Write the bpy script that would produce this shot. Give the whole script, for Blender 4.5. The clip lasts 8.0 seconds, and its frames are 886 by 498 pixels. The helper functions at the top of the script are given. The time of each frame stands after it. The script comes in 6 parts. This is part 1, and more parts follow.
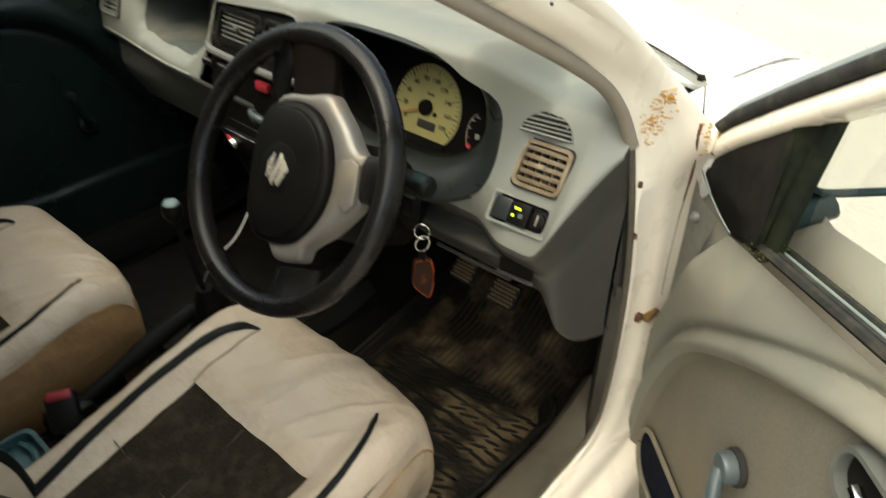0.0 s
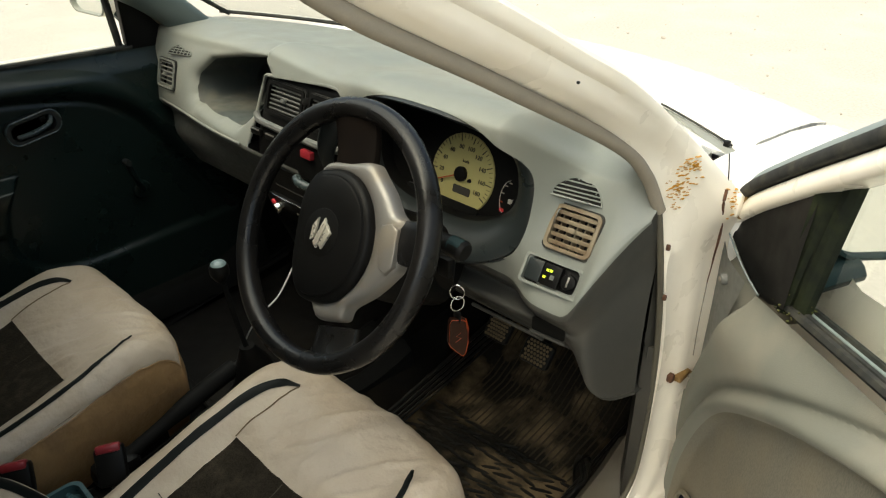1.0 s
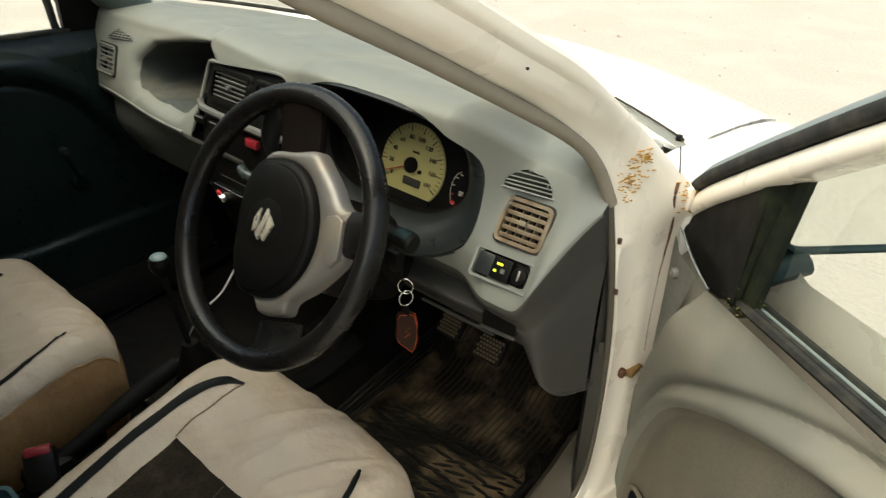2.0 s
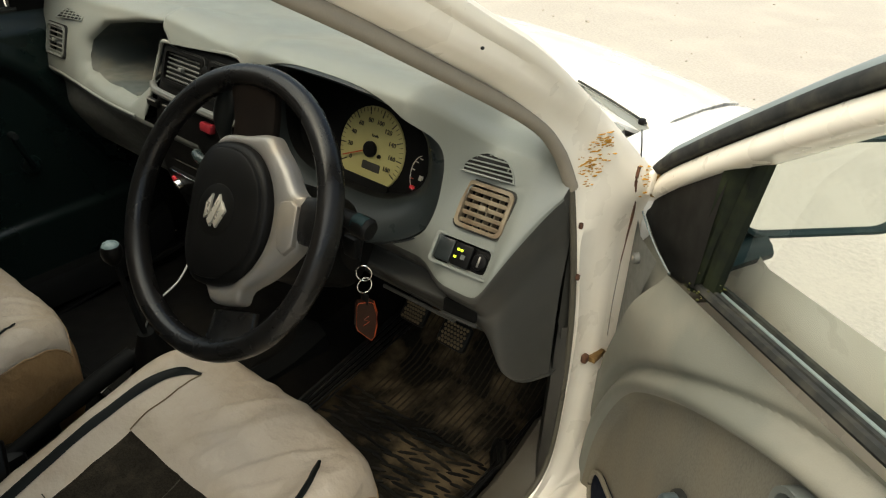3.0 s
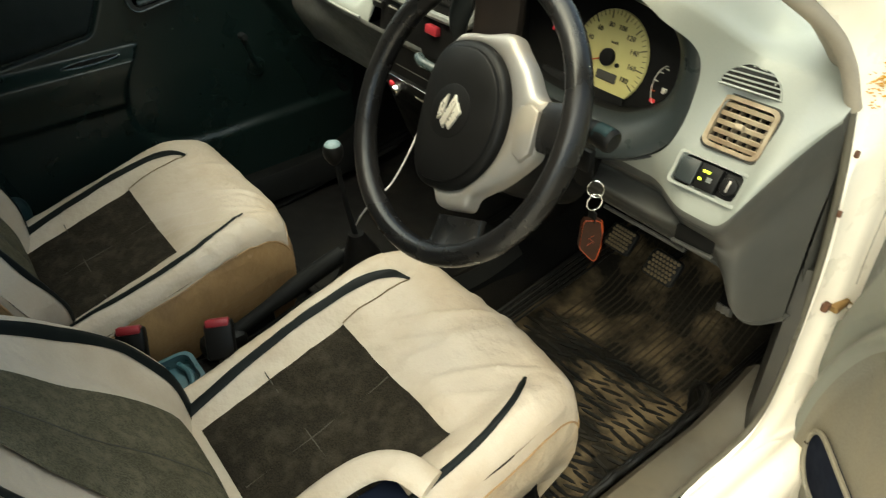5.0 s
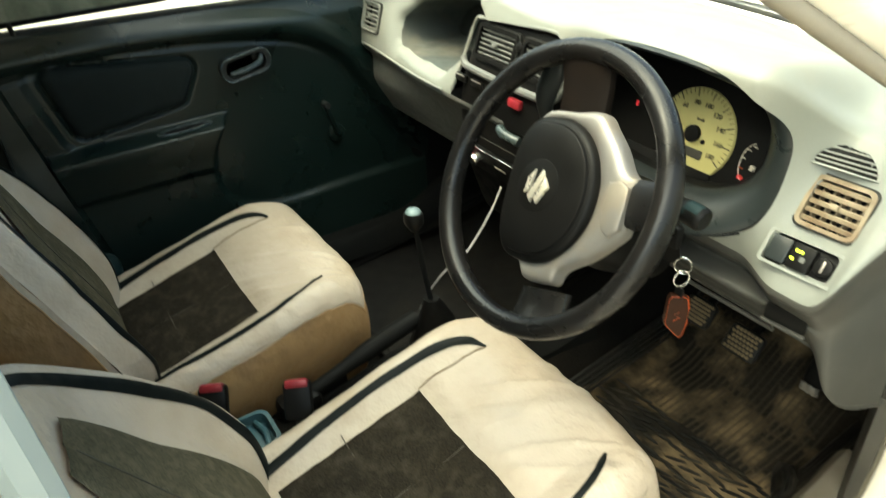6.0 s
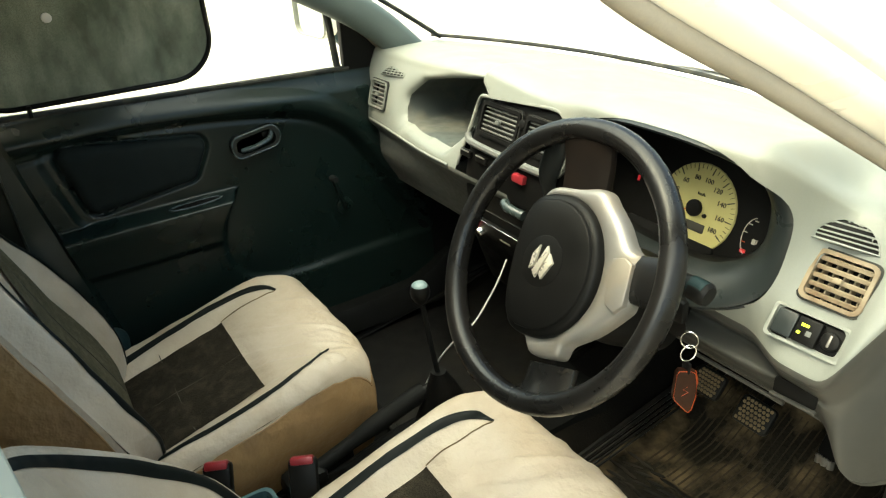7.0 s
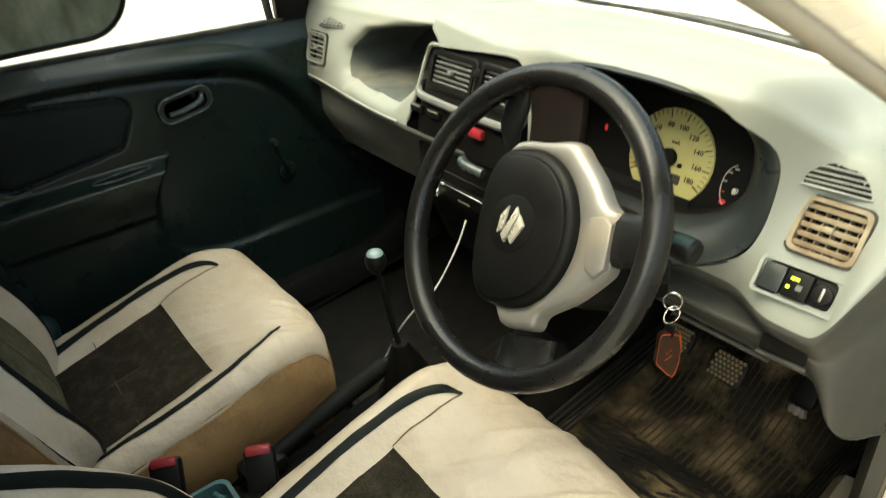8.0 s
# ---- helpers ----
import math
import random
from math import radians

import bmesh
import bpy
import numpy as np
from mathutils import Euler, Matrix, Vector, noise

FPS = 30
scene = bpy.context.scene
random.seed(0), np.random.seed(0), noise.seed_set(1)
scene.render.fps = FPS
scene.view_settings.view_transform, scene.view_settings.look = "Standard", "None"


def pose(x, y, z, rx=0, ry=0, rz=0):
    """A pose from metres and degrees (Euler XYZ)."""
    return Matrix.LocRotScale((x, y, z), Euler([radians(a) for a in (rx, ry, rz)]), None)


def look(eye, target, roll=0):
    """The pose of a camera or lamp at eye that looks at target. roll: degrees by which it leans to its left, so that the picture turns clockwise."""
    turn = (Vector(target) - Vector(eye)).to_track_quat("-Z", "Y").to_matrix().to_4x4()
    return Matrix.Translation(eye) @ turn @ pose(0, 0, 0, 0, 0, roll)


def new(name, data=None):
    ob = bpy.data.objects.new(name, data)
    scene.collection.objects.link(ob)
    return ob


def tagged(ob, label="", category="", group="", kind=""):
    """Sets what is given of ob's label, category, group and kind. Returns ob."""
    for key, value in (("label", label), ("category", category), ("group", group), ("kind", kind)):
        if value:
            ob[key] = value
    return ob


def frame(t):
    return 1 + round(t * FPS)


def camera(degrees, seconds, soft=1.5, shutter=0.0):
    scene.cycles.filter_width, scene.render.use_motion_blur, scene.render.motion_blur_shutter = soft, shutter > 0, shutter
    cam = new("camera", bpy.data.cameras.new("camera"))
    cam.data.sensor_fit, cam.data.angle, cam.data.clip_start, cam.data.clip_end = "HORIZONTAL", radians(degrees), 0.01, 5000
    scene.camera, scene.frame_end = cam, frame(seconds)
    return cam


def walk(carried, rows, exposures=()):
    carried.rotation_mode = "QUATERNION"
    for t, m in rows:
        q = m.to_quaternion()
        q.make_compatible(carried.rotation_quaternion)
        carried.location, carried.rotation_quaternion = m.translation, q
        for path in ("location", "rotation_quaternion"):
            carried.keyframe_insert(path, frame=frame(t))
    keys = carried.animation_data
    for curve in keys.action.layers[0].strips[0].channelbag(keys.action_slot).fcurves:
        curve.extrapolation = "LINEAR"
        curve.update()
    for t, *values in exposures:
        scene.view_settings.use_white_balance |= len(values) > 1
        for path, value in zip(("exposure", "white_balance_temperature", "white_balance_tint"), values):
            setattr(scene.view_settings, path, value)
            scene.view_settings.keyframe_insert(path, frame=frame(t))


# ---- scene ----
from mathutils.bvhtree import BVHTree
cam = camera(63.55, 8.0, soft=1.15, shutter=0.55)
# seconds, eye x y z, yaw, pitch, roll
PATH = [
    (0.0, 0.9714, -0.4557, 1.3311, 41.689, -35.123, -0.522),
    (0.5, 0.9915, -0.4784, 1.3543, 44.031, -31.535, 1.400),
    (1.0, 0.9920, -0.4803, 1.3555, 44.036, -30.417, 0.813),
    (1.5, 0.9916, -0.4741, 1.3501, 43.174, -29.785, -0.000),
    (2.0, 0.9870, -0.4564, 1.3380, 41.291, -30.711, -1.076),
    (3.5, 0.9897, -0.4322, 1.3174, 38.905, -32.571, -1.670),
    (4.0, 0.9661, -0.4414, 1.2968, 42.027, -36.504, -1.355),
    (4.5, 0.9383, -0.4616, 1.2871, 48.519, -37.994, 0.786),
    (4.7, 0.9283, -0.4652, 1.2871, 50.762, -38.054, 1.321),
    (5.8, 0.8972, -0.4954, 1.2999, 55.958, -34.378, 1.904),
    (6.0, 0.8962, -0.4999, 1.3079, 57.283, -32.720, 2.620),
    (6.5, 0.8980, -0.5001, 1.3182, 58.320, -29.839, 3.191),
    (7.0, 0.8977, -0.4989, 1.3237, 57.505, -27.498, 3.303),
    (7.5, 0.8876, -0.4801, 1.3177, 55.486, -28.004, 3.635),
    (8.0, 0.8225, -0.4669, 1.2931, 52.470, -31.221, 3.818),
]
EXPOSURE = [(0.0, 1.1, 6900, 1), (0.5, 1.22, 6850, 0), (1.0, 0.94, 6800, 0), (1.5, 0.86, 6800, 1), (3.5, 0.70, 6850, 1), (4.0, 1.28, 7050, 0), (4.5, 1.65, 7100, -3), (6.0, 2.3, 6980, -9), (7.0, 2.2, 7100, -8), (8.0, 2.05, 7200, -6)]
walk(cam, [(t, pose(x, y, z, 90 + p, r, w)) for t, x, y, z, w, p, r in PATH], EXPOSURE)

# ---- world and light ----
SUN_ELEVATION, SUN_AZIMUTH = 66.0, 195.0
world = bpy.data.worlds.new("world")
scene.world = world
world.use_nodes = True
wn = world.node_tree.nodes
sky = wn.new("ShaderNodeTexSky")
sky.sky_type, sky.sun_disc = "NISHITA", False
sky.sun_elevation, sky.sun_rotation = radians(SUN_ELEVATION), radians(SUN_AZIMUTH)
sky.dust_density, sky.air_density, sky.ozone_density = 6.0, 1.0, 0.4
wn["Background"].inputs["Strength"].default_value = 0.14
world.node_tree.links.new(sky.outputs["Color"], wn["Background"].inputs["Color"])
sun_data = bpy.data.lights.new("sun", "SUN")
sun_data.energy, sun_data.angle, sun_data.color = 2.2, radians(110), (1.0, 0.95, 0.86)
sun = new("sun", sun_data)
_az, _el = radians(SUN_AZIMUTH), radians(SUN_ELEVATION)
sun.matrix_world = look(Vector((math.sin(_az) * math.cos(_el), math.cos(_az) * math.cos(_el), math.sin(_el))) * 30, (0, 0, 0))


# ---- materials ----
def material(name, colour, rough=0.6, metal=0.0, second=None, amount=0.5, scale=8.0, grain=0.0, grain_scale=400.0,
             bump=0.0, bump_scale=200.0, dirt=None, dirt_scale=5.0, dirt_amount=0.0, coat=0.0, stretch=(1, 1, 1), specular=0.5):
    """Principled surface: blotches of a second colour, dirt, fine grain and relief, all in metres."""
    m = bpy.data.materials.new(name)
    m.use_nodes = True
    nt = m.node_tree
    n, l = nt.nodes, nt.links
    b = n["Principled BSDF"]
    b.inputs["Roughness"].default_value, b.inputs["Metallic"].default_value = rough, metal
    b.inputs["Specular IOR Level"].default_value = specular
    b.inputs["Coat Weight"].default_value, b.inputs["Coat Roughness"].default_value = coat, 0.08
    co = n.new("ShaderNodeTexCoord")
    mp = n.new("ShaderNodeMapping")
    mp.inputs["Scale"].default_value = stretch
    l.new(co.outputs["Object"], mp.inputs["Vector"])

    def blotch(sc, lo, hi, detail=4.0):
        t = n.new("ShaderNodeTexNoise")
        t.inputs["Scale"].default_value, t.inputs["Detail"].default_value = sc, detail
        l.new(mp.outputs["Vector"], t.inputs["Vector"])
        r = n.new("ShaderNodeMapRange")
        r.inputs["From Min"].default_value, r.inputs["From Max"].default_value = lo, hi
        l.new(t.outputs["Fac"], r.inputs["Value"])
        return r.outputs["Result"]

    def mixed(fac, k, a, c):
        mu = n.new("ShaderNodeMath")
        mu.operation = "MULTIPLY"
        mu.inputs[1].default_value = k
        l.new(fac, mu.inputs[0])
        x = n.new("ShaderNodeMix")
        x.data_type = "RGBA"
        l.new(mu.outputs[0], x.inputs["Factor"])
        if isinstance(a, tuple):
            x.inputs["A"].default_value = (*a, 1)
        else:
            l.new(a, x.inputs["A"])
        x.inputs["B"].default_value = (*c, 1)
        return x.outputs["Result"]

    second = second or tuple(0.72 * v for v in colour)
    c = mixed(blotch(scale, 0.35, 0.7), amount, colour, second)
    if grain:
        c = mixed(blotch(grain_scale, 0.4, 0.65, 2.0), grain, c, tuple(0.45 * v for v in colour))
    if dirt:
        c = mixed(blotch(dirt_scale, 0.48, 0.66, 8.0), dirt_amount, c, dirt)
    l.new(c, b.inputs["Base Color"])
    r = n.new("ShaderNodeMapRange")
    r.inputs["To Min"].default_value, r.inputs["To Max"].default_value = max(rough - 0.08, 0.02), min(rough + 0.12, 1.0)
    l.new(blotch(scale * 3, 0.3, 0.7), r.inputs["Value"])
    l.new(r.outputs["Result"], b.inputs["Roughness"])
    if bump:
        t = n.new("ShaderNodeTexNoise")
        t.inputs["Scale"].default_value, t.inputs["Detail"].default_value = bump_scale, 3.0
        l.new(mp.outputs["Vector"], t.inputs["Vector"])
        bp = n.new("ShaderNodeBump")
        bp.inputs["Strength"].default_value, bp.inputs["Distance"].default_value = bump, 0.6 / bump_scale
        l.new(t.outputs["Fac"], bp.inputs["Height"])
        l.new(bp.outputs["Normal"], b.inputs["Normal"])
    return m


def glass_material(name, tint=(0.92, 0.95, 0.93), gloss=0.4):
    m = bpy.data.materials.new(name)
    m.use_nodes = True
    n, l = m.node_tree.nodes, m.node_tree.links
    n.remove(n["Principled BSDF"])
    tr, gl, mx, fr = (n.new("ShaderNode" + k) for k in ("BsdfTransparent", "BsdfGlossy", "MixShader", "Fresnel"))
    tr.inputs["Color"].default_value = (*tint, 1)
    gl.inputs["Roughness"].default_value = 0.03
    mu = n.new("ShaderNodeMath")
    mu.operation = "MULTIPLY"
    mu.inputs[1].default_value = gloss
    l.new(fr.outputs["Fac"], mu.inputs[0])
    l.new(mu.outputs[0], mx.inputs["Fac"])
    l.new(tr.outputs[0], mx.inputs[1])
    l.new(gl.outputs[0], mx.inputs[2])
    l.new(mx.outputs[0], n["Material Output"].inputs["Surface"])
    return m


def glow_material(name, colour, strength):
    m = bpy.data.materials.new(name)
    m.use_nodes = True
    b = m.node_tree.nodes["Principled BSDF"]
    b.inputs["Base Color"].default_value = (*colour, 1)
    b.inputs["Emission Color"].default_value = (*colour, 1)
    b.inputs["Emission Strength"].default_value = strength
    return m


SAND = material("pale_sandy_ground", (0.40, 0.368, 0.318), 0.95, second=(0.365, 0.33, 0.28), scale=0.8, grain=0.25, grain_scale=60, bump=0.4, bump_scale=30,
                dirt=(0.44, 0.40, 0.34), dirt_scale=2.2, dirt_amount=0.5)
PAINT = material("cream_white_car_paint", (0.86, 0.81, 0.71), 0.3, second=(0.82, 0.75, 0.62), scale=5, amount=0.6, coat=0.4, dirt=(0.55, 0.44, 0.28), dirt_scale=9, dirt_amount=0.12, bump=0.03, bump_scale=20)
HOODPAINT = material("white_car_paint", (0.82, 0.80, 0.74), 0.25, second=(0.76, 0.73, 0.66), scale=2.5, amount=0.5, coat=0.5, dirt=(0.6, 0.55, 0.45), dirt_scale=7, dirt_amount=0.15)
GREY = material("pale_grey_dash_plastic", (0.198, 0.210, 0.187), 0.45, second=(0.210, 0.210, 0.176), scale=4, amount=0.6, grain=0.12, grain_scale=900, bump=0.25, bump_scale=900, dirt=(0.27, 0.245, 0.19), dirt_scale=6, dirt_amount=0.3)
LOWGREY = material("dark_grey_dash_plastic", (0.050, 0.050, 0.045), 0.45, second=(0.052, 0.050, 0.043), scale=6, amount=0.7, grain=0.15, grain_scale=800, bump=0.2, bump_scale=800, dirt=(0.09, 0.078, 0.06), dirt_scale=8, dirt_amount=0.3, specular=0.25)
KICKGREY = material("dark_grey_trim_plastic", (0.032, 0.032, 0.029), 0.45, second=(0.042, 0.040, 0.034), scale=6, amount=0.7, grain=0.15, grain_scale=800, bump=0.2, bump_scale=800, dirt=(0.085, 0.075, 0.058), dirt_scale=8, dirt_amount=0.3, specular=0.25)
PILLARGREY = material("slate_pillar_plastic", (0.085, 0.108, 0.100), 0.5, second=(0.10, 0.12, 0.11), scale=5, grain=0.1, grain_scale=800, bump=0.15, bump_scale=800)
VENTGREY = material("mid_grey_vent_plastic", (0.10, 0.105, 0.097), 0.5, second=(0.13, 0.128, 0.11), scale=30)
# dash plastic darkened for the shade inside the tray, with dust over it
TRAYSHADE = material("dusty_tray_plastic_in_shade", (0.055, 0.066, 0.063), 0.5, second=(0.08, 0.08, 0.068), scale=12, dirt=(0.20, 0.165, 0.11), dirt_scale=14, dirt_amount=0.3, specular=0.3)
RINGGREY = material("slate_ring_plastic", (0.016, 0.020, 0.020), 0.34, second=(0.022, 0.026, 0.025), scale=10, bump=0.2, bump_scale=800, specular=0.3)
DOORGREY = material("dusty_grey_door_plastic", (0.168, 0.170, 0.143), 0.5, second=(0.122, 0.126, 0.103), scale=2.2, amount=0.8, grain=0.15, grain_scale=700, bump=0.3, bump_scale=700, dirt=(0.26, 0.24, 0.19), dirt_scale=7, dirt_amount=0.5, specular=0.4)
# slate plastic taken nearly to black: the far side's shade is in this colour
DOORSHADE = material("slate_door_plastic_in_shade", (0.0055, 0.0120, 0.0105), 0.29, second=(0.0068, 0.0140, 0.0122), scale=3, amount=0.4, grain=0.1, grain_scale=800, bump=0.12, bump_scale=800, dirt=(0.010, 0.016, 0.014), dirt_scale=5, dirt_amount=0.15, specular=0.36)
DOORLOW = material("soiled_door_fabric", (0.145, 0.142, 0.118), 0.8, second=(0.17, 0.157, 0.122), scale=4, amount=0.9, grain=0.3, grain_scale=600, bump=0.4, bump_scale=600, dirt=(0.20, 0.165, 0.11), dirt_scale=7, dirt_amount=0.4, specular=0.2, stretch=(1, 1, 0.4))
DOORCLOTH = material("dark_door_fabric", (0.013, 0.017, 0.016), 0.9, second=(0.018, 0.022, 0.021), scale=15, grain=0.4, grain_scale=900, bump=0.5, bump_scale=900, specular=0.12)
BLACK = material("black_plastic", (0.005, 0.005, 0.0048), 0.38, second=(0.009, 0.0085, 0.0075), scale=12, bump=0.15, bump_scale=900, specular=0.10)
RUBBER = material("black_rubber", (0.018, 0.019, 0.018), 0.75, second=(0.04, 0.04, 0.035), scale=25, dirt=(0.12, 0.11, 0.08), dirt_scale=30, dirt_amount=0.3, specular=0.2)
MOSSY = material("mossy_black_rubber", (0.010, 0.012, 0.010), 0.7, second=(0.02, 0.024, 0.014), scale=35, amount=0.9, dirt=(0.05, 0.06, 0.02), dirt_scale=22, dirt_amount=0.25, specular=0.06)
TAUPE = material("taupe_weatherstrip", (0.24, 0.21, 0.165), 0.8, second=(0.28, 0.245, 0.19), scale=14, grain=0.08, grain_scale=500, bump=0.15, bump_scale=500)
DARKTAUPE = material("dark_taupe_rubber", (0.07, 0.062, 0.045), 0.8, second=(0.10, 0.09, 0.06), scale=20)
# black trim; on the passenger's sill and kick panel it paints footwell shade
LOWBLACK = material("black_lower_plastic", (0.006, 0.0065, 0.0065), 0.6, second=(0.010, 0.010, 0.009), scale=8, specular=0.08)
BLUEGREY = material("grey_rubber_strip", (0.20, 0.235, 0.235), 0.6, second=(0.25, 0.28, 0.27), scale=12)
WHEELBLACK = material("worn_black_wheel_rim", (0.006, 0.006, 0.006), 0.26, second=(0.009, 0.008, 0.007), scale=7, bump=0.06, bump_scale=1500, dirt=(0.020, 0.015, 0.011), dirt_scale=5, dirt_amount=0.2, specular=0.33)
SILVER = material("satin_silver_plastic", (0.235, 0.228, 0.215), 0.42, 0.5, second=(0.21, 0.185, 0.155), scale=12, dirt=(0.30, 0.24, 0.16), dirt_scale=18, dirt_amount=0.4)
CHROME = material("chrome", (0.75, 0.75, 0.72), 0.12, 1.0, second=(0.62, 0.61, 0.58), scale=30)
PEARL = material("pale_metal_emblem", (0.68, 0.64, 0.54), 0.3, 0.6, second=(0.60, 0.54, 0.42), scale=60)
LEATHER = material("cream_vinyl_seat_cover", (0.485, 0.412, 0.325), 0.48, second=(0.41, 0.328, 0.232), scale=6, amount=0.6, grain=0.1, grain_scale=700, bump=0.3, bump_scale=60, dirt=(0.33, 0.235, 0.14), dirt_scale=9, dirt_amount=0.35)
TAN = material("tan_vinyl_seat_side", (0.33, 0.205, 0.095), 0.36, second=(0.21, 0.115, 0.045), scale=7, amount=0.7, bump=0.35, bump_scale=40, dirt=(0.15, 0.09, 0.05), dirt_scale=11, dirt_amount=0.4)
TANCREAM = material("soiled_cream_vinyl", (0.46, 0.375, 0.27), 0.4, second=(0.36, 0.265, 0.165), scale=7, amount=0.7, bump=0.35, bump_scale=40, dirt=(0.26, 0.16, 0.08), dirt_scale=10, dirt_amount=0.4)
CLOTH = material("dark_brown_seat_cloth", (0.021, 0.017, 0.012), 0.95, second=(0.040, 0.032, 0.021), scale=14, amount=0.5, grain=0.7, grain_scale=420, bump=1.0, bump_scale=350, dirt=(0.10, 0.085, 0.058), dirt_scale=40, dirt_amount=0.2, specular=0.1)
PIPING = material("black_piping", (0.006, 0.0075, 0.007), 0.45, second=(0.010, 0.012, 0.011), scale=20, specular=0.1)
STITCH = material("dull_stitching", (0.055, 0.048, 0.034), 0.8)
MATRUBBER = material("dusty_rubber_mat", (0.010, 0.009, 0.007), 0.85, second=(0.028, 0.022, 0.014), scale=9, amount=0.85, grain=0.4, grain_scale=160, bump=0.6, bump_scale=120, dirt=(0.20, 0.145, 0.08), dirt_scale=11, dirt_amount=0.65, specular=0.12)
MATDUST = material("dust_filled_tread", (0.024, 0.019, 0.013), 0.8, second=(0.06, 0.044, 0.026), scale=12, amount=0.9, specular=0.15)
MATBLACK = material("black_mat_tread", (0.006, 0.006, 0.0055), 0.5, second=(0.012, 0.011, 0.009), scale=14, dirt=(0.06, 0.048, 0.03), dirt_scale=16, dirt_amount=0.25, specular=0.25)
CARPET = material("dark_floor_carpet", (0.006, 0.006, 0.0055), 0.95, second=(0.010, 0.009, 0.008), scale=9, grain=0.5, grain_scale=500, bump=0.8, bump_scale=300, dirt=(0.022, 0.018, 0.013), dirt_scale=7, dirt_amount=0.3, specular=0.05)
DIAL = material("yellow_dial", (0.40, 0.36, 0.145), 0.5, second=(0.35, 0.31, 0.12), scale=30, amount=0.4)
INK = material("black_print", (0.02, 0.018, 0.012), 0.6)
RED = material("red_plastic", (0.24, 0.014, 0.022), 0.4, second=(0.11, 0.008, 0.012), scale=60)
ORANGE = material("orange_enamel", (0.34, 0.055, 0.012), 0.35, second=(0.24, 0.024, 0.01), scale=80, specular=0.3)
AMBER = material("dark_amber_leather", (0.020, 0.008, 0.004), 0.45, second=(0.035, 0.011, 0.005), scale=60, specular=0.15)
VENTCREAM = material("dusty_cream_vent", (0.25, 0.205, 0.135), 0.7, second=(0.13, 0.085, 0.045), scale=30, amount=0.95, bump=0.2, bump_scale=300)
RUSTDARK = material("dark_rust", (0.11, 0.045, 0.02), 0.85, second=(0.05, 0.025, 0.015), scale=150, amount=0.9)
RUST = material("orange_rust", (0.52, 0.27, 0.015), 0.9, second=(0.36, 0.17, 0.025), scale=120, amount=0.9, bump=0.6, bump_scale=300)
STEEL = material("bare_steel", (0.35, 0.33, 0.30), 0.4, 0.9, second=(0.22, 0.16, 0.10), scale=60, amount=0.6)
CABLE = material("white_cable", (0.62, 0.60, 0.56), 0.5)
# raised base and pale streaks paint the daylight that comes through the mesh
MESHCLOTH = material("sunshade_mesh_lit_through", (0.11, 0.123, 0.09), 0.85, second=(0.31, 0.325, 0.25), scale=9, amount=0.9, grain=0.5, grain_scale=600, bump=0.3, bump_scale=500, stretch=(1, 2.4, 1.1), specular=0.1)
BLUETRIM = material("dark_teal_plastic", (0.010, 0.022, 0.023), 0.5, second=(0.015, 0.029, 0.030), scale=15, specular=0.12)
TEAL = material("teal_console_plastic", (0.05, 0.11, 0.125), 0.32, second=(0.025, 0.055, 0.065), scale=18)
NAVY = material("navy_lining", (0.005, 0.007, 0.014), 0.8, second=(0.009, 0.012, 0.022), scale=20, specular=0.03)
BACKCLOTH = material("olive_brown_seat_cloth", (0.080, 0.070, 0.043), 0.95, second=(0.12, 0.105, 0.068), scale=12, amount=0.8, grain=0.7, grain_scale=420, bump=1.0, bump_scale=350, dirt=(0.16, 0.14, 0.09), dirt_scale=60, dirt_amount=0.4, specular=0.1)
SILLGREY = material("scuffed_sill_plastic", (0.060, 0.058, 0.048), 0.6, second=(0.085, 0.068, 0.042), scale=6, amount=0.9, dirt=(0.05, 0.038, 0.024), dirt_scale=22, dirt_amount=0.6, bump=0.2, bump_scale=500)
MATDARK = material("black_footwell_mat", (0.006, 0.006, 0.006), 0.7, second=(0.010, 0.010, 0.009), scale=9, dirt=(0.02, 0.017, 0.012), dirt_scale=9, dirt_amount=0.3, specular=0.15)
HANDLEGREY = material("dull_grey_handle_plastic", (0.095, 0.105, 0.098), 0.4, second=(0.12, 0.125, 0.11), scale=20)
CRANKGREY = material("blue_grey_crank_plastic", (0.055, 0.075, 0.082), 0.35, second=(0.075, 0.095, 0.10), scale=20)
BRASS = material("brown_brassy_steel", (0.30, 0.19, 0.07), 0.5, 0.6, second=(0.16, 0.085, 0.03), scale=90, amount=0.9, bump=0.4, bump_scale=300)
SLATE = material("dark_slate_plastic", (0.012, 0.014, 0.0135), 0.42, second=(0.017, 0.018, 0.017), scale=15, specular=0.3)
DUSTBROWN = material("dusty_brown_rubber", (0.19, 0.145, 0.085), 0.85, second=(0.06, 0.046, 0.03), scale=40, specular=0.15)
KNOBCAP = material("pale_teal_cap", (0.17, 0.23, 0.23), 0.3, second=(0.13, 0.18, 0.18), scale=60)
BEZEL = material("glossy_slate_bezel", (0.03, 0.042, 0.042), 0.25, second=(0.04, 0.052, 0.05), scale=20, specular=0.6)
SPOKEWORN = material("worn_brown_spoke", (0.006, 0.005, 0.0045), 0.4, second=(0.010, 0.007, 0.005), scale=22, amount=0.6, specular=0.06)
MOSS = material("dry_moss", (0.05, 0.055, 0.018), 0.95, second=(0.09, 0.08, 0.035), scale=90, amount=0.9, bump=0.6, bump_scale=400, specular=0.05)
PEBBLE = material("pebble", (0.38, 0.34, 0.28), 0.9, second=(0.22, 0.20, 0.17), scale=40)
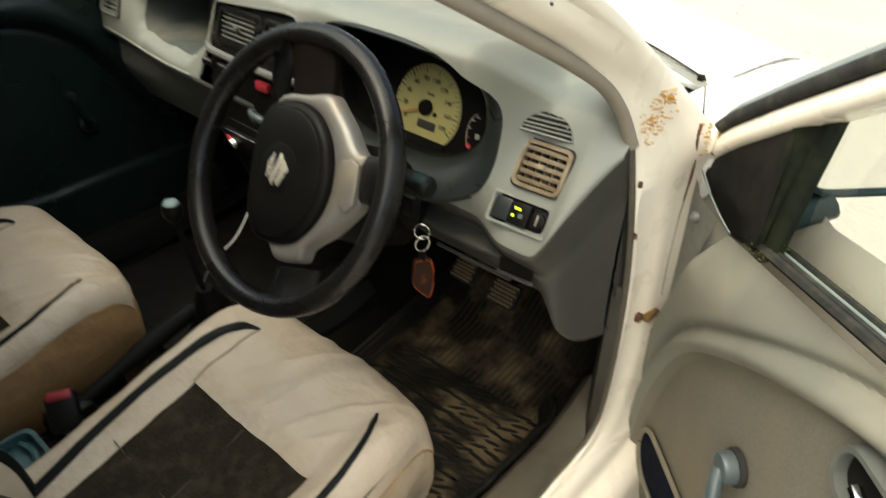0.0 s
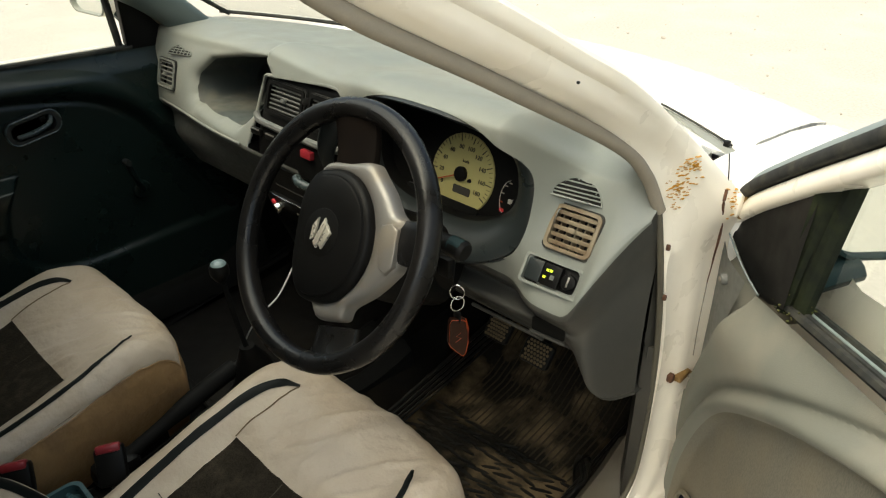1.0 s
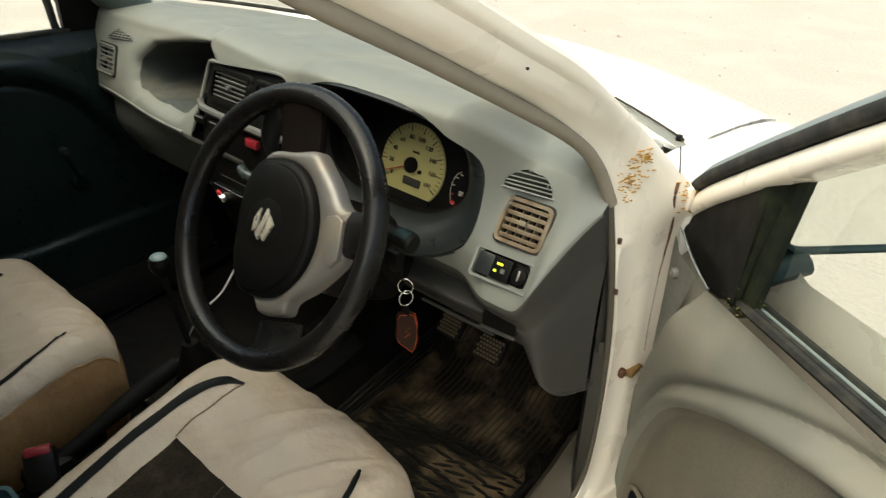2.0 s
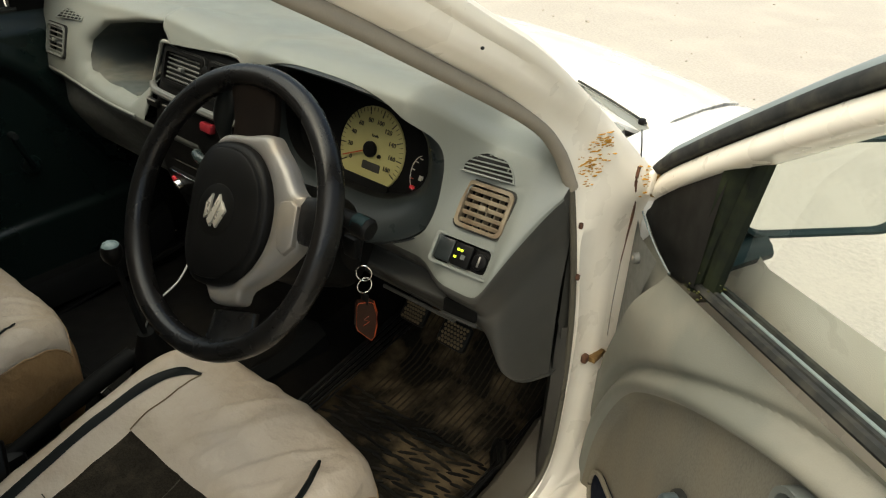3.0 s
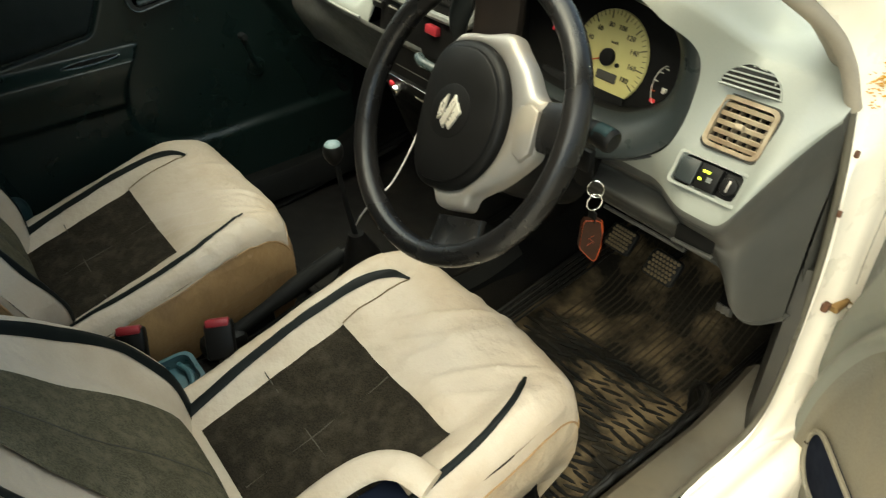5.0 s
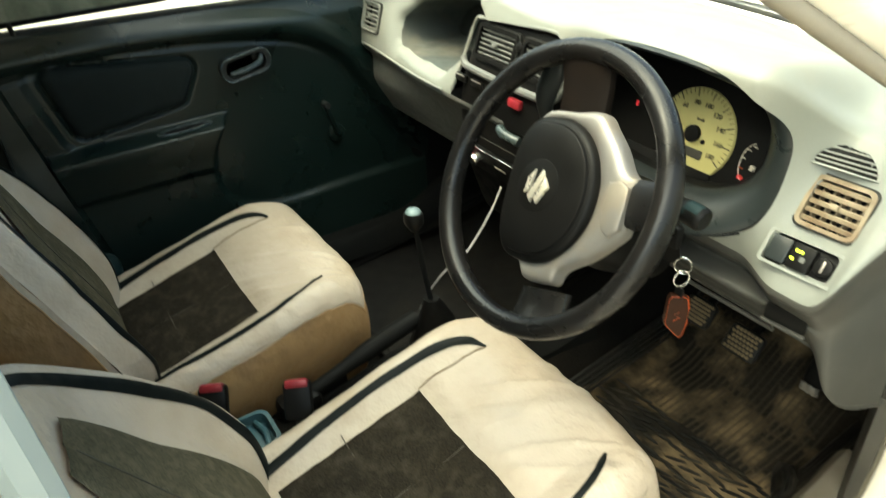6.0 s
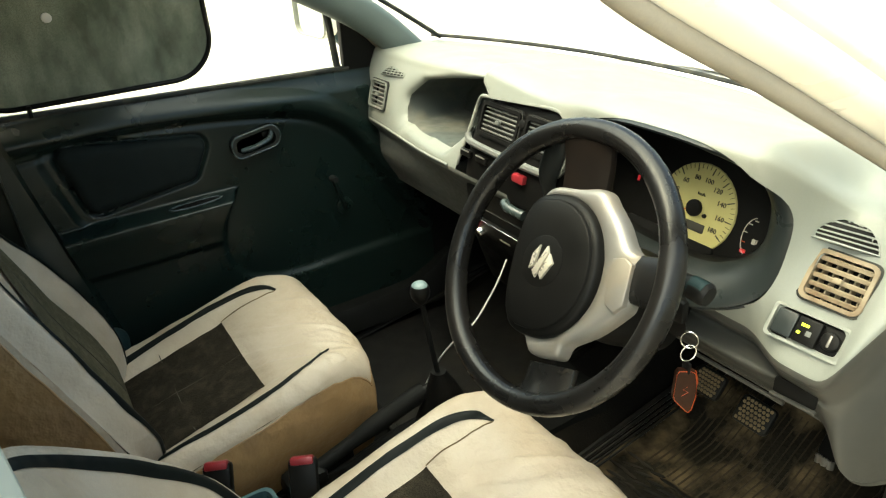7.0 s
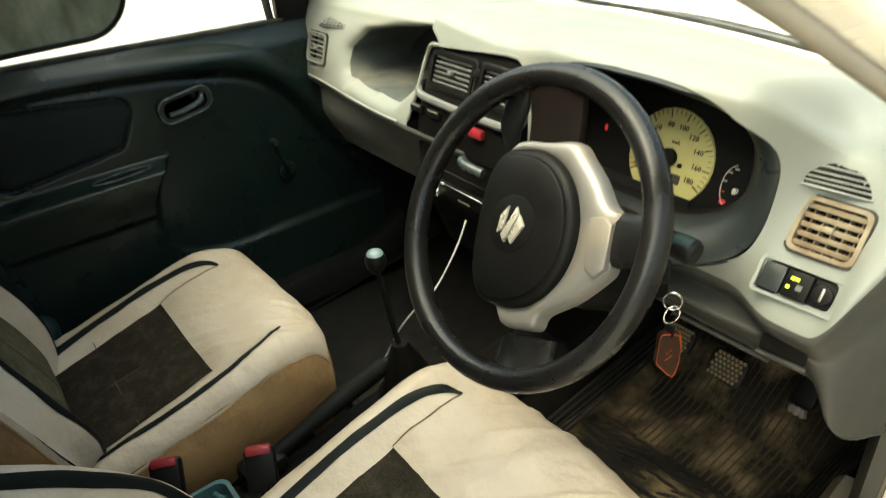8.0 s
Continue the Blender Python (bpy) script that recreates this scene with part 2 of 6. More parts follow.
# opaque, for the unseen panels that keep light out of the cabin
REARBLOCK = material("opaque_dark_panel", (0.012, 0.014, 0.014), 0.08, second=(0.014, 0.016, 0.016), scale=3)
GREENLED = glow_material("green_lamp", (0.75, 0.95, 0.05), 0.5)
REDLED = glow_material("red_lamp", (0.45, 0.02, 0.03), 0.16)
GLASS = glass_material("window_glass", gloss=0.25)
DOORGLASS = glass_material("side_window_glass", tint=(0.90, 0.94, 0.91), gloss=0.06)
MIRROR = material("mirror_silver", (0.82, 0.84, 0.82), 0.02, 1.0, second=(0.78, 0.80, 0.78))
MIRROR.node_tree.nodes["Principled BSDF"].inputs["Roughness"].links[0].from_node.inputs["To Max"].default_value = 0.06

# ---- builders ----
BASE = {}


def thing(name, at, label, category, group="", kind=""):
    ob = new(name)
    ob.empty_display_size = 0.05
    ob.location = at
    BASE[ob] = Vector(at)
    return tagged(ob, label, category, group, kind)


def part(name, bm, mat, parent, label="", smooth=True):
    """Links a bmesh, built in world coordinates, as one mesh under a thing or a part."""
    base = BASE[parent]
    bmesh.ops.recalc_face_normals(bm, faces=bm.faces)
    bm.transform(Matrix.Translation(-base))
    me = bpy.data.meshes.new(name)
    bm.to_mesh(me)
    bm.free()
    me.materials.append(mat)
    if smooth:
        me.polygons.foreach_set("use_smooth", [True] * len(me.polygons))
        me.set_sharp_from_angle(angle=radians(38))
    ob = new(name, me)
    ob.parent = parent
    BASE[ob] = base
    return tagged(ob, label)


def lerp(a, b, t):
    return a + (b - a) * t


def smoothstep(a, b, x):
    t = min(max((x - a) / (b - a), 0.0), 1.0)
    return t * t * (3 - 2 * t)


def spline(points, count):
    """Catmull-Rom through the points, evenly in the parameter."""
    p = [Vector(q) for q in points]
    p = [2 * p[0] - p[1]] + p + [2 * p[-1] - p[-2]]
    out = []
    for i in range(count):
        f = i / (count - 1) * (len(p) - 3)
        k = min(int(f), len(p) - 4)
        t = f - k
        a, b, c, d = p[k:k + 4]
        out.append(0.5 * (2 * b + (c - a) * t + (2 * a - 5 * b + 4 * c - d) * t * t + (3 * b - a - 3 * c + d) * t ** 3))
    return out


def grid(rows, closed_u=False, closed_v=False, skip=None):
    """A surface through rows of points."""
    bm = bmesh.new()
    vs = [[bm.verts.new(q) for q in r] for r in rows]
    nr, nc = len(vs), len(vs[0])
    for i in range(nr if closed_v else nr - 1):
        for j in range(nc if closed_u else nc - 1):
            q = [vs[i][j], vs[i][(j + 1) % nc], vs[(i + 1) % nr][(j + 1) % nc], vs[(i + 1) % nr][j]]
            if skip and skip(sum((v.co for v in q), Vector()) / 4):
                continue
            bm.faces.new(q)
    return bm


def cut_grid(rows, value):
    """A surface through rows of points, kept where value(point, i, j) is 1 or more, with clean cut edges."""
    bm = bmesh.new()
    vs = [[bm.verts.new(q) for q in r] for r in rows]
    val = [[value(q, i, j) for j, q in enumerate(r)] for i, r in enumerate(rows)]
    edge = {}

    def crossing(a, b):
        key = (min(a, b), max(a, b))
        if key not in edge:
            (i, j), (k, l) = key
            t = (1 - val[i][j]) / (val[k][l] - val[i][j])
            edge[key] = bm.verts.new(vs[i][j].co.lerp(vs[k][l].co, t))
        return edge[key]

    for i in range(len(rows) - 1):
        for j in range(len(rows[0]) - 1):
            q = [(i, j), (i, j + 1), (i + 1, j + 1), (i + 1, j)]
            out = []
            for n in range(4):
                a, b = q[n], q[(n + 1) % 4]
                ka, kb = val[a[0]][a[1]] >= 1, val[b[0]][b[1]] >= 1
                if ka:
                    out.append(vs[a[0]][a[1]])
                if ka != kb:
                    out.append(crossing(a, b))
            if len(out) > 2:
                bm.faces.new(out)
    bmesh.ops.delete(bm, geom=[v for v in bm.verts if not v.link_faces], context="VERTS")
    return bm


def thicken(bm, depth):
    """Gives a sheet a thickness against its normals."""
    bmesh.ops.recalc_face_normals(bm, faces=bm.faces)
    bmesh.ops.solidify(bm, geom=bm.faces[:], thickness=depth)
    return bm


def loft(rings, caps=True):
    bm = grid(rings, closed_u=True)
    if caps:
        bm.verts.ensure_lookup_table()
        n = len(rings[0])
        bm.faces.new(list(bm.verts)[:n])
        bm.faces.new(list(bm.verts)[-n:])
    return bm


def tube(points, radius, sides=10, count=0, flat=1.0, up=(0, 0, 1), taper=None):
    """A round or flattened bar along a path."""
    p = spline(points, count) if count else [Vector(q) for q in points]
    rings = []
    for i, c in enumerate(p):
        d = (p[min(i + 1, len(p) - 1)] - p[max(i - 1, 0)]).normalized()
        a = d.cross(Vector(up))
        a = a.normalized() if a.length > 1e-4 else d.orthogonal().normalized()
        b = a.cross(d)
        r = radius * (taper(i / (len(p) - 1)) if taper else 1)
        rings.append([c + r * (math.cos(2 * math.pi * k / sides) * a + flat * math.sin(2 * math.pi * k / sides) * b) for k in range(sides)])
    return loft(rings)


def frame_axes(o, u, v):
    """A placing function: (a, b, c) along u, v and u x v from o."""
    o, u, v = Vector(o), Vector(u).normalized(), Vector(v)
    w = u.cross(v).normalized()
    v = w.cross(u)
    return lambda a, b, c=0.0: o + a * u + b * v + c * w


def box(at, size, bevel=0.004, axes=None, segments=2):
    bm = bmesh.new()
    bmesh.ops.create_cube(bm, size=1.0)
    bm.transform(Matrix.Diagonal((*size, 1)))
    if bevel:
        bmesh.ops.bevel(bm, geom=bm.edges[:], offset=bevel, segments=segments, affect="EDGES", profile=0.5)
    if axes:
        for v in bm.verts:
            v.co = axes(*(v.co + Vector(at)))
    else:
        bm.transform(Matrix.Translation(at))
    return bm


def outline_round(w, h, r, n=5):
    """A rounded rectangle as a list of (a, b)."""
    out = []
    for cx, cy, a0 in ((w / 2 - r, h / 2 - r, 0), (-w / 2 + r, h / 2 - r, 90), (-w / 2 + r, -h / 2 + r, 180), (w / 2 - r, -h / 2 + r, 270)):
        for k in range(n + 1):
            a = radians(a0 + 90 * k / n)
            out.append((cx + r * math.cos(a), cy + r * math.sin(a)))
    return out


def plate(outline, axes, c0, c1, soft=0.003, steps=3):
    """A prism over an outline, from height c0 to c1 with its upper edge rounded; outlines may be curves."""
    m = Vector((sum(a for a, b in outline), sum(b for a, b in outline))) / len(outline)
    size = max(max(abs(a - m.x), abs(b - m.y)) for a, b in outline)
    rings = [[axes(a, b, c0) for a, b in outline]]
    for k in range(steps + 1):
        t = math.pi / 2 * k / steps
        s = 1 - soft * (1 - math.cos(t)) / size
        c = c1 - soft * (1 - math.sin(t)) if c1 > c0 else c1 + soft * (1 - math.sin(t))
        rings.append([axes(m.x + (a - m.x) * s, m.y + (b - m.y) * s, c) for a, b in outline])
    return loft(rings)


def ring_plate(outer, inner, axes, c0, c1):
    """A frame between two outlines of equal count."""
    n = len(outer)
    rows = [[axes(*outer[k], c0) for k in range(n)], [axes(*outer[k], c1) for k in range(n)],
            [axes(*inner[k], c1) for k in range(n)], [axes(*inner[k], c0) for k in range(n)]]
    return grid(rows, closed_u=True, closed_v=True)


def disc(axes, r, c0, c1, sides=28, soft=0.002):
    return plate([(r * math.cos(2 * math.pi * k / sides), r * math.sin(2 * math.pi * k / sides)) for k in range(sides)], axes, c0, c1, soft, 2)


def joined(*meshes):
    """Several bmeshes as one."""
    out = bmesh.new()
    for bm in meshes:
        me = bpy.data.meshes.new("tmp")
        bm.to_mesh(me)
        bm.free()
        out.from_mesh(me)
        bpy.data.meshes.remove(me)
    return out


def words(text, size, axes, mat, parent, name="printed_number", depth=0.0004):
    """Lettering with the built-in font, on the plane of axes, centred at its origin."""
    cu = bpy.data.curves.new(name, "FONT")
    cu.body, cu.size, cu.align_x, cu.align_y, cu.extrude, cu.resolution_u = text, size, "CENTER", "CENTER", depth, 2
    tmp = new(name, cu)
    dg = bpy.context.evaluated_depsgraph_get()
    me = bpy.data.meshes.new_from_object(tmp.evaluated_get(dg))
    bpy.data.objects.remove(tmp)
    bm = bmesh.new()
    bm.from_mesh(me)
    bpy.data.meshes.remove(me)
    for v in bm.verts:
        v.co = axes(v.co.x, v.co.y, v.co.z)
    return part(name, bm, mat, parent, "", False)

# ---- ground ----
ground_rows = []
for i in range(61):
    y = -40 + 80 * i / 60
    ground_rows.append([Vector((-40 + 80 * j / 60, y, 0.012 * noise.noise(Vector((j * 0.7, i * 0.7, 0))))) for j in range(61)])
ground = new("ground", bpy.data.meshes.new("ground"))
_bm = grid(ground_rows)
_far = [_bm.verts.new((sx * 900, sy * 900, -0.3)) for sx, sy in ((-1, -1), (1, -1), (1, 1), (-1, 1))]
_near = [_bm.verts.new((sx * 39.9, sy * 39.9, -0.02)) for sx, sy in ((-1, -1), (1, -1), (1, 1), (-1, 1))]
for k in range(4):
    _bm.faces.new((_far[k], _far[(k + 1) % 4], _near[(k + 1) % 4], _near[k]))
bmesh.ops.recalc_face_normals(_bm, faces=_bm.faces)
_bm.to_mesh(ground.data)
_bm.free()
ground.data.materials.append(SAND)
tagged(ground, "pale sandy bare ground round the parked car", "ground", kind="structure")
rng = random.Random(5)
_bm = bmesh.new()
for k in range(260):
    r = rng.uniform(0.004, 0.013) * (1 if rng.random() < 0.92 else 2)
    x, y = rng.uniform(-7, 3.5), rng.uniform(0.5, 8)
    if abs(x) < 0.8 and y < 1.6:
        continue
    m = pose(x, y, 0.004, rng.uniform(-20, 20), rng.uniform(-20, 20), rng.uniform(0, 360)) @ Matrix.Diagonal((r, r * rng.uniform(0.5, 1), r * 0.5, 1))
    bmesh.ops.create_icosphere(_bm, subdivisions=1, radius=1.0, matrix=m)
pebbles = new("pebbles", bpy.data.meshes.new("pebbles"))
_bm.to_mesh(pebbles.data)
_bm.free()
pebbles.data.materials.append(PEBBLE)
tagged(pebbles, "small grey pebbles scattered over sandy ground", "pebbles", kind="stuff")

# ---- car shell ----
shell = thing("car_body", (0, 0, 0.2), "cream white hatchback body with dusty trim and rust spots", "car body", kind="structure")


# floor, tunnel and bulkhead
rows = []
for i in range(29):
    x = -0.62 + 1.24 * i / 28
    t = 0.13 * (1 - smoothstep(0.06, 0.13, abs(x)))
    rows.append([Vector((x, y, z + t * k)) for y, z, k in ((-1.7, 0.27, 1), (-0.6, 0.255, 1), (0.1, 0.25, 1), (0.38, 0.25, 1), (0.50, 0.27, 1), (0.62, 0.36, 0.8), (0.72, 0.52, 0.4), (0.74, 0.72, 0), (0.74, 0.82, 0))])
part("floor_pan", thicken(grid(rows), 0.01), CARPET, shell, "dark dusty carpet over the car floor")
# side walls under the windows, behind the doors
for s in (-1, 1):
    part("rear_side_wall", box((s * 0.655, -1.2, 0.60), (0.08, 1.34, 0.72), 0.01), PAINT, shell)
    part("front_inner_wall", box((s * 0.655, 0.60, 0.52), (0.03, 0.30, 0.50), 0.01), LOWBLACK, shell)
    part("door_pillar", tube([(s * 0.665, -0.60, 0.3), (s * 0.665, -0.60, 0.95), (s * 0.60, -0.62, 1.36)], 0.065, 10, 12, flat=0.55, up=(0, 1, 0)), PAINT, shell, "cream painted door pillar")
    part("roof_rail", tube([(s * 0.555, -0.20, 1.345), (s * 0.56, -0.6, 1.40), (s * 0.56, -1.3, 1.39), (s * 0.58, -1.75, 1.25)], 0.035, 8, 16), PAINT, shell)
part("rear_wall", box((0, -1.80, 0.6), (1.3, 0.08, 0.75), 0.02), PAINT, shell)
part("rear_bench", box((0, -1.35, 0.45), (1.2, 0.75, 0.4), 0.06), CLOTH, shell)
# unseen opaque panels, added in the rear openings to darken the cabin
for s in (-1, 1):
    part("rear_side_light_block", thicken(grid([[Vector((s * lerp(0.650, 0.575, k), y, lerp(0.95, 1.375 - 0.35 * max(0.0, -1.35 - y), k))) for k in (0, 0.5, 1)] for y in (-0.64, -0.9, -1.15, -1.4, -1.6, -1.78)]), 0.004), REARBLOCK, shell, "opaque dark side panel added to keep light out")
part("rear_light_block", thicken(grid([[Vector((x, lerp(-1.80, -1.76, k), lerp(0.97, 1.32, k))) for k in (0, 0.5, 1)] for x in (-0.58, -0.3, 0, 0.3, 0.58)]), 0.004), REARBLOCK, shell, "opaque dark rear panel added to keep light out")
rows = [[Vector((x, y, z - 0.035 * (abs(x) / 0.55) ** 3)) for y, z in ((-0.22, 1.37), (-0.5, 1.435), (-1.0, 1.45), (-1.5, 1.42), (-1.8, 1.34))] for x in [-0.56 + 0.14 * k for k in range(9)]]
part("roof", thicken(grid(rows), 0.03), PAINT, shell)

# windscreen pillars: painted channel, weatherstrip and inner trim
PILLAR = [Vector((0.622, 0.395, 0.862)), Vector((0.614, 0.335, 0.925)), Vector((0.603, 0.20, 1.045)), Vector((0.585, 0.0, 1.16)), Vector((0.565, -0.16, 1.25)), Vector((0.55, -0.25, 1.33))]


def along(points, count):
    p = spline(points, count)
    out = []
    for i, c in enumerate(p):
        d = (p[min(i + 1, len(p) - 1)] - p[max(i - 1, 0)]).normalized()
        out.append((c, d))
    return out


def rounded(profile, each=4):
    """A closed profile of (a, b) carried through smooth curves."""
    n, out = len(profile), []
    for k in range(n):
        a, b, c, d = (Vector(profile[(k + j) % n]) for j in (-1, 0, 1, 2))
        for i in range(each):
            t = i / each
            out.append(tuple(0.5 * (2 * b + (c - a) * t + (2 * a - 5 * b + 4 * c - d) * t * t + (3 * b - a - 3 * c + d) * t ** 3)))
    return out


def pillar_rows(side, profile, count=40):
    rows = []
    for c, d in along(PILLAR, count):
        u = Vector((1, 0, 0))
        w = u.cross(d).normalized()
        w = w if w.z > 0 else -w
        rows.append([Vector((side * (c + a * u + b * w).x, (c + a * u + b * w).y, (c + a * u + b * w).z)) for a, b in profile])
    return rows


CHANNEL = [(-0.004, 0.004), (0.008, 0.010), (0.018, 0.016), (0.024, 0.021), (0.027, 0.029), (0.029, 0.038), (0.033, 0.041), (0.036, 0.046), (0.036, 0.054), (0.028, 0.060), (-0.012, 0.060), (-0.03, 0.054), (-0.03, 0.02)]
STRIP = [(0.551, -0.252, 1.331), (0.566, -0.162, 1.251), (0.586, -0.002, 1.161), (0.604, 0.196, 1.046), (0.614, 0.256, 0.992), (0.624, 0.286, 0.935), (0.632, 0.296, 0.86), (0.636, 0.316, 0.74), (0.637, 0.326, 0.62), (0.637, 0.322, 0.48), (0.633, 0.300, 0.405), (0.628, 0.22, 0.376), (0.627, 0.0, 0.372), (0.627, -0.5, 0.372)]
# one painted frame from the roof down the windscreen pillar into the hinge pillar
LEVELS = [(0.85, 0.302, 0.462), (0.75, 0.326, 0.456), (0.66, 0.337, 0.452), (0.55, 0.334, 0.442), (0.45, 0.324, 0.434), (0.405, 0.300, 0.430), (0.382, 0.255, 0.428), (0.366, 0.16, 0.426), (0.30, 0.10, 0.425)]
stations = [r for c, r in zip(along(PILLAR, 40), pillar_rows(1, CHANNEL)) if c[0].y < 0.19][::-1][::3]
SPREAD = (0.0, 0.15, 0.28, 0.40, 0.50, 0.62, 0.75, 0.9, 1.0)
BULGE = (0.0, 0.004, 0.004, 0.006, 0.010, 0.011, 0.010, 0.006, 0.0)
for lo, hi in (((0.607, 0.222, 1.022), (0.637, 0.300, 1.040)), ((0.618, 0.268, 0.962), (0.657, 0.384, 0.964)), ((0.627, 0.293, 0.905), (0.680, 0.440, 0.905))):
    lo, hi = Vector(lo), Vector(hi)
    row = [lo.lerp(hi, k) + Vector((u, 0, u * 0.5)) for k, u in zip(SPREAD, BULGE)]
    stations.append(row + [hi + Vector((-0.012, 0.018, -0.006)), hi + Vector((-0.045, 0.02, -0.02)), lo + Vector((-0.004, 0.05, -0.02)), lo + Vector((-0.004, 0.012, -0.006))])
for z, yi, yo in LEVELS:
    d = yo - yi
    stations.append([Vector((x, y, z)) for x, y in ((0.632, yi - 0.004), (0.640, yi), (0.643, yi + 0.25 * d), (0.650, yi + 0.32 * d), (0.655, yi + 0.5 * d), (0.657, yi + 0.6 * d), (0.664, yi + 0.72 * d), (0.672, yo - 0.012), (0.690, yo),
                                                        (0.690, yo + 0.02), (0.645, yo + 0.03), (0.636, yi + 0.05), (0.633, yi + 0.012))])
FRAMEROWS = list(zip(*[spline([st[k] for st in stations], 110) for k in range(13)]))
for s in (1, -1):
    part("windscreen_pillar", grid([[Vector((s * q.x, q.y, q.z)) for q in r] for r in FRAMEROWS], closed_u=True), PAINT, shell, "cream painted pillar running from roof to hinges")
    part("pillar_trim", grid(pillar_rows(s, rounded([(-0.006, 0.008), (-0.010, 0.002), (-0.03, 0.006), (-0.05, 0.03), (-0.052, 0.06), (-0.03, 0.07), (-0.012, 0.04)] if s > 0 else [(-0.006, 0.006), (-0.012, -0.006), (-0.035, -0.012), (-0.06, 0.01), (-0.062, 0.05), (-0.03, 0.06), (-0.012, 0.04)]))[8 if s > 0 else 0:], closed_u=True), PILLARGREY if s < 0 else TAUPE, shell)
    part("weatherstrip", tube([Vector((s * p[0], p[1], p[2])) for p in STRIP[:6]], 0.0085, 10, 60), TAUPE, shell, "worn taupe door weatherstrip")
    part("lower_weatherstrip", tube([Vector((s * (p[0] + 0.001), p[1] - 0.002, p[2])) for p in STRIP[5:]], 0.0045, 8, 60), DARKTAUPE, shell, "thin dark door weatherstrip")
part("wing_gap", tube([Vector(q) for q in ((0.660, 0.383, 0.992), (0.6605, 0.390, 0.972), (0.662, 0.393, 0.952), (0.664, 0.396, 0.938))], 0.0010, 6, 16), RUBBER, shell, "dark gap beside the wing")
part("pillar_crease", tube([Vector(q) for q in ((0.6665, 0.380, 0.945), (0.6680, 0.376, 0.922), (0.6635, 0.399, 0.872), (0.6585, 0.406, 0.822), (0.6575, 0.404, 0.784))], 0.0028, 6, 24, taper=lambda t: 1.1 - 0.8 * t), RUSTDARK, shell, "dirty rusty crease beside the hinges")
part("pillar_seam", tube([Vector(q) for q in ((0.6575, 0.404, 0.784), (0.6572, 0.404, 0.714), (0.6580, 0.407, 0.649))], 0.0008, 6, 12), TAUPE, shell)
for y, z in ((0.291, 0.885), (0.305, 0.80)):
    part("rusty_clip", box((0.642, y, z), (0.006, 0.005, 0.009), 0.002), RUSTDARK, shell, "small rusty clip")
part("paint_pimple", box((0.6265, 0.075, 1.150), (0.003, 0.0026, 0.0026), 0.0006), RUBBER, shell)

# windscreen
W_COLS = 25


def screen_base(x):
    return Vector((x, 0.555 - 0.36 * x * x, 0.985))


rows = []
for i in range(13):
    t = i / 12
    rows.append([])
    for j in range(W_COLS):
        a = -1 + 2 * j / (W_COLS - 1)
        lo, hi = screen_base(a * 0.60), Vector((a * 0.53, -0.19 - 0.06 * abs(a) ** 2, 1.37 - 0.02 * a * a))
        q = lo.lerp(hi, t)
        q.z += 0.03 * math.sin(math.pi * t)
        rows[-1].append(q)
screen = part("windscreen", grid(rows), GLASS, shell, "dusty windscreen glass")
screen.visible_shadow = False
part("windscreen_edge", tube([r[0] + Vector((0.004, -0.004, 0.0)) for r in rows], 0.005, 8), RUBBER, shell, "black rubber along the windscreen edge")
part("windscreen_seal", tube([screen_base(-0.62 + 1.14 * k / 24) + Vector((0, -0.004, 0.003)) for k in range(25)], 0.0042, 8), RUBBER, shell)

# bonnet, cowl and wings
rows = []
for i in range(25):
    a = -1 + 2 * i / 24
    x = 0.60 * a
    crown = 0.045 * (1 - a * a)
    rows.append([Vector((x * k, y0 - f * a * a, z + crown * k)) for y0, z, k, f in
                 ((0.735, 0.898, 1, 0.125), (0.74, 0.908, 1, 0.125), (0.77, 0.912, 1, 0.12), (0.88, 0.895, 1, 0.10), (1.0, 0.868, 0.99, 0.08), (1.10, 0.835, 0.98, 0.06), (1.19, 0.785, 0.95, 0.07), (1.25, 0.70, 0.93, 0.09))])
part("bonnet", thicken(grid(rows), 0.012), HOODPAINT, shell, "glossy white bonnet")
rows = []
for i in range(21):
    a = -1 + 2 * i / 20
    p = screen_base(0.60 * a)
    q = Vector((0.60 * a, 0.735 - 0.125 * a * a, 0.898 + 0.045 * (1 - a * a) - 0.007))
    rows.append([p + Vector((0, -0.01, -0.012)), p + Vector((0, 0.012, -0.014)), p.lerp(q, 0.5) + Vector((0, 0, -0.004)), q + Vector((0, -0.012, 0)), q + Vector((0, 0.05, -0.012))])
part("cowl_panel", thicken(grid(rows), 0.006), HOODPAINT, shell, "white cowl below the windscreen")
part("cowl_corner", thicken(grid([[Vector((x, 0.733 - 0.125 * (x / 0.6) ** 2 - d, 0.945 - 0.045 * (x / 0.6) ** 2 - 0.001)) for d in (0.002, w)] for x, w in ((0.43, 0.003), (0.48, 0.016), (0.53, 0.026), (0.565, 0.030), (0.585, 0.018))]), 0.004), GREY, shell, "grey plastic cowl corner")
part("cowl_gap", tube([Vector((x, 0.734 - 0.125 * (x / 0.6) ** 2, 0.947 - 0.045 * (x / 0.6) ** 2)) for x in (0.41, 0.45, 0.49, 0.53, 0.57)], 0.0019, 6), RUBBER, shell)
part("washer_clip", box((0.563, 0.618, 0.909), (0.010, 0.010, 0.010), 0.002), BLACK, shell)
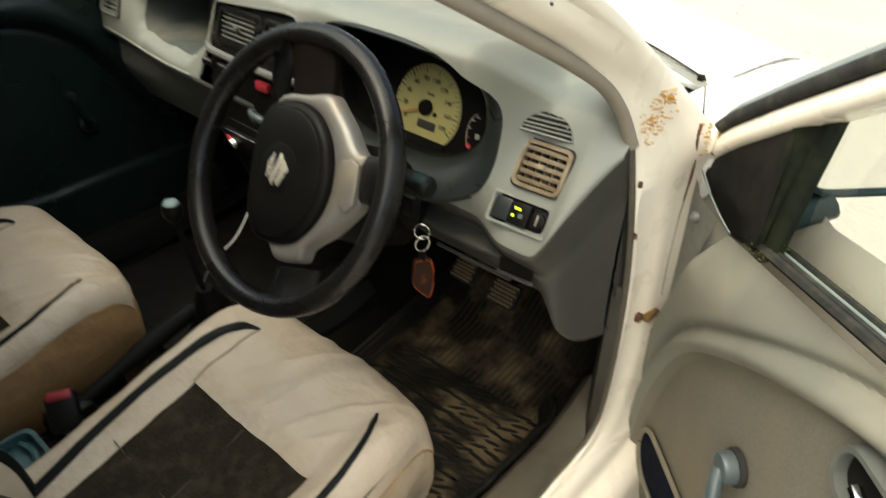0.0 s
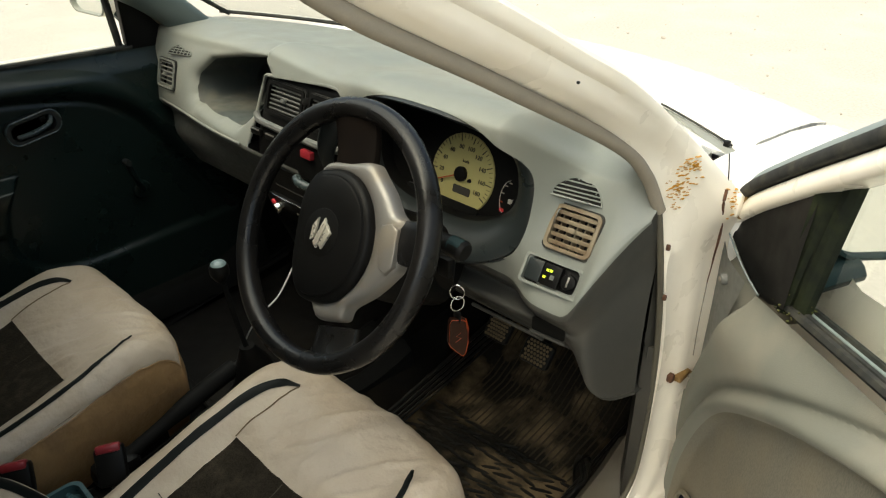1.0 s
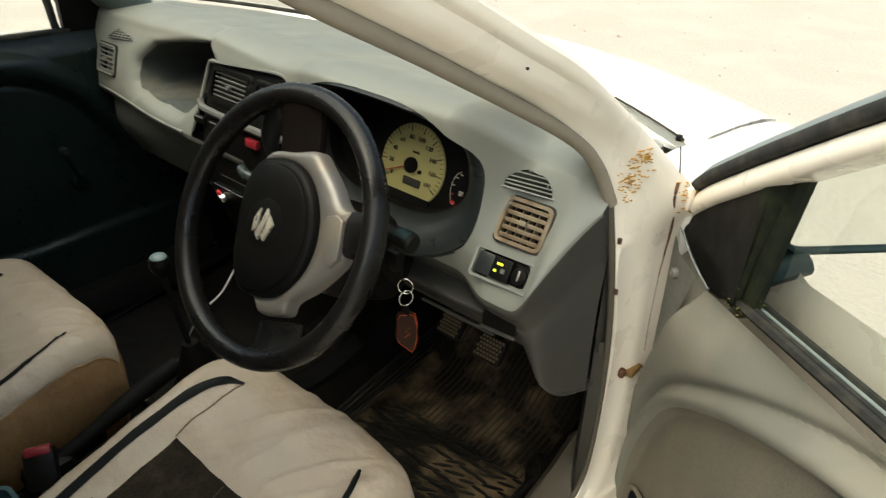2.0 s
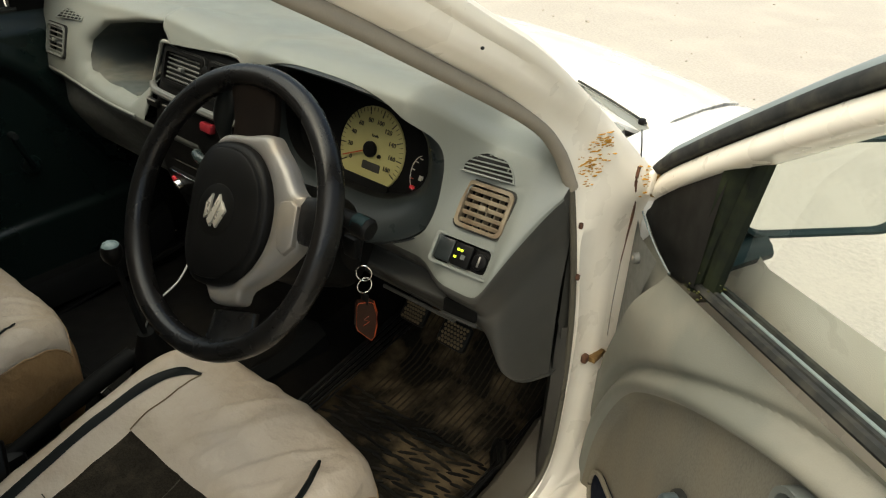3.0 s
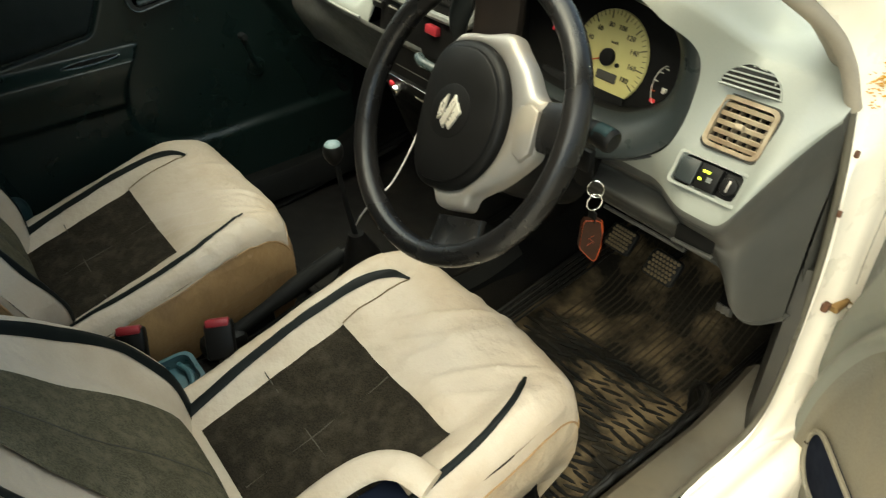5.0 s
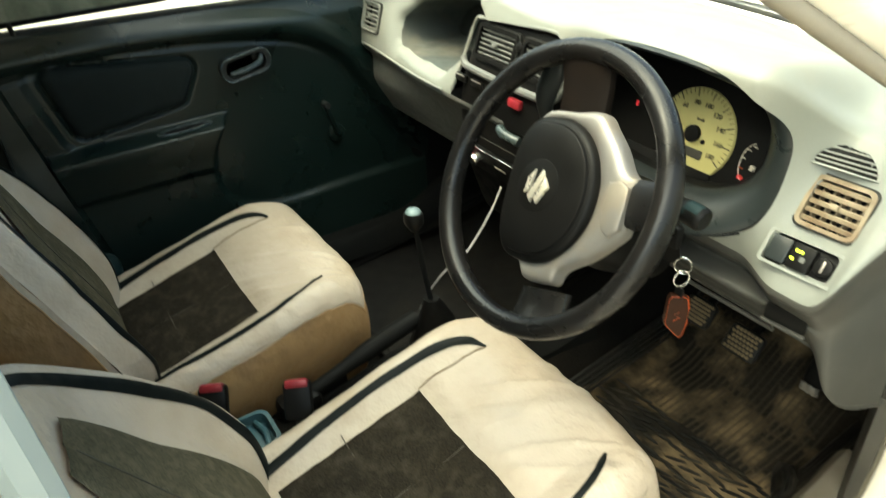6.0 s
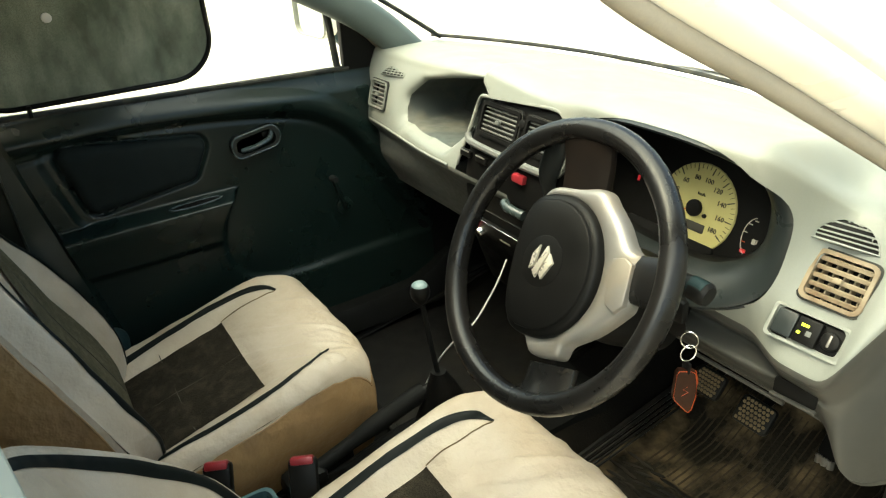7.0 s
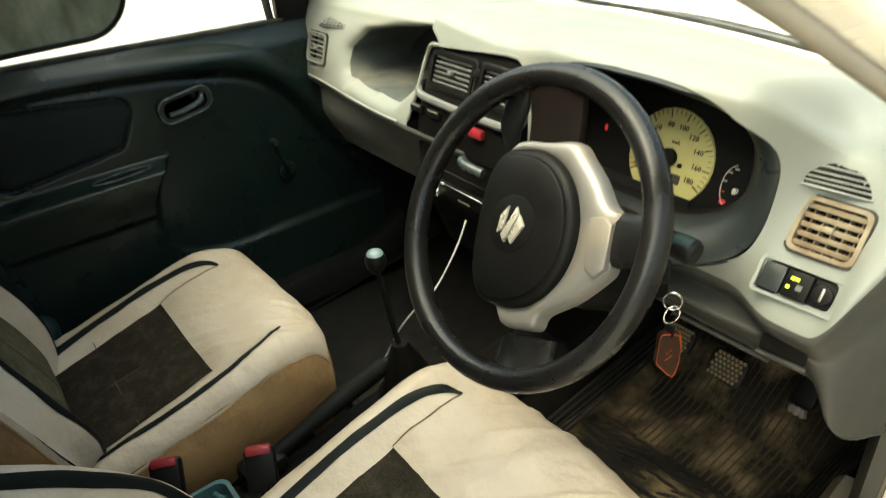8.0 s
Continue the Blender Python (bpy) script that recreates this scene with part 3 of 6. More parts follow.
for s in (-1, 1):
    rows = []
    for y, top, out in ((0.388, 0.958, 0.664), (0.42, 0.948, 0.678), (0.455, 0.940, 0.69), (0.50, 0.937, 0.70), (0.58, 0.925, 0.708), (0.65, 0.911, 0.712), (0.78, 0.894, 0.715), (0.92, 0.866, 0.715), (1.04, 0.833, 0.708), (1.12, 0.784, 0.68), (1.20, 0.70, 0.60)):
        rows.append([Vector((s * x, y, max(z, top - 0.045) if y < 0.45 else z)) for x, z in ((0.606 - 0.05 * smoothstep(1.0, 1.27, y), top), (out - 0.05, top - 0.004), (out - 0.02, top - 0.02), (out - 0.004, top - 0.06), (out, top - 0.14), (out + 0.004, 0.62), (out - 0.01, 0.30))])
    part("front_wing", thicken(grid(rows), 0.006), HOODPAINT, shell, "white front wing")
# extra plate that blocks sunlight leaking onto the passenger-side floor
part("footwell_light_stop", box((-0.655, 0.50, 0.42), (0.012, 0.52, 0.46), 0.004), LOWBLACK, shell, "dark plate added to stop light leaking into the footwell")
part("nose", box((0, 1.235, 0.45), (1.22, 0.10, 0.5), 0.05), HOODPAINT, shell)
# wheels
for sx in (-1, 1):
    for wy in (0.90, -1.35):
        profile = [(0.060, 0.150), (0.070, 0.165), (0.072, 0.215), (0.064, 0.248), (0.045, 0.262), (-0.045, 0.262), (-0.064, 0.248), (-0.072, 0.215), (-0.070, 0.165), (-0.060, 0.150)]
        ring = [[Vector((sx * (0.600 + a), wy + r * math.cos(2 * math.pi * k / 36), 0.258 + r * math.sin(2 * math.pi * k / 36))) for a, r in profile] for k in range(36)]
        wheel_part = part("wheel", grid(ring, closed_v=True), RUBBER, shell, "black road tyre")
        dish = [(0.050, 0.152), (0.056, 0.130), (0.040, 0.110), (0.036, 0.05), (0.044, 0.03), (0.046, 0.001)]
        part("rim", grid([[Vector((sx * (0.600 + a), wy + r * math.cos(2 * math.pi * k / 36), 0.258 + r * math.sin(2 * math.pi * k / 36))) for k in range(36)] for a, r in dish], closed_u=True), STEEL, wheel_part, "plain steel rim")

# sill under the door opening
SILL = [(0.545, 0.30), (0.552, 0.345), (0.565, 0.362), (0.60, 0.368), (0.622, 0.362), (0.626, 0.352), (0.632, 0.352), (0.64, 0.372), (0.652, 0.376), (0.664, 0.366), (0.672, 0.345), (0.70, 0.335), (0.715, 0.30), (0.71, 0.20), (0.60, 0.20)]
for s in (1, -1):
    sill_line = spline([(x, z, 0) for x, z in SILL[6:]], 40)
    part("sill_panel", grid([[Vector((s * q.x, y, q.y + 0.0015 * noise.noise(Vector((q.x * 30, y * 9, 2.0))))) for q in sill_line] for y in [-0.62 + 1.04 * k / 40 for k in range(41)]]), PAINT, shell, "cream painted door sill")
    rows = []
    for i in range(17):
        y = -0.6 + i * 1.0 / 16
        k = smoothstep(0.22, 0.42, y)
        rows.append([Vector((s * (x + 0.008 * k), y, z + 0.07 * k * k * (1 if 0.55 < x else 0.7))) for x, z in SILL[:6]])
    # passenger-side copy is black to put the footwell's shade into its colour
    part("sill_cover", thicken(grid(rows), 0.004), SILLGREY if s > 0 else LOWBLACK, shell, "scuffed grey plastic sill cover, passenger side darkened for shade")
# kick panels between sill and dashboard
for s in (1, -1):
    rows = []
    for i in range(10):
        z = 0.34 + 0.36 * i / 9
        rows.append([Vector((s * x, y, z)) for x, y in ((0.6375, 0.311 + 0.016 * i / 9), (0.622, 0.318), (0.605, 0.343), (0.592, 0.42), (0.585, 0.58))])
    # shade is painted on the passenger-side copy by the blacker plastic
    part("kick_panel", thicken(grid(rows), 0.004), KICKGREY if s > 0 else LOWBLACK, shell, "scuffed dark plastic kick panel, passenger side darkened for shade")

# ---- dashboard ----
dash = thing("dashboard", (0, 0.3, 0.6), "pale grey moulded plastic dashboard with dusty vents", "dashboard")


def hump(x):
    return (0.55 * smoothstep(-0.18, -0.09, x) + 0.45 * smoothstep(0.06, 0.22, x)) * (1 - smoothstep(0.465, 0.562, x))


def ending(x):
    return smoothstep(0.585, 0.645, x)


def lower_edge(x):
    """The line on which the pale upper moulding ends."""
    if x < 0:
        return 0.832 + 0.012 * smoothstep(-0.6, -0.2, x)
    return lerp(0.844, 0.803, smoothstep(0.10, 0.2, x)) + 0.128 * smoothstep(0.568, 0.640, x)


def face_keys(x):
    """Upper and lower end of the moulding's face as (y, z); towards the driver's door it leans back."""
    h, e, d = hump(x), ending(x), smoothstep(0.450, 0.530, x)
    top = Vector((lerp(0.243 - 0.081 * h, 0.262, d) + 0.040 * e,
                  lerp(0.980 - 0.008 * smoothstep(-0.2, 0.1, x) + 0.010 * smoothstep(-0.45, -0.2, x) * (1 - smoothstep(-0.14, 0.06, x)) + 0.062 * h, 0.958, d) - 0.008 * e))
    near = 0.200 - 0.045 * smoothstep(-0.6, -0.2, x)
    far = 0.162 + 0.028 * smoothstep(0.06, 0.22, x) - 0.032 * d + 0.12 * e
    low = Vector((lerp(near, far, smoothstep(0.0, 0.12, x)), lower_edge(x)))
    return top, low


def section_keys(x):
    """The moulding's section from the windscreen over the face to the bulkhead."""
    h, e, c = hump(x), ending(x), smoothstep(0.450, 0.530, x)
    base = screen_base(x)
    top, low = face_keys(x)
    d, r = smoothstep(0.13, 0.2, x), smoothstep(0.555, 0.615, x)
    zb = lerp(lerp(0.66, 0.715, d), 0.630, r)
    return [(base.y - 0.004, base.z - 0.008), (base.y - 0.05, lerp(0.978, 0.971, c)), (lerp(0.36, 0.345, c), lerp(0.990 + 0.022 * h, 0.975, c)), (lerp(top.x + 0.06, 0.305, c), lerp(top.y + 0.013 - 0.004 * h, 0.971, c)),
            (top.x + 0.014, top.y + 0.007), (top.x, lerp(top.y - 0.012, top.y - 0.004, c)), tuple(top.lerp(low, 0.35)), tuple(top.lerp(low, 0.66)), (low.x + 0.006 + 0.010 * r, low.y + 0.002 + 0.004 * r),
            (low.x + 0.014 + 0.018 * r, low.y - 0.016 - 0.008 * r), (low.x + 0.030 + 0.016 * r, low.y - 0.036 - 0.026 * r), (lerp(lerp(0.225, 0.190, d), 0.205 + 0.11 * e, r), lerp(low.y, zb, 0.5)), (lerp(lerp(0.26, 0.205, d), 0.210 + 0.105 * e, r), zb + 0.02),
            (lerp(lerp(0.275, 0.222, d), 0.225 + 0.09 * e, r), zb), (lerp(0.33, 0.26, d) + 0.08 * e, zb - 0.008), (0.55, zb + 0.01)]


class RoundedPolygon:
    """A polygon in (x, z) with corners of one radius; the corners given are the arcs' centres, anticlockwise."""

    def __init__(self, centres, radius):
        self.c, self.r = [Vector(q) for q in centres], radius

    def distance(self, x, z):
        """Signed distance: negative inside."""
        p, best, inside = Vector((x, z)), 9.0, True
        for a, b in zip(self.c, self.c[1:] + self.c[:1]):
            e, w = b - a, p - a
            t = min(max(w.dot(e) / e.length_squared, 0.0), 1.0)
            best = min(best, (w - e * t).length)
            if e.x * w.y - e.y * w.x < 0:
                inside = False
        return (-best if inside else best) - self.r

    def outline(self, grow=0.0, n=9, side=7):
        out, m = [], len(self.c)
        for k in range(m):
            a, b, c = self.c[k - 1], self.c[k], self.c[(k + 1) % m]
            a0, a1 = math.atan2(-(b - a).x, (b - a).y), math.atan2(-(c - b).x, (c - b).y)
            a1 += 2 * math.pi if a1 < a0 else 0.0
            arc = [b + (self.r + grow) * Vector((math.cos(lerp(a0, a1, i / n)), math.sin(lerp(a0, a1, i / n)))) for i in range(n + 1)]
            if out:
                out += [out[-1].lerp(arc[0], i / side) for i in range(1, side)]
            out += arc
        return out + [out[-1].lerp(out[0], i / side) for i in range(1, side)]

    def eased(self, grow=0.0, count=96, passes=5):
        """The outline at even steps with its corners eased."""
        ring = self.outline(grow)
        ring.append(ring[0])
        run = [0.0]
        for a, b in zip(ring, ring[1:]):
            run.append(run[-1] + (b - a).length)
        at = [run[-1] * k / count for k in range(count)]
        xs, zs = np.interp(at, run, [q.x for q in ring]), np.interp(at, run, [q.y for q in ring])
        for _ in range(passes):
            xs, zs = (np.roll(xs, 1) + xs * 2 + np.roll(xs, -1)) / 4, (np.roll(zs, 1) + zs * 2 + np.roll(zs, -1)) / 4
        return [Vector((float(a), float(b))) for a, b in zip(xs, zs)]


def rounded_mask(x, z, cx, cz, hw, hh, p=3.2):
    return (abs((x - cx) / hw) ** p + abs((z - cz) / hh) ** p) ** (1 / p)


TRAY = RoundedPolygon([(-0.400, 0.887), (-0.206, 0.887), (-0.108, 0.976), (-0.275, 0.953), (-0.362, 0.936), (-0.404, 0.905)], 0.020)
CONSOLE = RoundedPolygon([(-0.152, 0.60), (0.098, 0.60), (0.098, 0.962), (-0.090, 0.948)], 0.038)
CLUSTER = (0.322, 0.926, 0.166, 0.110)
CLUSTER_FACE = (0.304, 0.938, 0.136, 0.080)
VENT, FAR_VENT = (0.542, 0.900), (-0.540, 0.897)
SWITCH = (0.538, 0.847)
cols = [-0.625 + 1.2515 * i / 260 for i in range(261)]
sections = [[Vector((x, q.x, q.y)) for q in spline([(k[0], k[1], 0) for k in section_keys(x)], 181)] for x in cols]


# soft lip where the moulding runs into the open tray
for col in sections:
    for q in col[:97]:
        if q.x < -0.03 and q.y < 0.275 and q.z > 0.83:
            w = lerp(0.014, 0.050, smoothstep(-0.36, -0.43, q.x))
            d = min(max(TRAY.distance(q.x, q.z), 0.0) / w, 1.0)
            q.y += 0.022 * (1 - math.sqrt(1 - (1 - d) ** 2)) * (1 - smoothstep(0.250, 0.275, q.y))


def ring_y(x, z):
    return 0.190 - 2.4 * (z - 0.935) ** 2 + 0.022 * smoothstep(0.38, 0.48, x)


def opening(c, i=0, j=0):
    """Below 1 inside the openings for instruments, console, vents, switches and tray."""
    return min(rounded_mask(c.x, c.z, *CLUSTER, 3.0) + 12 * max(0.0, c.y - ring_y(c.x, c.z) - 0.05),
               1 + CONSOLE.distance(c.x, c.z) / 0.05 + 12 * max(0.0, c.y - 0.235),
               1 + TRAY.distance(c.x, c.z) / 0.05 + 12 * max(0.0, c.y - 0.28),
               rounded_mask(c.x, c.z, *VENT, 0.030, 0.024, 6.0),
               rounded_mask(c.x, c.z, *FAR_VENT, 0.035, 0.026, 6.0),
               rounded_mask(c.x, c.z, *SWITCH, 0.038, 0.014, 8.0))


def upper_opening(c, i=0, j=0):
    return 2.0 if c.x > 0.02 and c.z < lower_edge(c.x) - 0.008 else opening(c)


part("upper_moulding", cut_grid([r[:97] for r in sections[:133]], opening), GREY, dash, "pale grey dusty dashboard moulding")
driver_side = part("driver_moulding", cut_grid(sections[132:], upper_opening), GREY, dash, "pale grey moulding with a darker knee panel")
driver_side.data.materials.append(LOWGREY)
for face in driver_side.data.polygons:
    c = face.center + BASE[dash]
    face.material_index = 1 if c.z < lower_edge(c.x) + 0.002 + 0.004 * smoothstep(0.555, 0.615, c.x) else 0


def on_face(x, z, depth=0.0):
    """A point on the dashboard's face."""
    t, l = face_keys(x)
    m, crest = t.lerp(l, 0.35), t.y - lerp(0.012, 0.004, smoothstep(0.450, 0.530, x))
    if z > m.y:
        return Vector((x, lerp(m.x, t.x, (z - m.y) / (crest - m.y)) + depth, z))
    return Vector((x, lerp(t.x, l.x, (t.y - z) / (t.y - l.y)) + depth, z))


def tray_loop(depth, drop=0.0, shrink=0.0):
    return [on_face(q.x, min(q.y, face_keys(q.x)[0].y - 0.004), depth) - Vector((0, 0, drop)) for q in TRAY.eased(-shrink)]


# liner of the tray; its darker colour holds the hollow's shade
_loops = [tray_loop(0.0195, 0.0, -0.0015), tray_loop(0.04, 0.0, 0.0005), tray_loop(0.09, 0.004, 0.002), tray_loop(0.140, 0.010, 0.005), tray_loop(0.155, 0.014, 0.012)]
bm = grid(_loops, closed_u=True)
bm.faces.new(list(bm.verts)[-len(_loops[0]):])
part("tray_liner", bm, TRAYSHADE, dash, "grey open tray with dust, its inner shade in the colour")
part("moulding_bead", tube([on_face(x, face_keys(x)[1].y + 0.005, -0.001) for x in [-0.570 + 0.01 * k for k in range(41)]], 0.0024, 6), GREY, dash)

# lower half, darker
part("glovebox_panel", grid([r[96:] for r in sections[:133]]), VENTGREY, dash, "dusty lower panel before the passenger seat")
# end cap towards the open door
keys = [(q.y, q.z) for q in sections[-1][:97:3]]
bm = bmesh.new()
bm.faces.new([bm.verts.new((0.626, y, z)) for y, z in keys] + [bm.verts.new((0.626, y, z)) for y, z in ((0.30, 0.85), (0.30, 0.72), (0.32, 0.665), (0.50, 0.665))])
part("end_cap", bm, LOWGREY, dash)

# instrument binnacle: soft ring, black tunnel and face
def arch(t, dy, n=72, p=3.0):
    """An outline between the outer edge of the ring (t = 0) and its inner edge (t = 1)."""
    out = []
    cx, cz, hw, hh = (lerp(a, b, t) for a, b in zip(CLUSTER, CLUSTER_FACE))
    for k in range(n):
        a = 2 * math.pi * k / n
        ca, sa = math.cos(a), math.sin(a)
        x, z = cx + hw * math.copysign(abs(ca) ** (2 / p), ca), cz + hh * math.copysign(abs(sa) ** (2 / p), sa)
        out.append(Vector((x, ring_y(x, z) + dy, z)))
    return out


part("binnacle_ring", grid([arch(0.0, 0.06), arch(0.0, 0.004), arch(0.05, -0.004), arch(0.15, -0.007), arch(0.35, -0.006), arch(0.6, 0.002), arch(0.82, 0.014), arch(0.96, 0.026), arch(1.0, 0.034)], closed_u=True), RINGGREY, dash, "slate grey ring round the instruments")
part("binnacle_seam", grid([arch(-0.01, 0.05), arch(-0.01, 0.004), arch(-0.06, 0.004), arch(-0.08, 0.05)], closed_u=True), RUBBER, dash)
part("binnacle_tunnel", grid([arch(0.99, 0.030), arch(1.02, 0.04), arch(0.95, 0.07), arch(0.85, 0.11)], closed_u=True), BLACK, dash)

CL = frame_axes((0.316, 0.240, 0.912), (1, 0, 0), (0, 0.30, 0.954))
cluster = part("instrument_face", plate(outline_round(0.30, 0.19, 0.035, 6), CL, -0.012, -0.004, 0.002), BLACK, dash, "black instrument face with a yellow dial")
SPEED = frame_axes(CL(0.010, -0.002, 0.0), (1, 0, 0), (0, 0.30, 0.954))
R = 0.061
part("speedometer_dial", disc(SPEED, R, -0.004, 0.0), DIAL, cluster, "yellow speedometer dial")
part("dial_cutout", plate(outline_round(0.15, 0.04, 0.004), frame_axes(SPEED(-0.03, -0.062), (1, 0, 0.0), (0, 0.30, 0.954)), -0.002, 0.0015, 0.0005), BLACK, cluster)
for k in range(37):
    a = radians(210 - 240 * k / 36)
    big = k % 4 == 0
    l0 = 0.049 if big else 0.0535
    f = frame_axes(SPEED(0, 0, 0.0006), tuple(SPEED(math.cos(a), math.sin(a)) - SPEED(0, 0)), tuple(SPEED(-math.sin(a), math.cos(a)) - SPEED(0, 0)))
    part("tick", box(((l0 + 0.0595) / 2, 0, 0), (0.0595 - l0, 0.0014 if big else 0.0007, 0.0006), 0, f), INK, cluster)
for k in range(10):
    a = radians(210 - 240 * k / 9)
    words(str(20 * k), 0.0095, frame_axes(SPEED(0.0405 * math.cos(a), 0.0405 * math.sin(a), 0.0006), (1, 0, 0), (0, 0.30, 0.954)), INK, cluster)
words("km/h", 0.006, frame_axes(SPEED(0.004, 0.02, 0.0006), (1, 0, 0), (0, 0.30, 0.954)), INK, cluster, "printed_unit")
part("needle_hub", disc(SPEED, 0.0115, 0.0, 0.006), BLACK, cluster)
na = radians(204)
part("needle", box((-0.026, 0, 0.004), (0.052, 0.002, 0.0015), 0.0004, frame_axes(SPEED(0, 0), tuple(SPEED(-math.cos(na), -math.sin(na)) - SPEED(0, 0)), tuple(SPEED(math.sin(na), -math.cos(na)) - SPEED(0, 0)))), ORANGE, cluster, "orange needle")
part("trip_knob", disc(frame_axes(SPEED(0.018, -0.006), (1, 0, 0), (0, 0.30, 0.954)), 0.003, 0, 0.004, 12), BLACK, cluster)
part("odometer_window", plate(outline_round(0.034, 0.012, 0.002), frame_axes(SPEED(0.006, -0.024), (1, 0, 0), (0, 0.30, 0.954)), 0.0, 0.001, 0.0003), INK, cluster)
FUEL = frame_axes(CL(0.098, -0.012), (1, 0, 0), (0, 0.30, 0.954))
part("fuel_scale", tube([FUEL(0.016 * math.cos(radians(a)) + 0.004, 0.026 * math.sin(radians(a)), -0.003) for a in range(100, 245, 12)], 0.0006, 5), PEARL, cluster, "thin white fuel gauge arc")
for k in range(5):
    a = radians(100 + 34 * k)
    part("fuel_mark", box((0.013 * math.cos(a) + 0.004, 0.022 * math.sin(a), -0.0032), (0.005, 0.0014, 0.0008), 0, FUEL), PEARL if k < 3 else ORANGE, cluster)
part("fuel_symbol", joined(box((0.006, -0.004, -0.003), (0.005, 0.007, 0.001), 0.0004, FUEL), box((0.010, -0.003, -0.003), (0.0015, 0.006, 0.001), 0.0003, FUEL)), PEARL, cluster, "small white fuel pump symbol")
part("fuel_lamp", plate(outline_round(0.008, 0.005, 0.002), frame_axes(CL(0.094, -0.032), (1, 0.2, 0), (0, 0.30, 0.954)), -0.004, -0.003, 0.0003), REDLED, cluster, "small red warning lamp")
part("temperature_lamp", plate(outline_round(0.004, 0.008, 0.0015), frame_axes(CL(-0.098, 0.008), (1, 0, 0), (0, 0.30, 0.954)), -0.004, -0.003, 0.0003), REDLED, cluster, "small red warning lamp")


# air vents
def vent(at, u, v, w, h, slats, uprights, frame_mat, slat_mat, name, label, lean=25.0, border=0.006, fill=0.68):
    f = frame_axes(at, u, v)
    o, i = outline_round(w, h, min(w, h) * 0.16), outline_round(w - 2 * border, h - 2 * border, min(w, h) * 0.11)
    body = part(name, ring_plate(o, i, f, -0.012, 0.004), frame_mat, dash, label)
    part("vent_gap", ring_plate(outline_round(w + 0.005, h + 0.005, min(w, h) * 0.17), o, f, -0.010, 0.0012), RUBBER, body)
    part("vent_box", plate(i, f, -0.034, -0.030, 0.0005), BLACK, body)
    part("vent_duct", grid([[f(a, b, -0.032) for a, b in i], [f(a, b, -0.004) for a, b in i]], closed_u=True), BLACK, body)
    for k in range(slats):
        b = -h / 2 + border + (h - 2 * border) * (k + 0.5) / slats
        ax = frame_axes(f(0, b, -0.002), f(1, 0) - f(0, 0), f(0, math.cos(radians(lean)), math.sin(radians(lean))) - f(0, 0))
        part("slat", box((0, 0, 0), (w - 2 * border, (h - 2 * border) / slats * fill, 0.0026), 0.0008, ax, 1), slat_mat, body)
    for k in range(uprights):
        a = -w / 2 + border + (w - 2 * border) * (k + 0.5) / uprights
        part("upright", box((a, 0, -0.016), (0.002, h - 2 * border, 0.014), 0, f), slat_mat, body)
    part("vent_tab", box((0, 0, 0.004), (0.010, 0.007, 0.008), 0.002, f), slat_mat, body)
    return body


DRIVER_U, DRIVER_V = on_face(0.57, 0.9) - on_face(0.515, 0.9), on_face(0.542, 0.93) - on_face(0.542, 0.86)
vent(on_face(*VENT, -0.003), DRIVER_U, DRIVER_V, 0.070, 0.061, 5, 5, VENTCREAM, VENTCREAM, "side_vent", "dusty cream side air vent", border=0.0048, fill=0.58)
vent(on_face(*FAR_VENT, -0.003), (1, -0.05, 0.04), on_face(-0.54, 0.93) - on_face(-0.54, 0.86), 0.080, 0.062, 6, 2, GREY, GREY, "side_vent", "pale grey side air vent", border=0.003, fill=0.38)


def demister(f, half, high, lean):
    """A half-moon grille whose crown leans to one side."""
    moon = [(half * math.cos(radians(a)) - lean * math.sin(radians(a)), high * math.sin(radians(a))) for a in range(0, 181, 10)]
    body = part("demister", plate(moon, f, -0.004, 0.0008, 0.0005), BLACK, dash, "half-moon demister grille")
    part("demister_rim", ring_plate([(1.07 * a, 1.10 * b - 0.001) for a, b in moon], moon, f, -0.004, 0.0022), GREY, body)
    for k in range(1, 5):
        b = high * k / 5
        c = math.sqrt(1 - (b / high) ** 2)
        part("slat", box((-lean * b / high, b, 0.0012), (2 * half * c, 0.0021, 0.0016), 0.0005, f, 1), GREY, body)
    for k in (-2, -1, 0, 1, 2):
        a = half * k / 3
        top = high * math.sqrt(max(0.05, 1 - ((a + 0.5 * lean) / half) ** 2))
        part("divider", box((a - lean * 0.4, top * 0.48, 0.0014), (0.0017, top * 0.94, 0.0014), 0, f), GREY, body)


def grille_spot(a, b, c=0.0):
    """A point on the driver's demister, which follows the moulding's curve."""
    x, z = 0.533 + a, 0.9365 - 0.10 * a + 0.80 * b
    top = face_keys(x)[0]
    rise = max(0.0, z - top.y + 0.006)
    return on_face(x, z - rise, 0.9 * rise) + Vector((0, -0.75, 0.6)) * (c + 0.001)


demister(grille_spot, 0.031, 0.024, 0.007)
demister(frame_axes(on_face(-0.490, 0.946, -0.006), (1, 0.10, 0.06), (0.1, 0.050, 0.045)), 0.040, 0.028, -0.012)

# switch row under the driver's vent
f = frame_axes(on_face(*SWITCH, -0.004), DRIVER_U, DRIVER_V)
panel = part("switch_panel", ring_plate(outline_round(0.090, 0.042, 0.006), outline_round(0.082, 0.035, 0.004), f, -0.014, 0.0018), GREY, dash, "row of switches below the vent")
part("switch_well", plate(outline_round(0.082, 0.034, 0.005), f, -0.010, -0.006, 0.0005), BLACK, panel)
part("blank_cover", box((-0.027, 0, -0.003), (0.024, 0.030, 0.008), 0.002, f), RINGGREY, panel)
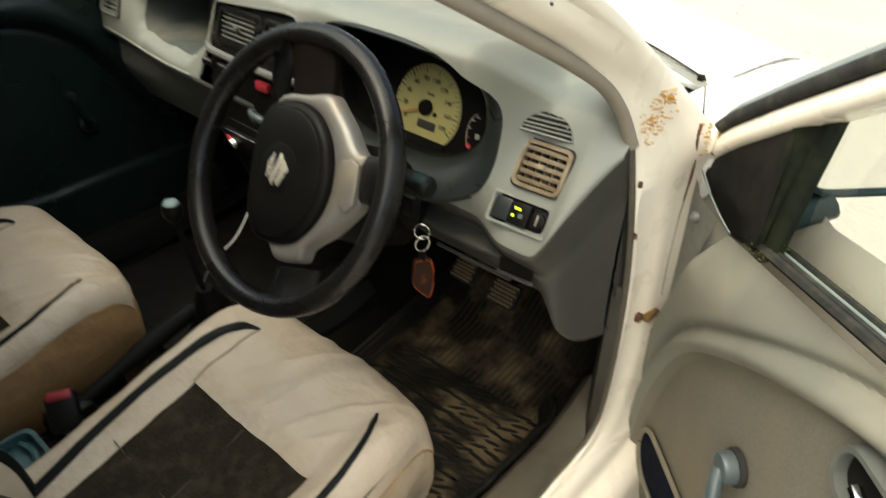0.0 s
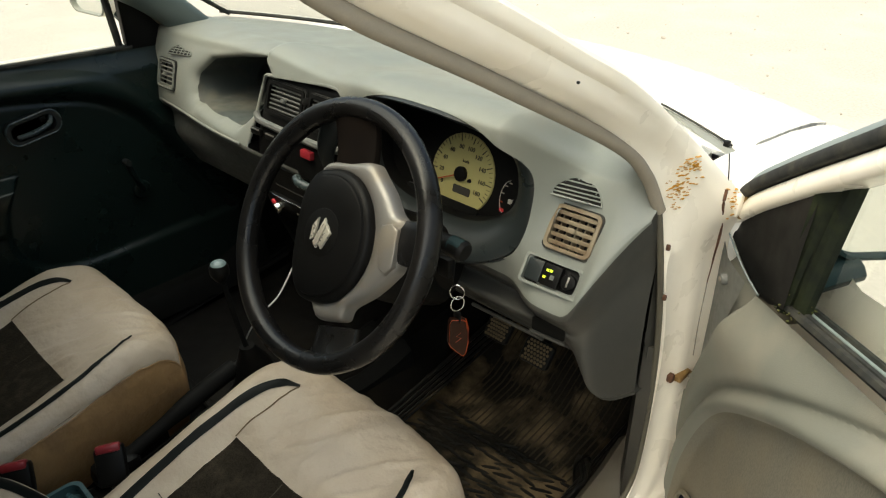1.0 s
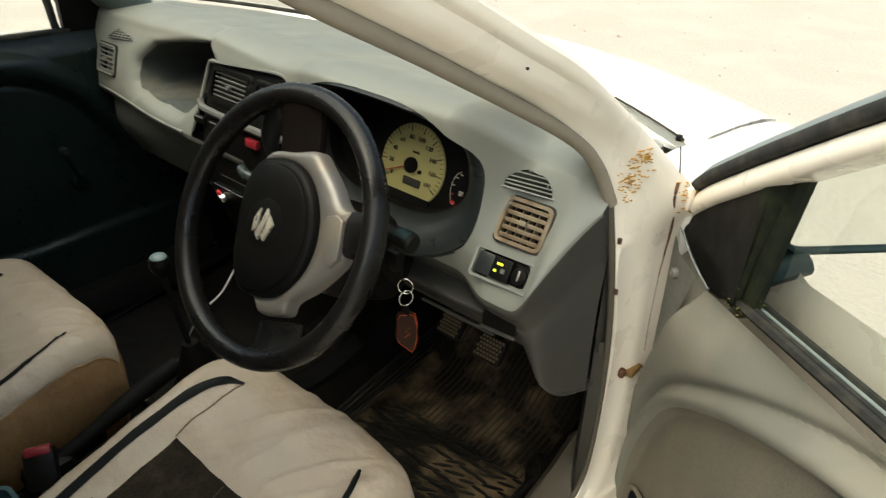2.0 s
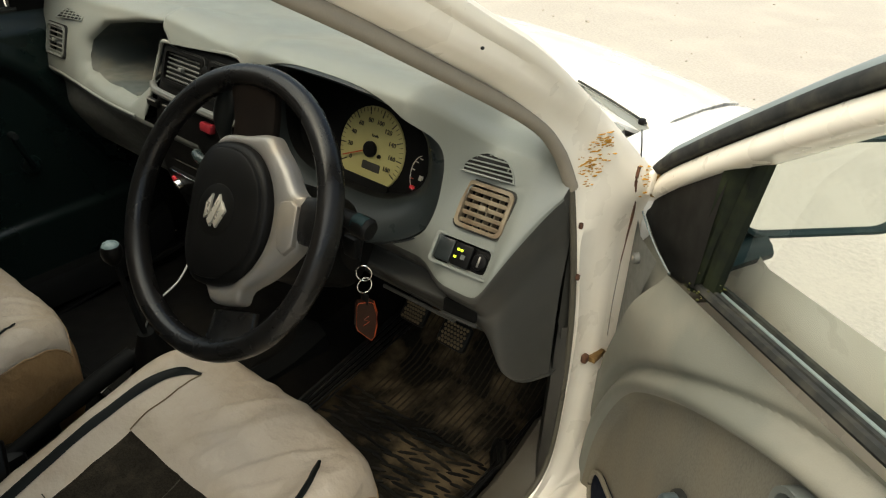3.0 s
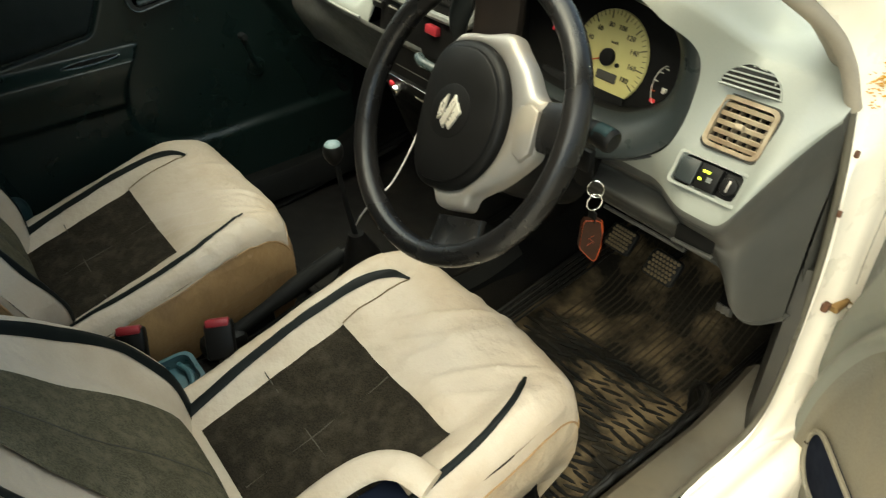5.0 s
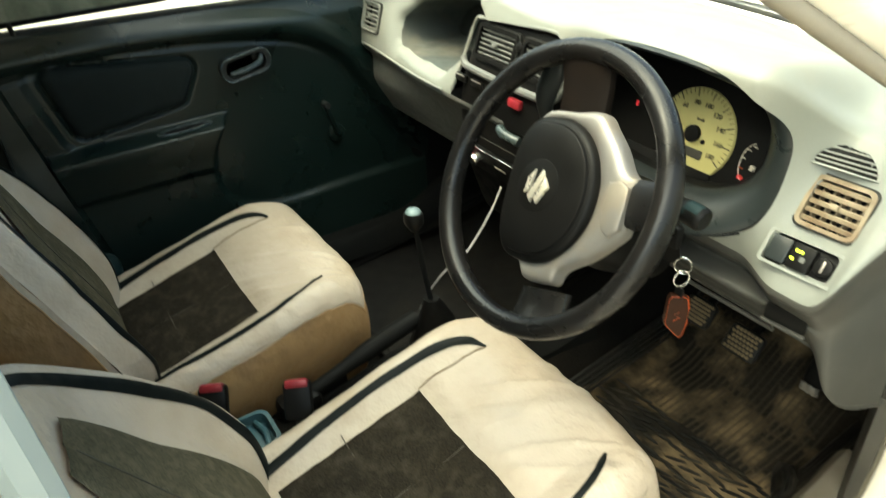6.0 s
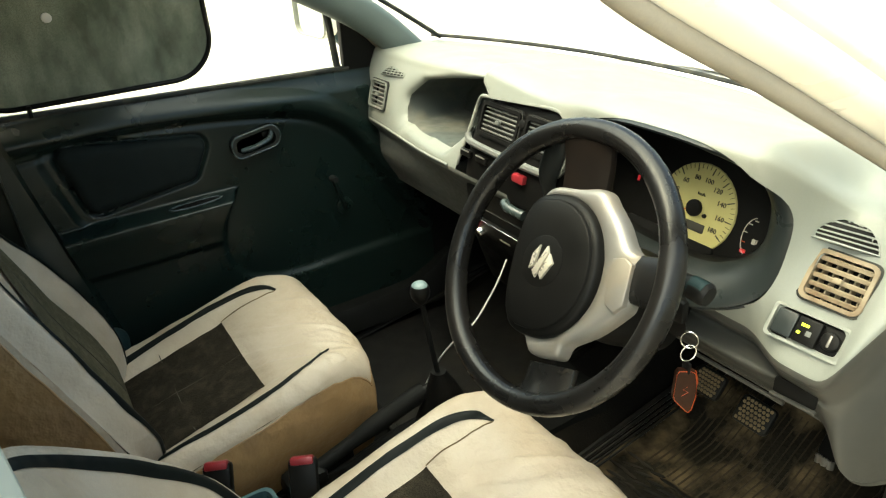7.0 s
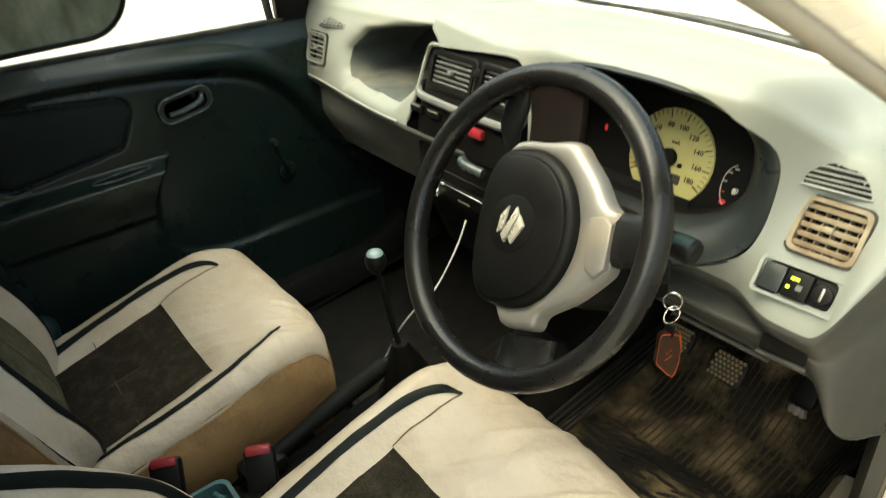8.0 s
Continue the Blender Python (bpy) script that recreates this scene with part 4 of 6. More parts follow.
lev = part("headlamp_leveller", box((0.001, 0, 0.0), (0.027, 0.030, 0.009), 0.002, f), BLACK, panel, "black switch with lit green marks")
for a, b in ((-0.006, 0.006), (-0.001, 0.006), (-0.008, -0.004)):
    part("lit_mark", box((a + 0.001, b, 0.005), (0.0038, 0.0032, 0.0008), 0, f), GREENLED, lev)
part("pale_marks", box((0.004, -0.002, 0.005), (0.006, 0.006, 0.0006), 0, f), VENTGREY, lev)
dial = part("dimmer_wheel", disc(frame_axes(f(0.027, 0, 0), f(1, 0) - f(0, 0), f(0, 1) - f(0, 0)), 0.0105, 0.0, 0.005), BLACK, panel)
part("dimmer_rib", box((0.027, 0, 0.004), (0.003, 0.014, 0.004), 0.001, f), STEEL, dial)
# coin slot
f = frame_axes((0.538, 0.186, 0.760), (1, 0.10, 0.0), (0, 0.02, 1))
part("coin_slot", plate(outline_round(0.052, 0.022, 0.003), f, -0.001, 0.0015, 0.0005), BLACK, dash, "dark coin slot")
part("slot_lip", box((0, -0.013, 0.003), (0.056, 0.004, 0.006), 0.0015, f), LOWGREY, dash)
# knee panel edge and seams
part("knee_edge", tube([(0.38, 0.206, 0.7165), (0.45, 0.207, 0.7165), (0.515, 0.208, 0.7165)], 0.0028, 8), LOWGREY, dash)
part("knee_seam", tube([(0.514, 0.190, 0.785), (0.514, 0.200, 0.75), (0.514, 0.208, 0.717)], 0.0016, 6), RUBBER, dash)

# centre console
con = thing("centre_console", (0.01, 0.22, 0.64), "black centre console with vents, radio and heater controls", "console")
CON_KEYS = [(0.998, 0.232), (0.994, 0.214), (0.965, 0.199), (0.90, 0.176), (0.85, 0.169), (0.80, 0.173), (0.74, 0.182), (0.66, 0.215), (0.58, 0.25)]


def con_y(z):
    k = CON_KEYS
    for (z0, y0), (z1, y1) in zip(k, k[1:]):
        if z0 >= z >= z1:
            return lerp(y0, y1, (z0 - z) / (z0 - z1))
    return k[-1][1]


def con_left(z):
    return lerp(-0.200, -0.132, min(max((z - 0.60) / 0.345, 0.0), 1.0))


rows = []
prof = spline([(0, y, z) for z, y in CON_KEYS], 50)
for i in range(41):
    a = i / 40
    edge = 0.03 * abs(2 * a - 1) ** 10
    rows.append([Vector((lerp(con_left(q.z) + 0.05 * smoothstep(0.93, 0.995, q.z), 0.140, a), q.y + edge, q.z)) for q in prof])
part("console_panel", thicken(grid(rows), 0.012), BLACK, con, "black console panel")
lip = [on_face(q.x, q.y, 0.003) for q in CONSOLE.outline(0.001) if q.y > face_keys(q.x)[1].y]
part("console_lip", tube(lip, 0.0032, 8), GREY, dash, "pale edge over the console")


def con_axes(x, z):
    return frame_axes((x, con_y(z), z), (1, 0, 0), (0, con_y(z + 0.01) - con_y(z - 0.01), 0.02))


_dash = dash
dash = con
for x in (-0.047, 0.073):
    vent(con_axes(x, 0.949)(0, 0, 0.003), (1, 0, 0), (0, con_y(0.957) - con_y(0.937), 0.02), 0.106, 0.058, 6, 4, BLACK, VENTGREY, "centre_vent", "black centre air vent", fill=0.45)
part("vent_knob", disc(con_axes(0.013, 0.960), 0.008, 0.0, 0.008), BLACK, con)
part("vent_ledge", tube([con_axes(x, z)(0, 0, 0.006) for x, z in ((-0.122, 0.916), (-0.116, 0.908), (-0.10, 0.904), (-0.02, 0.902), (0.06, 0.902), (0.10, 0.904), (0.122, 0.912), (0.130, 0.935), (0.130, 0.962), (0.122, 0.976))], 0.0065, 8, 50), VENTGREY, con, "grey ledge under the centre vents")
dash = _dash
for x in (-0.122, -0.074):
    b = part("push_button", box((0, 0, 0.003), (0.032, 0.014, 0.01), 0.004, con_axes(x, 0.882)), BLACK, con)
    part("button_edge", box((0, 0.005, 0.008), (0.026, 0.003, 0.002), 0.0008, con_axes(x, 0.882)), SILVER, b)
part("hazard_switch", box((0, 0, 0.005), (0.030, 0.015, 0.012), 0.003, con_axes(0.034, 0.880)), RED, con, "red hazard warning switch")
part("heater_lever", tube([con_axes(0.026, 0.828)(-0.02, 0.004, 0.012), con_axes(0.026, 0.828)(0.0, 0.002, 0.018), con_axes(0.026, 0.828)(0.03, -0.003, 0.012)], 0.0085, 10, 8), BEZEL, con, "slate grey heater lever")
for k, x in enumerate((-0.075, -0.035, 0.005)):
    part("heater_mark", box((0, 0, 0.0), (0.004, 0.006, 0.001), 0, con_axes(x, 0.83)), PEARL, con)
part("heater_dial", disc(con_axes(0.085, 0.80), 0.018, 0.0, 0.014), BLACK, con)
radio = part("car_radio", box((0, 0, 0.0), (0.178, 0.052, 0.012), 0.003, con_axes(-0.020, 0.740)), BLACK, con, "black car radio with a chrome edge")
part("radio_edge", box((0, 0.0255, 0.0055), (0.178, 0.0022, 0.002), 0.0005, con_axes(-0.020, 0.740)), CHROME, radio)
part("console_edge", box((0, 0, 0.0), (0.19, 0.002, 0.003), 0.0005, con_axes(0.006, 0.785)), LOWGREY, con)
part("radio_knob", disc(con_axes(-0.088, 0.740), 0.0105, 0.004, 0.018), CHROME, radio, "chrome radio knob")
part("radio_lamp", disc(con_axes(-0.1035, 0.745), 0.0062, 0.005, 0.011, 12), REDLED, radio, "glowing red radio lamp")
for x in (-0.055, -0.037, -0.019, -0.001, 0.017, 0.035):
    part("radio_button", box((0, 0, 0.006), (0.012, 0.006, 0.004), 0.001, con_axes(x, 0.722)), LOWGREY, radio)
part("radio_mark", box((0, 0, 0.0065), (0.03, 0.004, 0.0006), 0, con_axes(-0.018, 0.742)), PEARL, radio)


# ---- steering wheel ----
TAU = radians(30.8)
WHEEL_UP = Vector((0, math.sin(TAU), math.cos(TAU)))
wheel = thing("steering_wheel", (0.31, 0, 0.90), "worn black three-spoke steering wheel with satin silver centre", "steering wheel")
WF = frame_axes((0.31, 0, 0.90), (1, 0, 0), WHEEL_UP)
TURNED = radians(14)
WS = frame_axes((0.31, 0, 0.90), WF(math.cos(TURNED), math.sin(TURNED)) - WF(0, 0), WF(-math.sin(TURNED), math.cos(TURNED)) - WF(0, 0))
rings = []
for k in range(96):
    a = 2 * math.pi * k / 96
    ring = []
    for j in range(16):
        b = 2 * math.pi * j / 16
        grip = 1 + 0.05 * math.cos(3 * a)
        ring.append(WF(*(math.cos(a) * (0.1690 + 0.0140 * math.cos(b)), math.sin(a) * (0.1690 + 0.0140 * math.cos(b)), 0.0165 * grip * math.sin(b))))
    rings.append(ring)
part("rim", grid(rings, closed_u=True, closed_v=True), WHEELBLACK, wheel, "worn black wheel rim")
# airbag cover outline: round towards the driver's door, squarer on the other side
PADC = Vector((-0.004, -0.003))
pad = []
for k in range(112):
    a = 2 * math.pi * k / 112
    ca, sa = math.cos(a), math.sin(a)
    p, hw = (3.2, 0.056) if ca < 0 else (2.05, 0.0805)
    pad.append((PADC.x + hw * math.copysign(abs(ca) ** (2 / p), ca), PADC.y + 0.0895 * math.copysign(abs(sa) ** (2 / p), sa)))
SIL = [(0.1305, 0.0270), (0.1225, 0.0215), (0.1200, 0.0), (0.1215, -0.029), (0.113, -0.0425), (0.083, -0.070), (0.050, -0.091), (0.043, -0.108), (0.026, -0.1125), (-0.002, -0.1125), (-0.012, -0.096), (-0.035, -0.06), (-0.038, 0.0),
       (-0.038, 0.06), (-0.0285, 0.0935), (0.0163, 0.0965), (0.0512, 0.098), (0.0698, 0.0814), (0.0894, 0.0608), (0.1042, 0.0395), (0.1142, 0.0310)]
sil = [Vector((q.x, q.y)) for q in spline([(a, b, 0) for a, b in SIL + SIL[:1]], 260)][:-1]


def reach(outline, ang):
    """How far an outline lies from the pad's middle in one direction."""
    d = Vector((math.cos(ang), math.sin(ang)))
    best = 0.01
    for i, p in enumerate(outline):
        p, q = Vector(p) - PADC, Vector(outline[(i + 1) % len(outline)]) - PADC
        e = q - p
        den = d.x * e.y - d.y * e.x
        if abs(den) > 1e-9:
            u = (d.y * p.x - d.x * p.y) / den
            if -1e-6 <= u <= 1 + 1e-6:
                best = max(best, (p + e * u).dot(d))
    return best


rows = []
for k in range(180):
    ang = 2 * math.pi * k / 180
    ro = reach(sil, ang)
    ri = min(reach(pad, ang) * 0.96, ro - 0.004)
    rows.append([WS(PADC.x + math.cos(ang) * (ri + (ro - ri) * f), PADC.y + math.sin(ang) * (ri + (ro - ri) * f), c) for f, c in ((0.0, -0.020), (0.0, -0.009), (0.16, -0.0045), (0.34, -0.002), (0.52, -0.0015), (0.70, -0.002), (0.86, -0.0042), (0.95, -0.0075), (1.0, -0.013), (1.0, -0.025))])
part("silver_spokes", grid(rows, closed_v=True), SILVER, wheel, "satin silver spoke cover with worn ends")
part("spoke_recess", plate([(0.092, 0.020), (0.108, 0.0225), (0.119, 0.016), (0.1195, -0.006), (0.119, -0.030), (0.108, -0.041), (0.096, -0.034), (0.0905, -0.010)], WS, -0.014, 0.0012, 0.003, 3), SILVER, wheel, "satin silver plate on the side spoke")
rows = []
for s, c in ((1.0, -0.02), (1.0, -0.003), (0.985, 0.002), (0.95, 0.0050), (0.90, 0.0062), (0.885, 0.0092), (0.85, 0.0105), (0.6, 0.0128), (0.3, 0.0138), (0.02, 0.014)):
    rows.append([WS(PADC.x + (a - PADC.x) * s, PADC.y + (b - PADC.y) * s, c) for a, b in pad])
horn = part("airbag_cover", loft(rows), BLACK, wheel, "black grained airbag cover")
part("emblem_recess", disc(WS, 0.032, 0.0125, 0.0142, 32, 0.001), BLACK, horn)
for blade in ([(-0.0050, 0.0190), (-0.0140, 0.0085), (-0.0160, -0.0115), (-0.0085, -0.0070), (-0.0065, 0.0060)], [(0.0070, 0.0190), (0.0110, 0.0100), (-0.0035, -0.0210), (-0.0100, -0.0140)], [(0.0125, 0.0105), (0.0205, -0.0005), (0.0065, -0.0220), (0.0020, -0.0160)]):
    part("emblem_piece", plate(blade, WS, 0.013, 0.0175, 0.001, 2), PEARL, horn, "pale metal emblem shape")
# dark roots of the spokes towards the rim
for pts, rad in (([(0.016, 0.090, -0.017), (0.016, 0.128, -0.012), (0.012, 0.166, -0.003)], 0.036), ([(0.032, -0.118, -0.016), (0.034, -0.138, -0.012), (0.036, -0.163, -0.003)], 0.036), ([(0.114, 0.002, -0.017), (0.14, 0.001, -0.010), (0.168, 0.0, -0.004)], 0.028)):
    cs = [WS(*p) for p in spline(pts, 8)]
    d = (cs[-1] - cs[0]).normalized()
    nrm = (WS(0, 0, 1) - WS(0, 0, 0))
    side = d.cross(nrm).normalized()
    rows = []
    for i, c in enumerate(cs):
        w = rad * (1 + 0.10 * (i / 7) ** 2)
        rows.append([c + side * w * math.cos(2 * math.pi * k / 20) + nrm * 0.011 * math.copysign(abs(math.sin(2 * math.pi * k / 20)) ** 0.6, math.sin(2 * math.pi * k / 20)) for k in range(20)])
    part("spoke_root", loft(rows), SPOKEWORN if pts[0][1] > 0.05 else WHEELBLACK, wheel, "worn spoke end")
part("back_cover", loft([[WS(0.02 + r * math.cos(2 * math.pi * k / 24), r * math.sin(2 * math.pi * k / 24), c) for k in range(24)] for r, c in ((0.085, -0.018), (0.075, -0.035), (0.055, -0.05))]), BLACK, wheel)

# ---- steering column ----
column = thing("steering_column", (0.31, 0.15, 0.81), "black steering column shroud with stalks", "steering column")
ax = Vector((0, math.cos(TAU), -math.sin(TAU)))
o = Vector((0.31, 0, 0.90))
sh = []
for d, hw, hh in ((0.045, 0.05, 0.045), (0.07, 0.062, 0.06), (0.13, 0.068, 0.068), (0.22, 0.066, 0.065)):
    sh.append([o + ax * d + Vector((hw * math.copysign(abs(math.cos(2 * math.pi * k / 28)) ** 0.7, math.cos(2 * math.pi * k / 28)), 0, 0)) + WHEEL_UP * (hh * math.copysign(abs(math.sin(2 * math.pi * k / 28)) ** 0.7, math.sin(2 * math.pi * k / 28)) - 0.012) for k in range(28)])
part("shroud", loft(sh), BLACK, column, "black column shroud")
part("light_stalk", tube([o + ax * 0.085 + Vector((0.055, 0, 0)), Vector((0.40, 0.078, 0.905)), Vector((0.462, 0.076, 0.909)), Vector((0.484, 0.076, 0.907))], 0.0115, 10, 14, taper=lambda t: 0.75 + 0.5 * smoothstep(0.4, 0.75, t) - 0.25 * smoothstep(0.95, 1, t)), BLACK, column, "black stalk with blue-grey tip")
part("stalk_tip", tube([Vector((0.461, 0.075, 0.912)), Vector((0.480, 0.075, 0.911))], 0.0118, 10), BLUETRIM, column)
part("wiper_stalk", tube([o + ax * 0.085 - Vector((0.050, 0, 0)), Vector((0.215, 0.084, 0.920)), Vector((0.208, 0.082, 0.960)), Vector((0.222, 0.084, 1.000)), Vector((0.231, 0.085, 1.021))], 0.015, 12, 20, flat=0.5, up=(0, 1, 0), taper=lambda t: 0.7 + 0.5 * smoothstep(0.25, 0.6, t) - 0.5 * smoothstep(0.7, 1.0, t)), SLATE, column, "dark slate blade-shaped wiper stalk")
part("ignition_lock", loft([[Vector((0.385 + 0.018 * math.cos(2 * math.pi * k / 16) + d, 0.145 - 1.2 * d, 0.835 + 0.018 * math.sin(2 * math.pi * k / 16))) for k in range(16)] for d in (0.0, 0.02, 0.04)]), BLACK, column)

# ---- key with fob ----
KEYX = Vector((0.450, 0.093, 0.842))
key = thing("car_key", tuple(KEYX), "car key with steel rings and an amber leather fob", "key")
part("key_bow", box((0.432, 0.094, 0.858), (0.022, 0.012, 0.03), 0.004), BLACK, key)


def torus(c, r, thin, tilt, stretch=1.0):
    rows = []
    a0 = Vector((math.cos(tilt), math.sin(tilt), 0))
    nrm = Vector((-math.sin(tilt), math.cos(tilt), 0))
    for k in range(28):
        a = 2 * math.pi * k / 28
        d = a0 * math.cos(a) + Vector((0, 0, stretch)) * math.sin(a)
        rows.append([Vector(c) + d * r + (d.normalized() * math.cos(b) + nrm * math.sin(b)) * thin for b in [2 * math.pi * j / 8 for j in range(8)]])
    return grid(rows, closed_u=True, closed_v=True)


part("upper_ring", torus((0.452, 0.094, 0.826), 0.0098, 0.0009, 0.6, 1.15), CHROME, key)
part("lower_ring", torus((0.453, 0.094, 0.808), 0.0098, 0.0009, 1.2, 1.15), CHROME, key)
part("fob_strap", box((0.4525, 0.094, 0.787), (0.012, 0.004, 0.016), 0.0015), BLACK, key)
FOB = frame_axes((0.453, 0.094, 0.753), (0.52, 0.85, 0.0), (0, 0, 1))
fo = [(-0.010, 0.033), (0.006, 0.0315), (0.011, 0.028), (0.0145, 0.010), (0.0145, -0.010), (0.011, -0.030), (0.007, -0.034), (0.003, -0.031), (-0.0125, -0.013), (-0.0145, -0.006), (-0.013, 0.028)]
part("fob_edge", plate(fo, FOB, -0.003, 0.003, 0.001, 2), AMBER, key, "dark fob edge")
part("fob_face", plate([(0.9 * a, 0.93 * b) for a, b in fo], FOB, -0.0034, 0.0036, 0.0006, 1), AMBER, key, "dark amber fob face")
part("fob_outline", tube([FOB(0.93 * a, 0.95 * b, 0.004) for a, b in fo + fo[:1]], 0.0005, 5), ORANGE, key, "thin orange outline")
part("fob_emblem", tube([FOB(a, b, 0.004) for a, b in ((-0.004, -0.006), (0.004, -0.001), (-0.003, 0.004), (0.003, 0.008))], 0.0004, 5), ORANGE, key)
part("fob_side", tube([FOB(a, b, 0.0) for a, b in ((0.011, 0.028), (0.0148, 0.010), (0.0148, -0.010), (0.011, -0.030))], 0.0014, 6), ORANGE, key, "red-orange fob side")


# ---- seats ----
def seat(name, xc, front, lean, bolster, wide, label):
    """A front seat in a stitched cover: cushion, backrest, cloth insets and piping. front: its foremost y."""
    th = thing(name, (xc, front - 0.25, 0.25), label, "car seat", "front seats")
    back_y = front - 0.47

    def half(y):
        t = smoothstep(front - 0.17, front + 0.01, y)
        return 0.215 - 0.014 * t * t

    def top(dx, y):
        k = 1 - smoothstep(front - 0.16, front - 0.03, y)
        b = smoothstep(0.13, 0.195, abs(dx)) * (0.55 + 0.45 * k)
        dip = -0.018 * smoothstep(front - 0.17, front - 0.22, y) * (1 - smoothstep(0.12, 0.16, abs(dx)))
        z = 0.556 + 0.024 * b + dip * 0.6 - 0.25 * max(0.0, front - 0.10 - y) + 0.003 * math.sin(dx * 25 + y * 8)
        ux = max(0.0, min(1.0, (abs(dx) - half(y) + 0.055) / 0.0555))
        uf = max(0.0, min(1.0, (y - front + 0.07) / 0.0705))
        z -= 0.042 * (1 - math.sqrt(1 - ux ** 2.2)) + 0.045 * (1 - math.sqrt(1 - uf ** 2.2))
        # folds of the loose cover, fanning out from the cloth inset to the front corner
        fold = 1 - abs(noise.noise(Vector((dx * 13 - y * 9, (y + dx * 0.6) * 2.6, 5.0 + xc)))) * 5.5
        z += 0.0052 * max(0.0, fold) ** 1.5 * smoothstep(front - 0.26, front - 0.17, y) * smoothstep(-0.12, -0.02, dx) * (1 - 0.7 * smoothstep(0.10, 0.17, dx))
        fine = 1 - abs(noise.noise(Vector((dx * 22 - y * 10, y * 8 + dx * 12, 1.0 + xc)))) * 3
        z += 0.0026 * max(0.0, fine - 0.4) * smoothstep(0.02, 0.16, abs(dx) + 0.4 * max(0.0, y - front + 0.2))
        return z + 0.0022 * noise.noise(Vector((dx * 14, y * 14, 3.0 + xc))) + 0.0012 * noise.noise(Vector((dx * 40, y * 22, 7.0)))

    def spot(dx, y, up=0.0):
        bow = (0.035 if dx > 0 else 0.020) * (abs(dx) / 0.215) ** 4 * smoothstep(front - 0.12, front, y)
        return Vector((xc + dx, y - bow, top(dx, y) + up))

    ys = [back_y + (front - back_y) * (1 - (1 - i / 84) ** 1.25) for i in range(85)]
    rows = [[spot(half(y) * math.copysign(1 - (1 - abs(j / 45 - 1)) ** 1.35, j - 45), y) for j in range(91)] for y in ys]
    rim_pts = [r[0] for r in rows] + rows[-1][1:-1] + [r[-1] for r in reversed(rows)]
    nr = len(rim_pts)
    outs = []
    for i, q in enumerate(rim_pts):
        d = rim_pts[min(i + 9, nr - 1)] - rim_pts[max(i - 9, 0)]
        n = Vector((-d.y, d.x, 0)).normalized()
        outs.append(n if n.dot(q - Vector((xc, front - 0.25, q.z))) > 0 else -n)
    sk = []
    for drop, out in ((0.0, 0.0), (0.006, 0.001), (0.016, 0.003), (0.026, 0.004), (0.05, 0.006), (0.085, 0.004), (0.125, -0.006), (0.17, -0.022), (0.22, -0.04)):
        sk.append([q + n * (out + 0.004 * noise.noise(Vector((q.x * 16, q.y * 16, drop * 18)))) - Vector((0, 0, drop)) for q, n in zip(rim_pts, outs)])
    cut = 1 if xc < 0 else 3
    bm = joined(grid(rows), grid(sk[:cut + 1]))
    bmesh.ops.remove_doubles(bm, verts=bm.verts[:], dist=0.0002)
    part("cushion", bm, LEATHER, th, "cream vinyl cushion cover, creased")
    part("cushion_side", grid(sk[cut:]), TAN if xc < 0 else TANCREAM, th, "tan vinyl cushion side, soiled")
    part("seam_piping", tube(sk[cut], 0.0018, 6), TAN, th)
    part("base", box((xc, front - 0.26, 0.325), (0.38, 0.38, 0.09), 0.02), BLACK, th)
    # cloth inset, quilted
    rows = []
    for i in range(25):
        y = back_y + 0.02 + (front - 0.205 - back_y - 0.02) * i / 24
        row = []
        for j in range(33):
            dx = -0.128 + 0.271 * j / 32
            quilt = 0.004 * (abs(math.sin(math.pi * (j / 32) * 2)) ** 0.5) * (abs(math.sin(math.pi * (i / 24) * 2)) ** 0.5)
            row.append(spot(dx, y, 0.001 + quilt))
        rows.append(row)
    part("cloth_inset", grid(rows), CLOTH, th, "dark brown quilted cloth inset")
    part("stitch_line", tube([spot(0.0, back_y + 0.03 + k * (front - 0.208 - back_y - 0.03) / 12, 0.0016) for k in range(13)], 0.0009, 5), STITCH, th)
    part("stitch_line", tube([spot(-0.14 + 0.28 * k / 12, lerp(back_y, front - 0.205, 0.5), 0.0016) for k in range(13)], 0.0009, 5), STITCH, th)
    for s in (-1, 1):
        pts = [(s * 0.148, front - 0.078), (s * 0.170, front - 0.12), (s * 0.184, front - 0.18), (s * 0.188, front - 0.27), (s * 0.184, front - 0.36), (s * 0.175, front - 0.46)]
        if s < 0:
            pts = [(-0.122, front - 0.080), (-0.144, front - 0.096), (-0.162, front - 0.145), (-0.169, front - 0.24), (-0.166, front - 0.35), (-0.157, front - 0.46)]
        cs = spline([(a, b, 0) for a, b in pts], 40)
        rows = []
        for i, q in enumerate(cs):
            d = (cs[min(i + 1, 39)] - cs[max(i - 1, 0)]).normalized()
            nn = Vector((-d.y, d.x, 0))
            w = (0.0070 if s < 0 else 0.0052) * ((0.50 + 0.50 * smoothstep(0, 0.22, i / 39)) if s < 0 else (0.55 + 0.45 * smoothstep(0, 0.08, i / 39)))
            rows.append([spot((q + nn * w * k).x, (q + nn * w * k).y, 0.0012 + 0.0016 * (1 - k * k)) for k in (-1.0, -0.5, 0.0, 0.5, 1.0)])
        part("piping", grid(rows), PIPING, th, "glossy black piping")
    part("cover_seam", tube([spot(lerp(-0.130, -0.122, k / 30), front - lerp(0.205, 0.083, k / 30), 0.0008) for k in range(31)], 0.0012, 5), DUSTBROWN, th)
    # backrest
    L = radians(lean)
    up = Vector((0, -math.sin(L), math.cos(L)))
    fwd = Vector((0, math.cos(L), math.sin(L)))
    o = Vector((xc, back_y + (0.04 if xc > 0 else 0.07), 0.41))

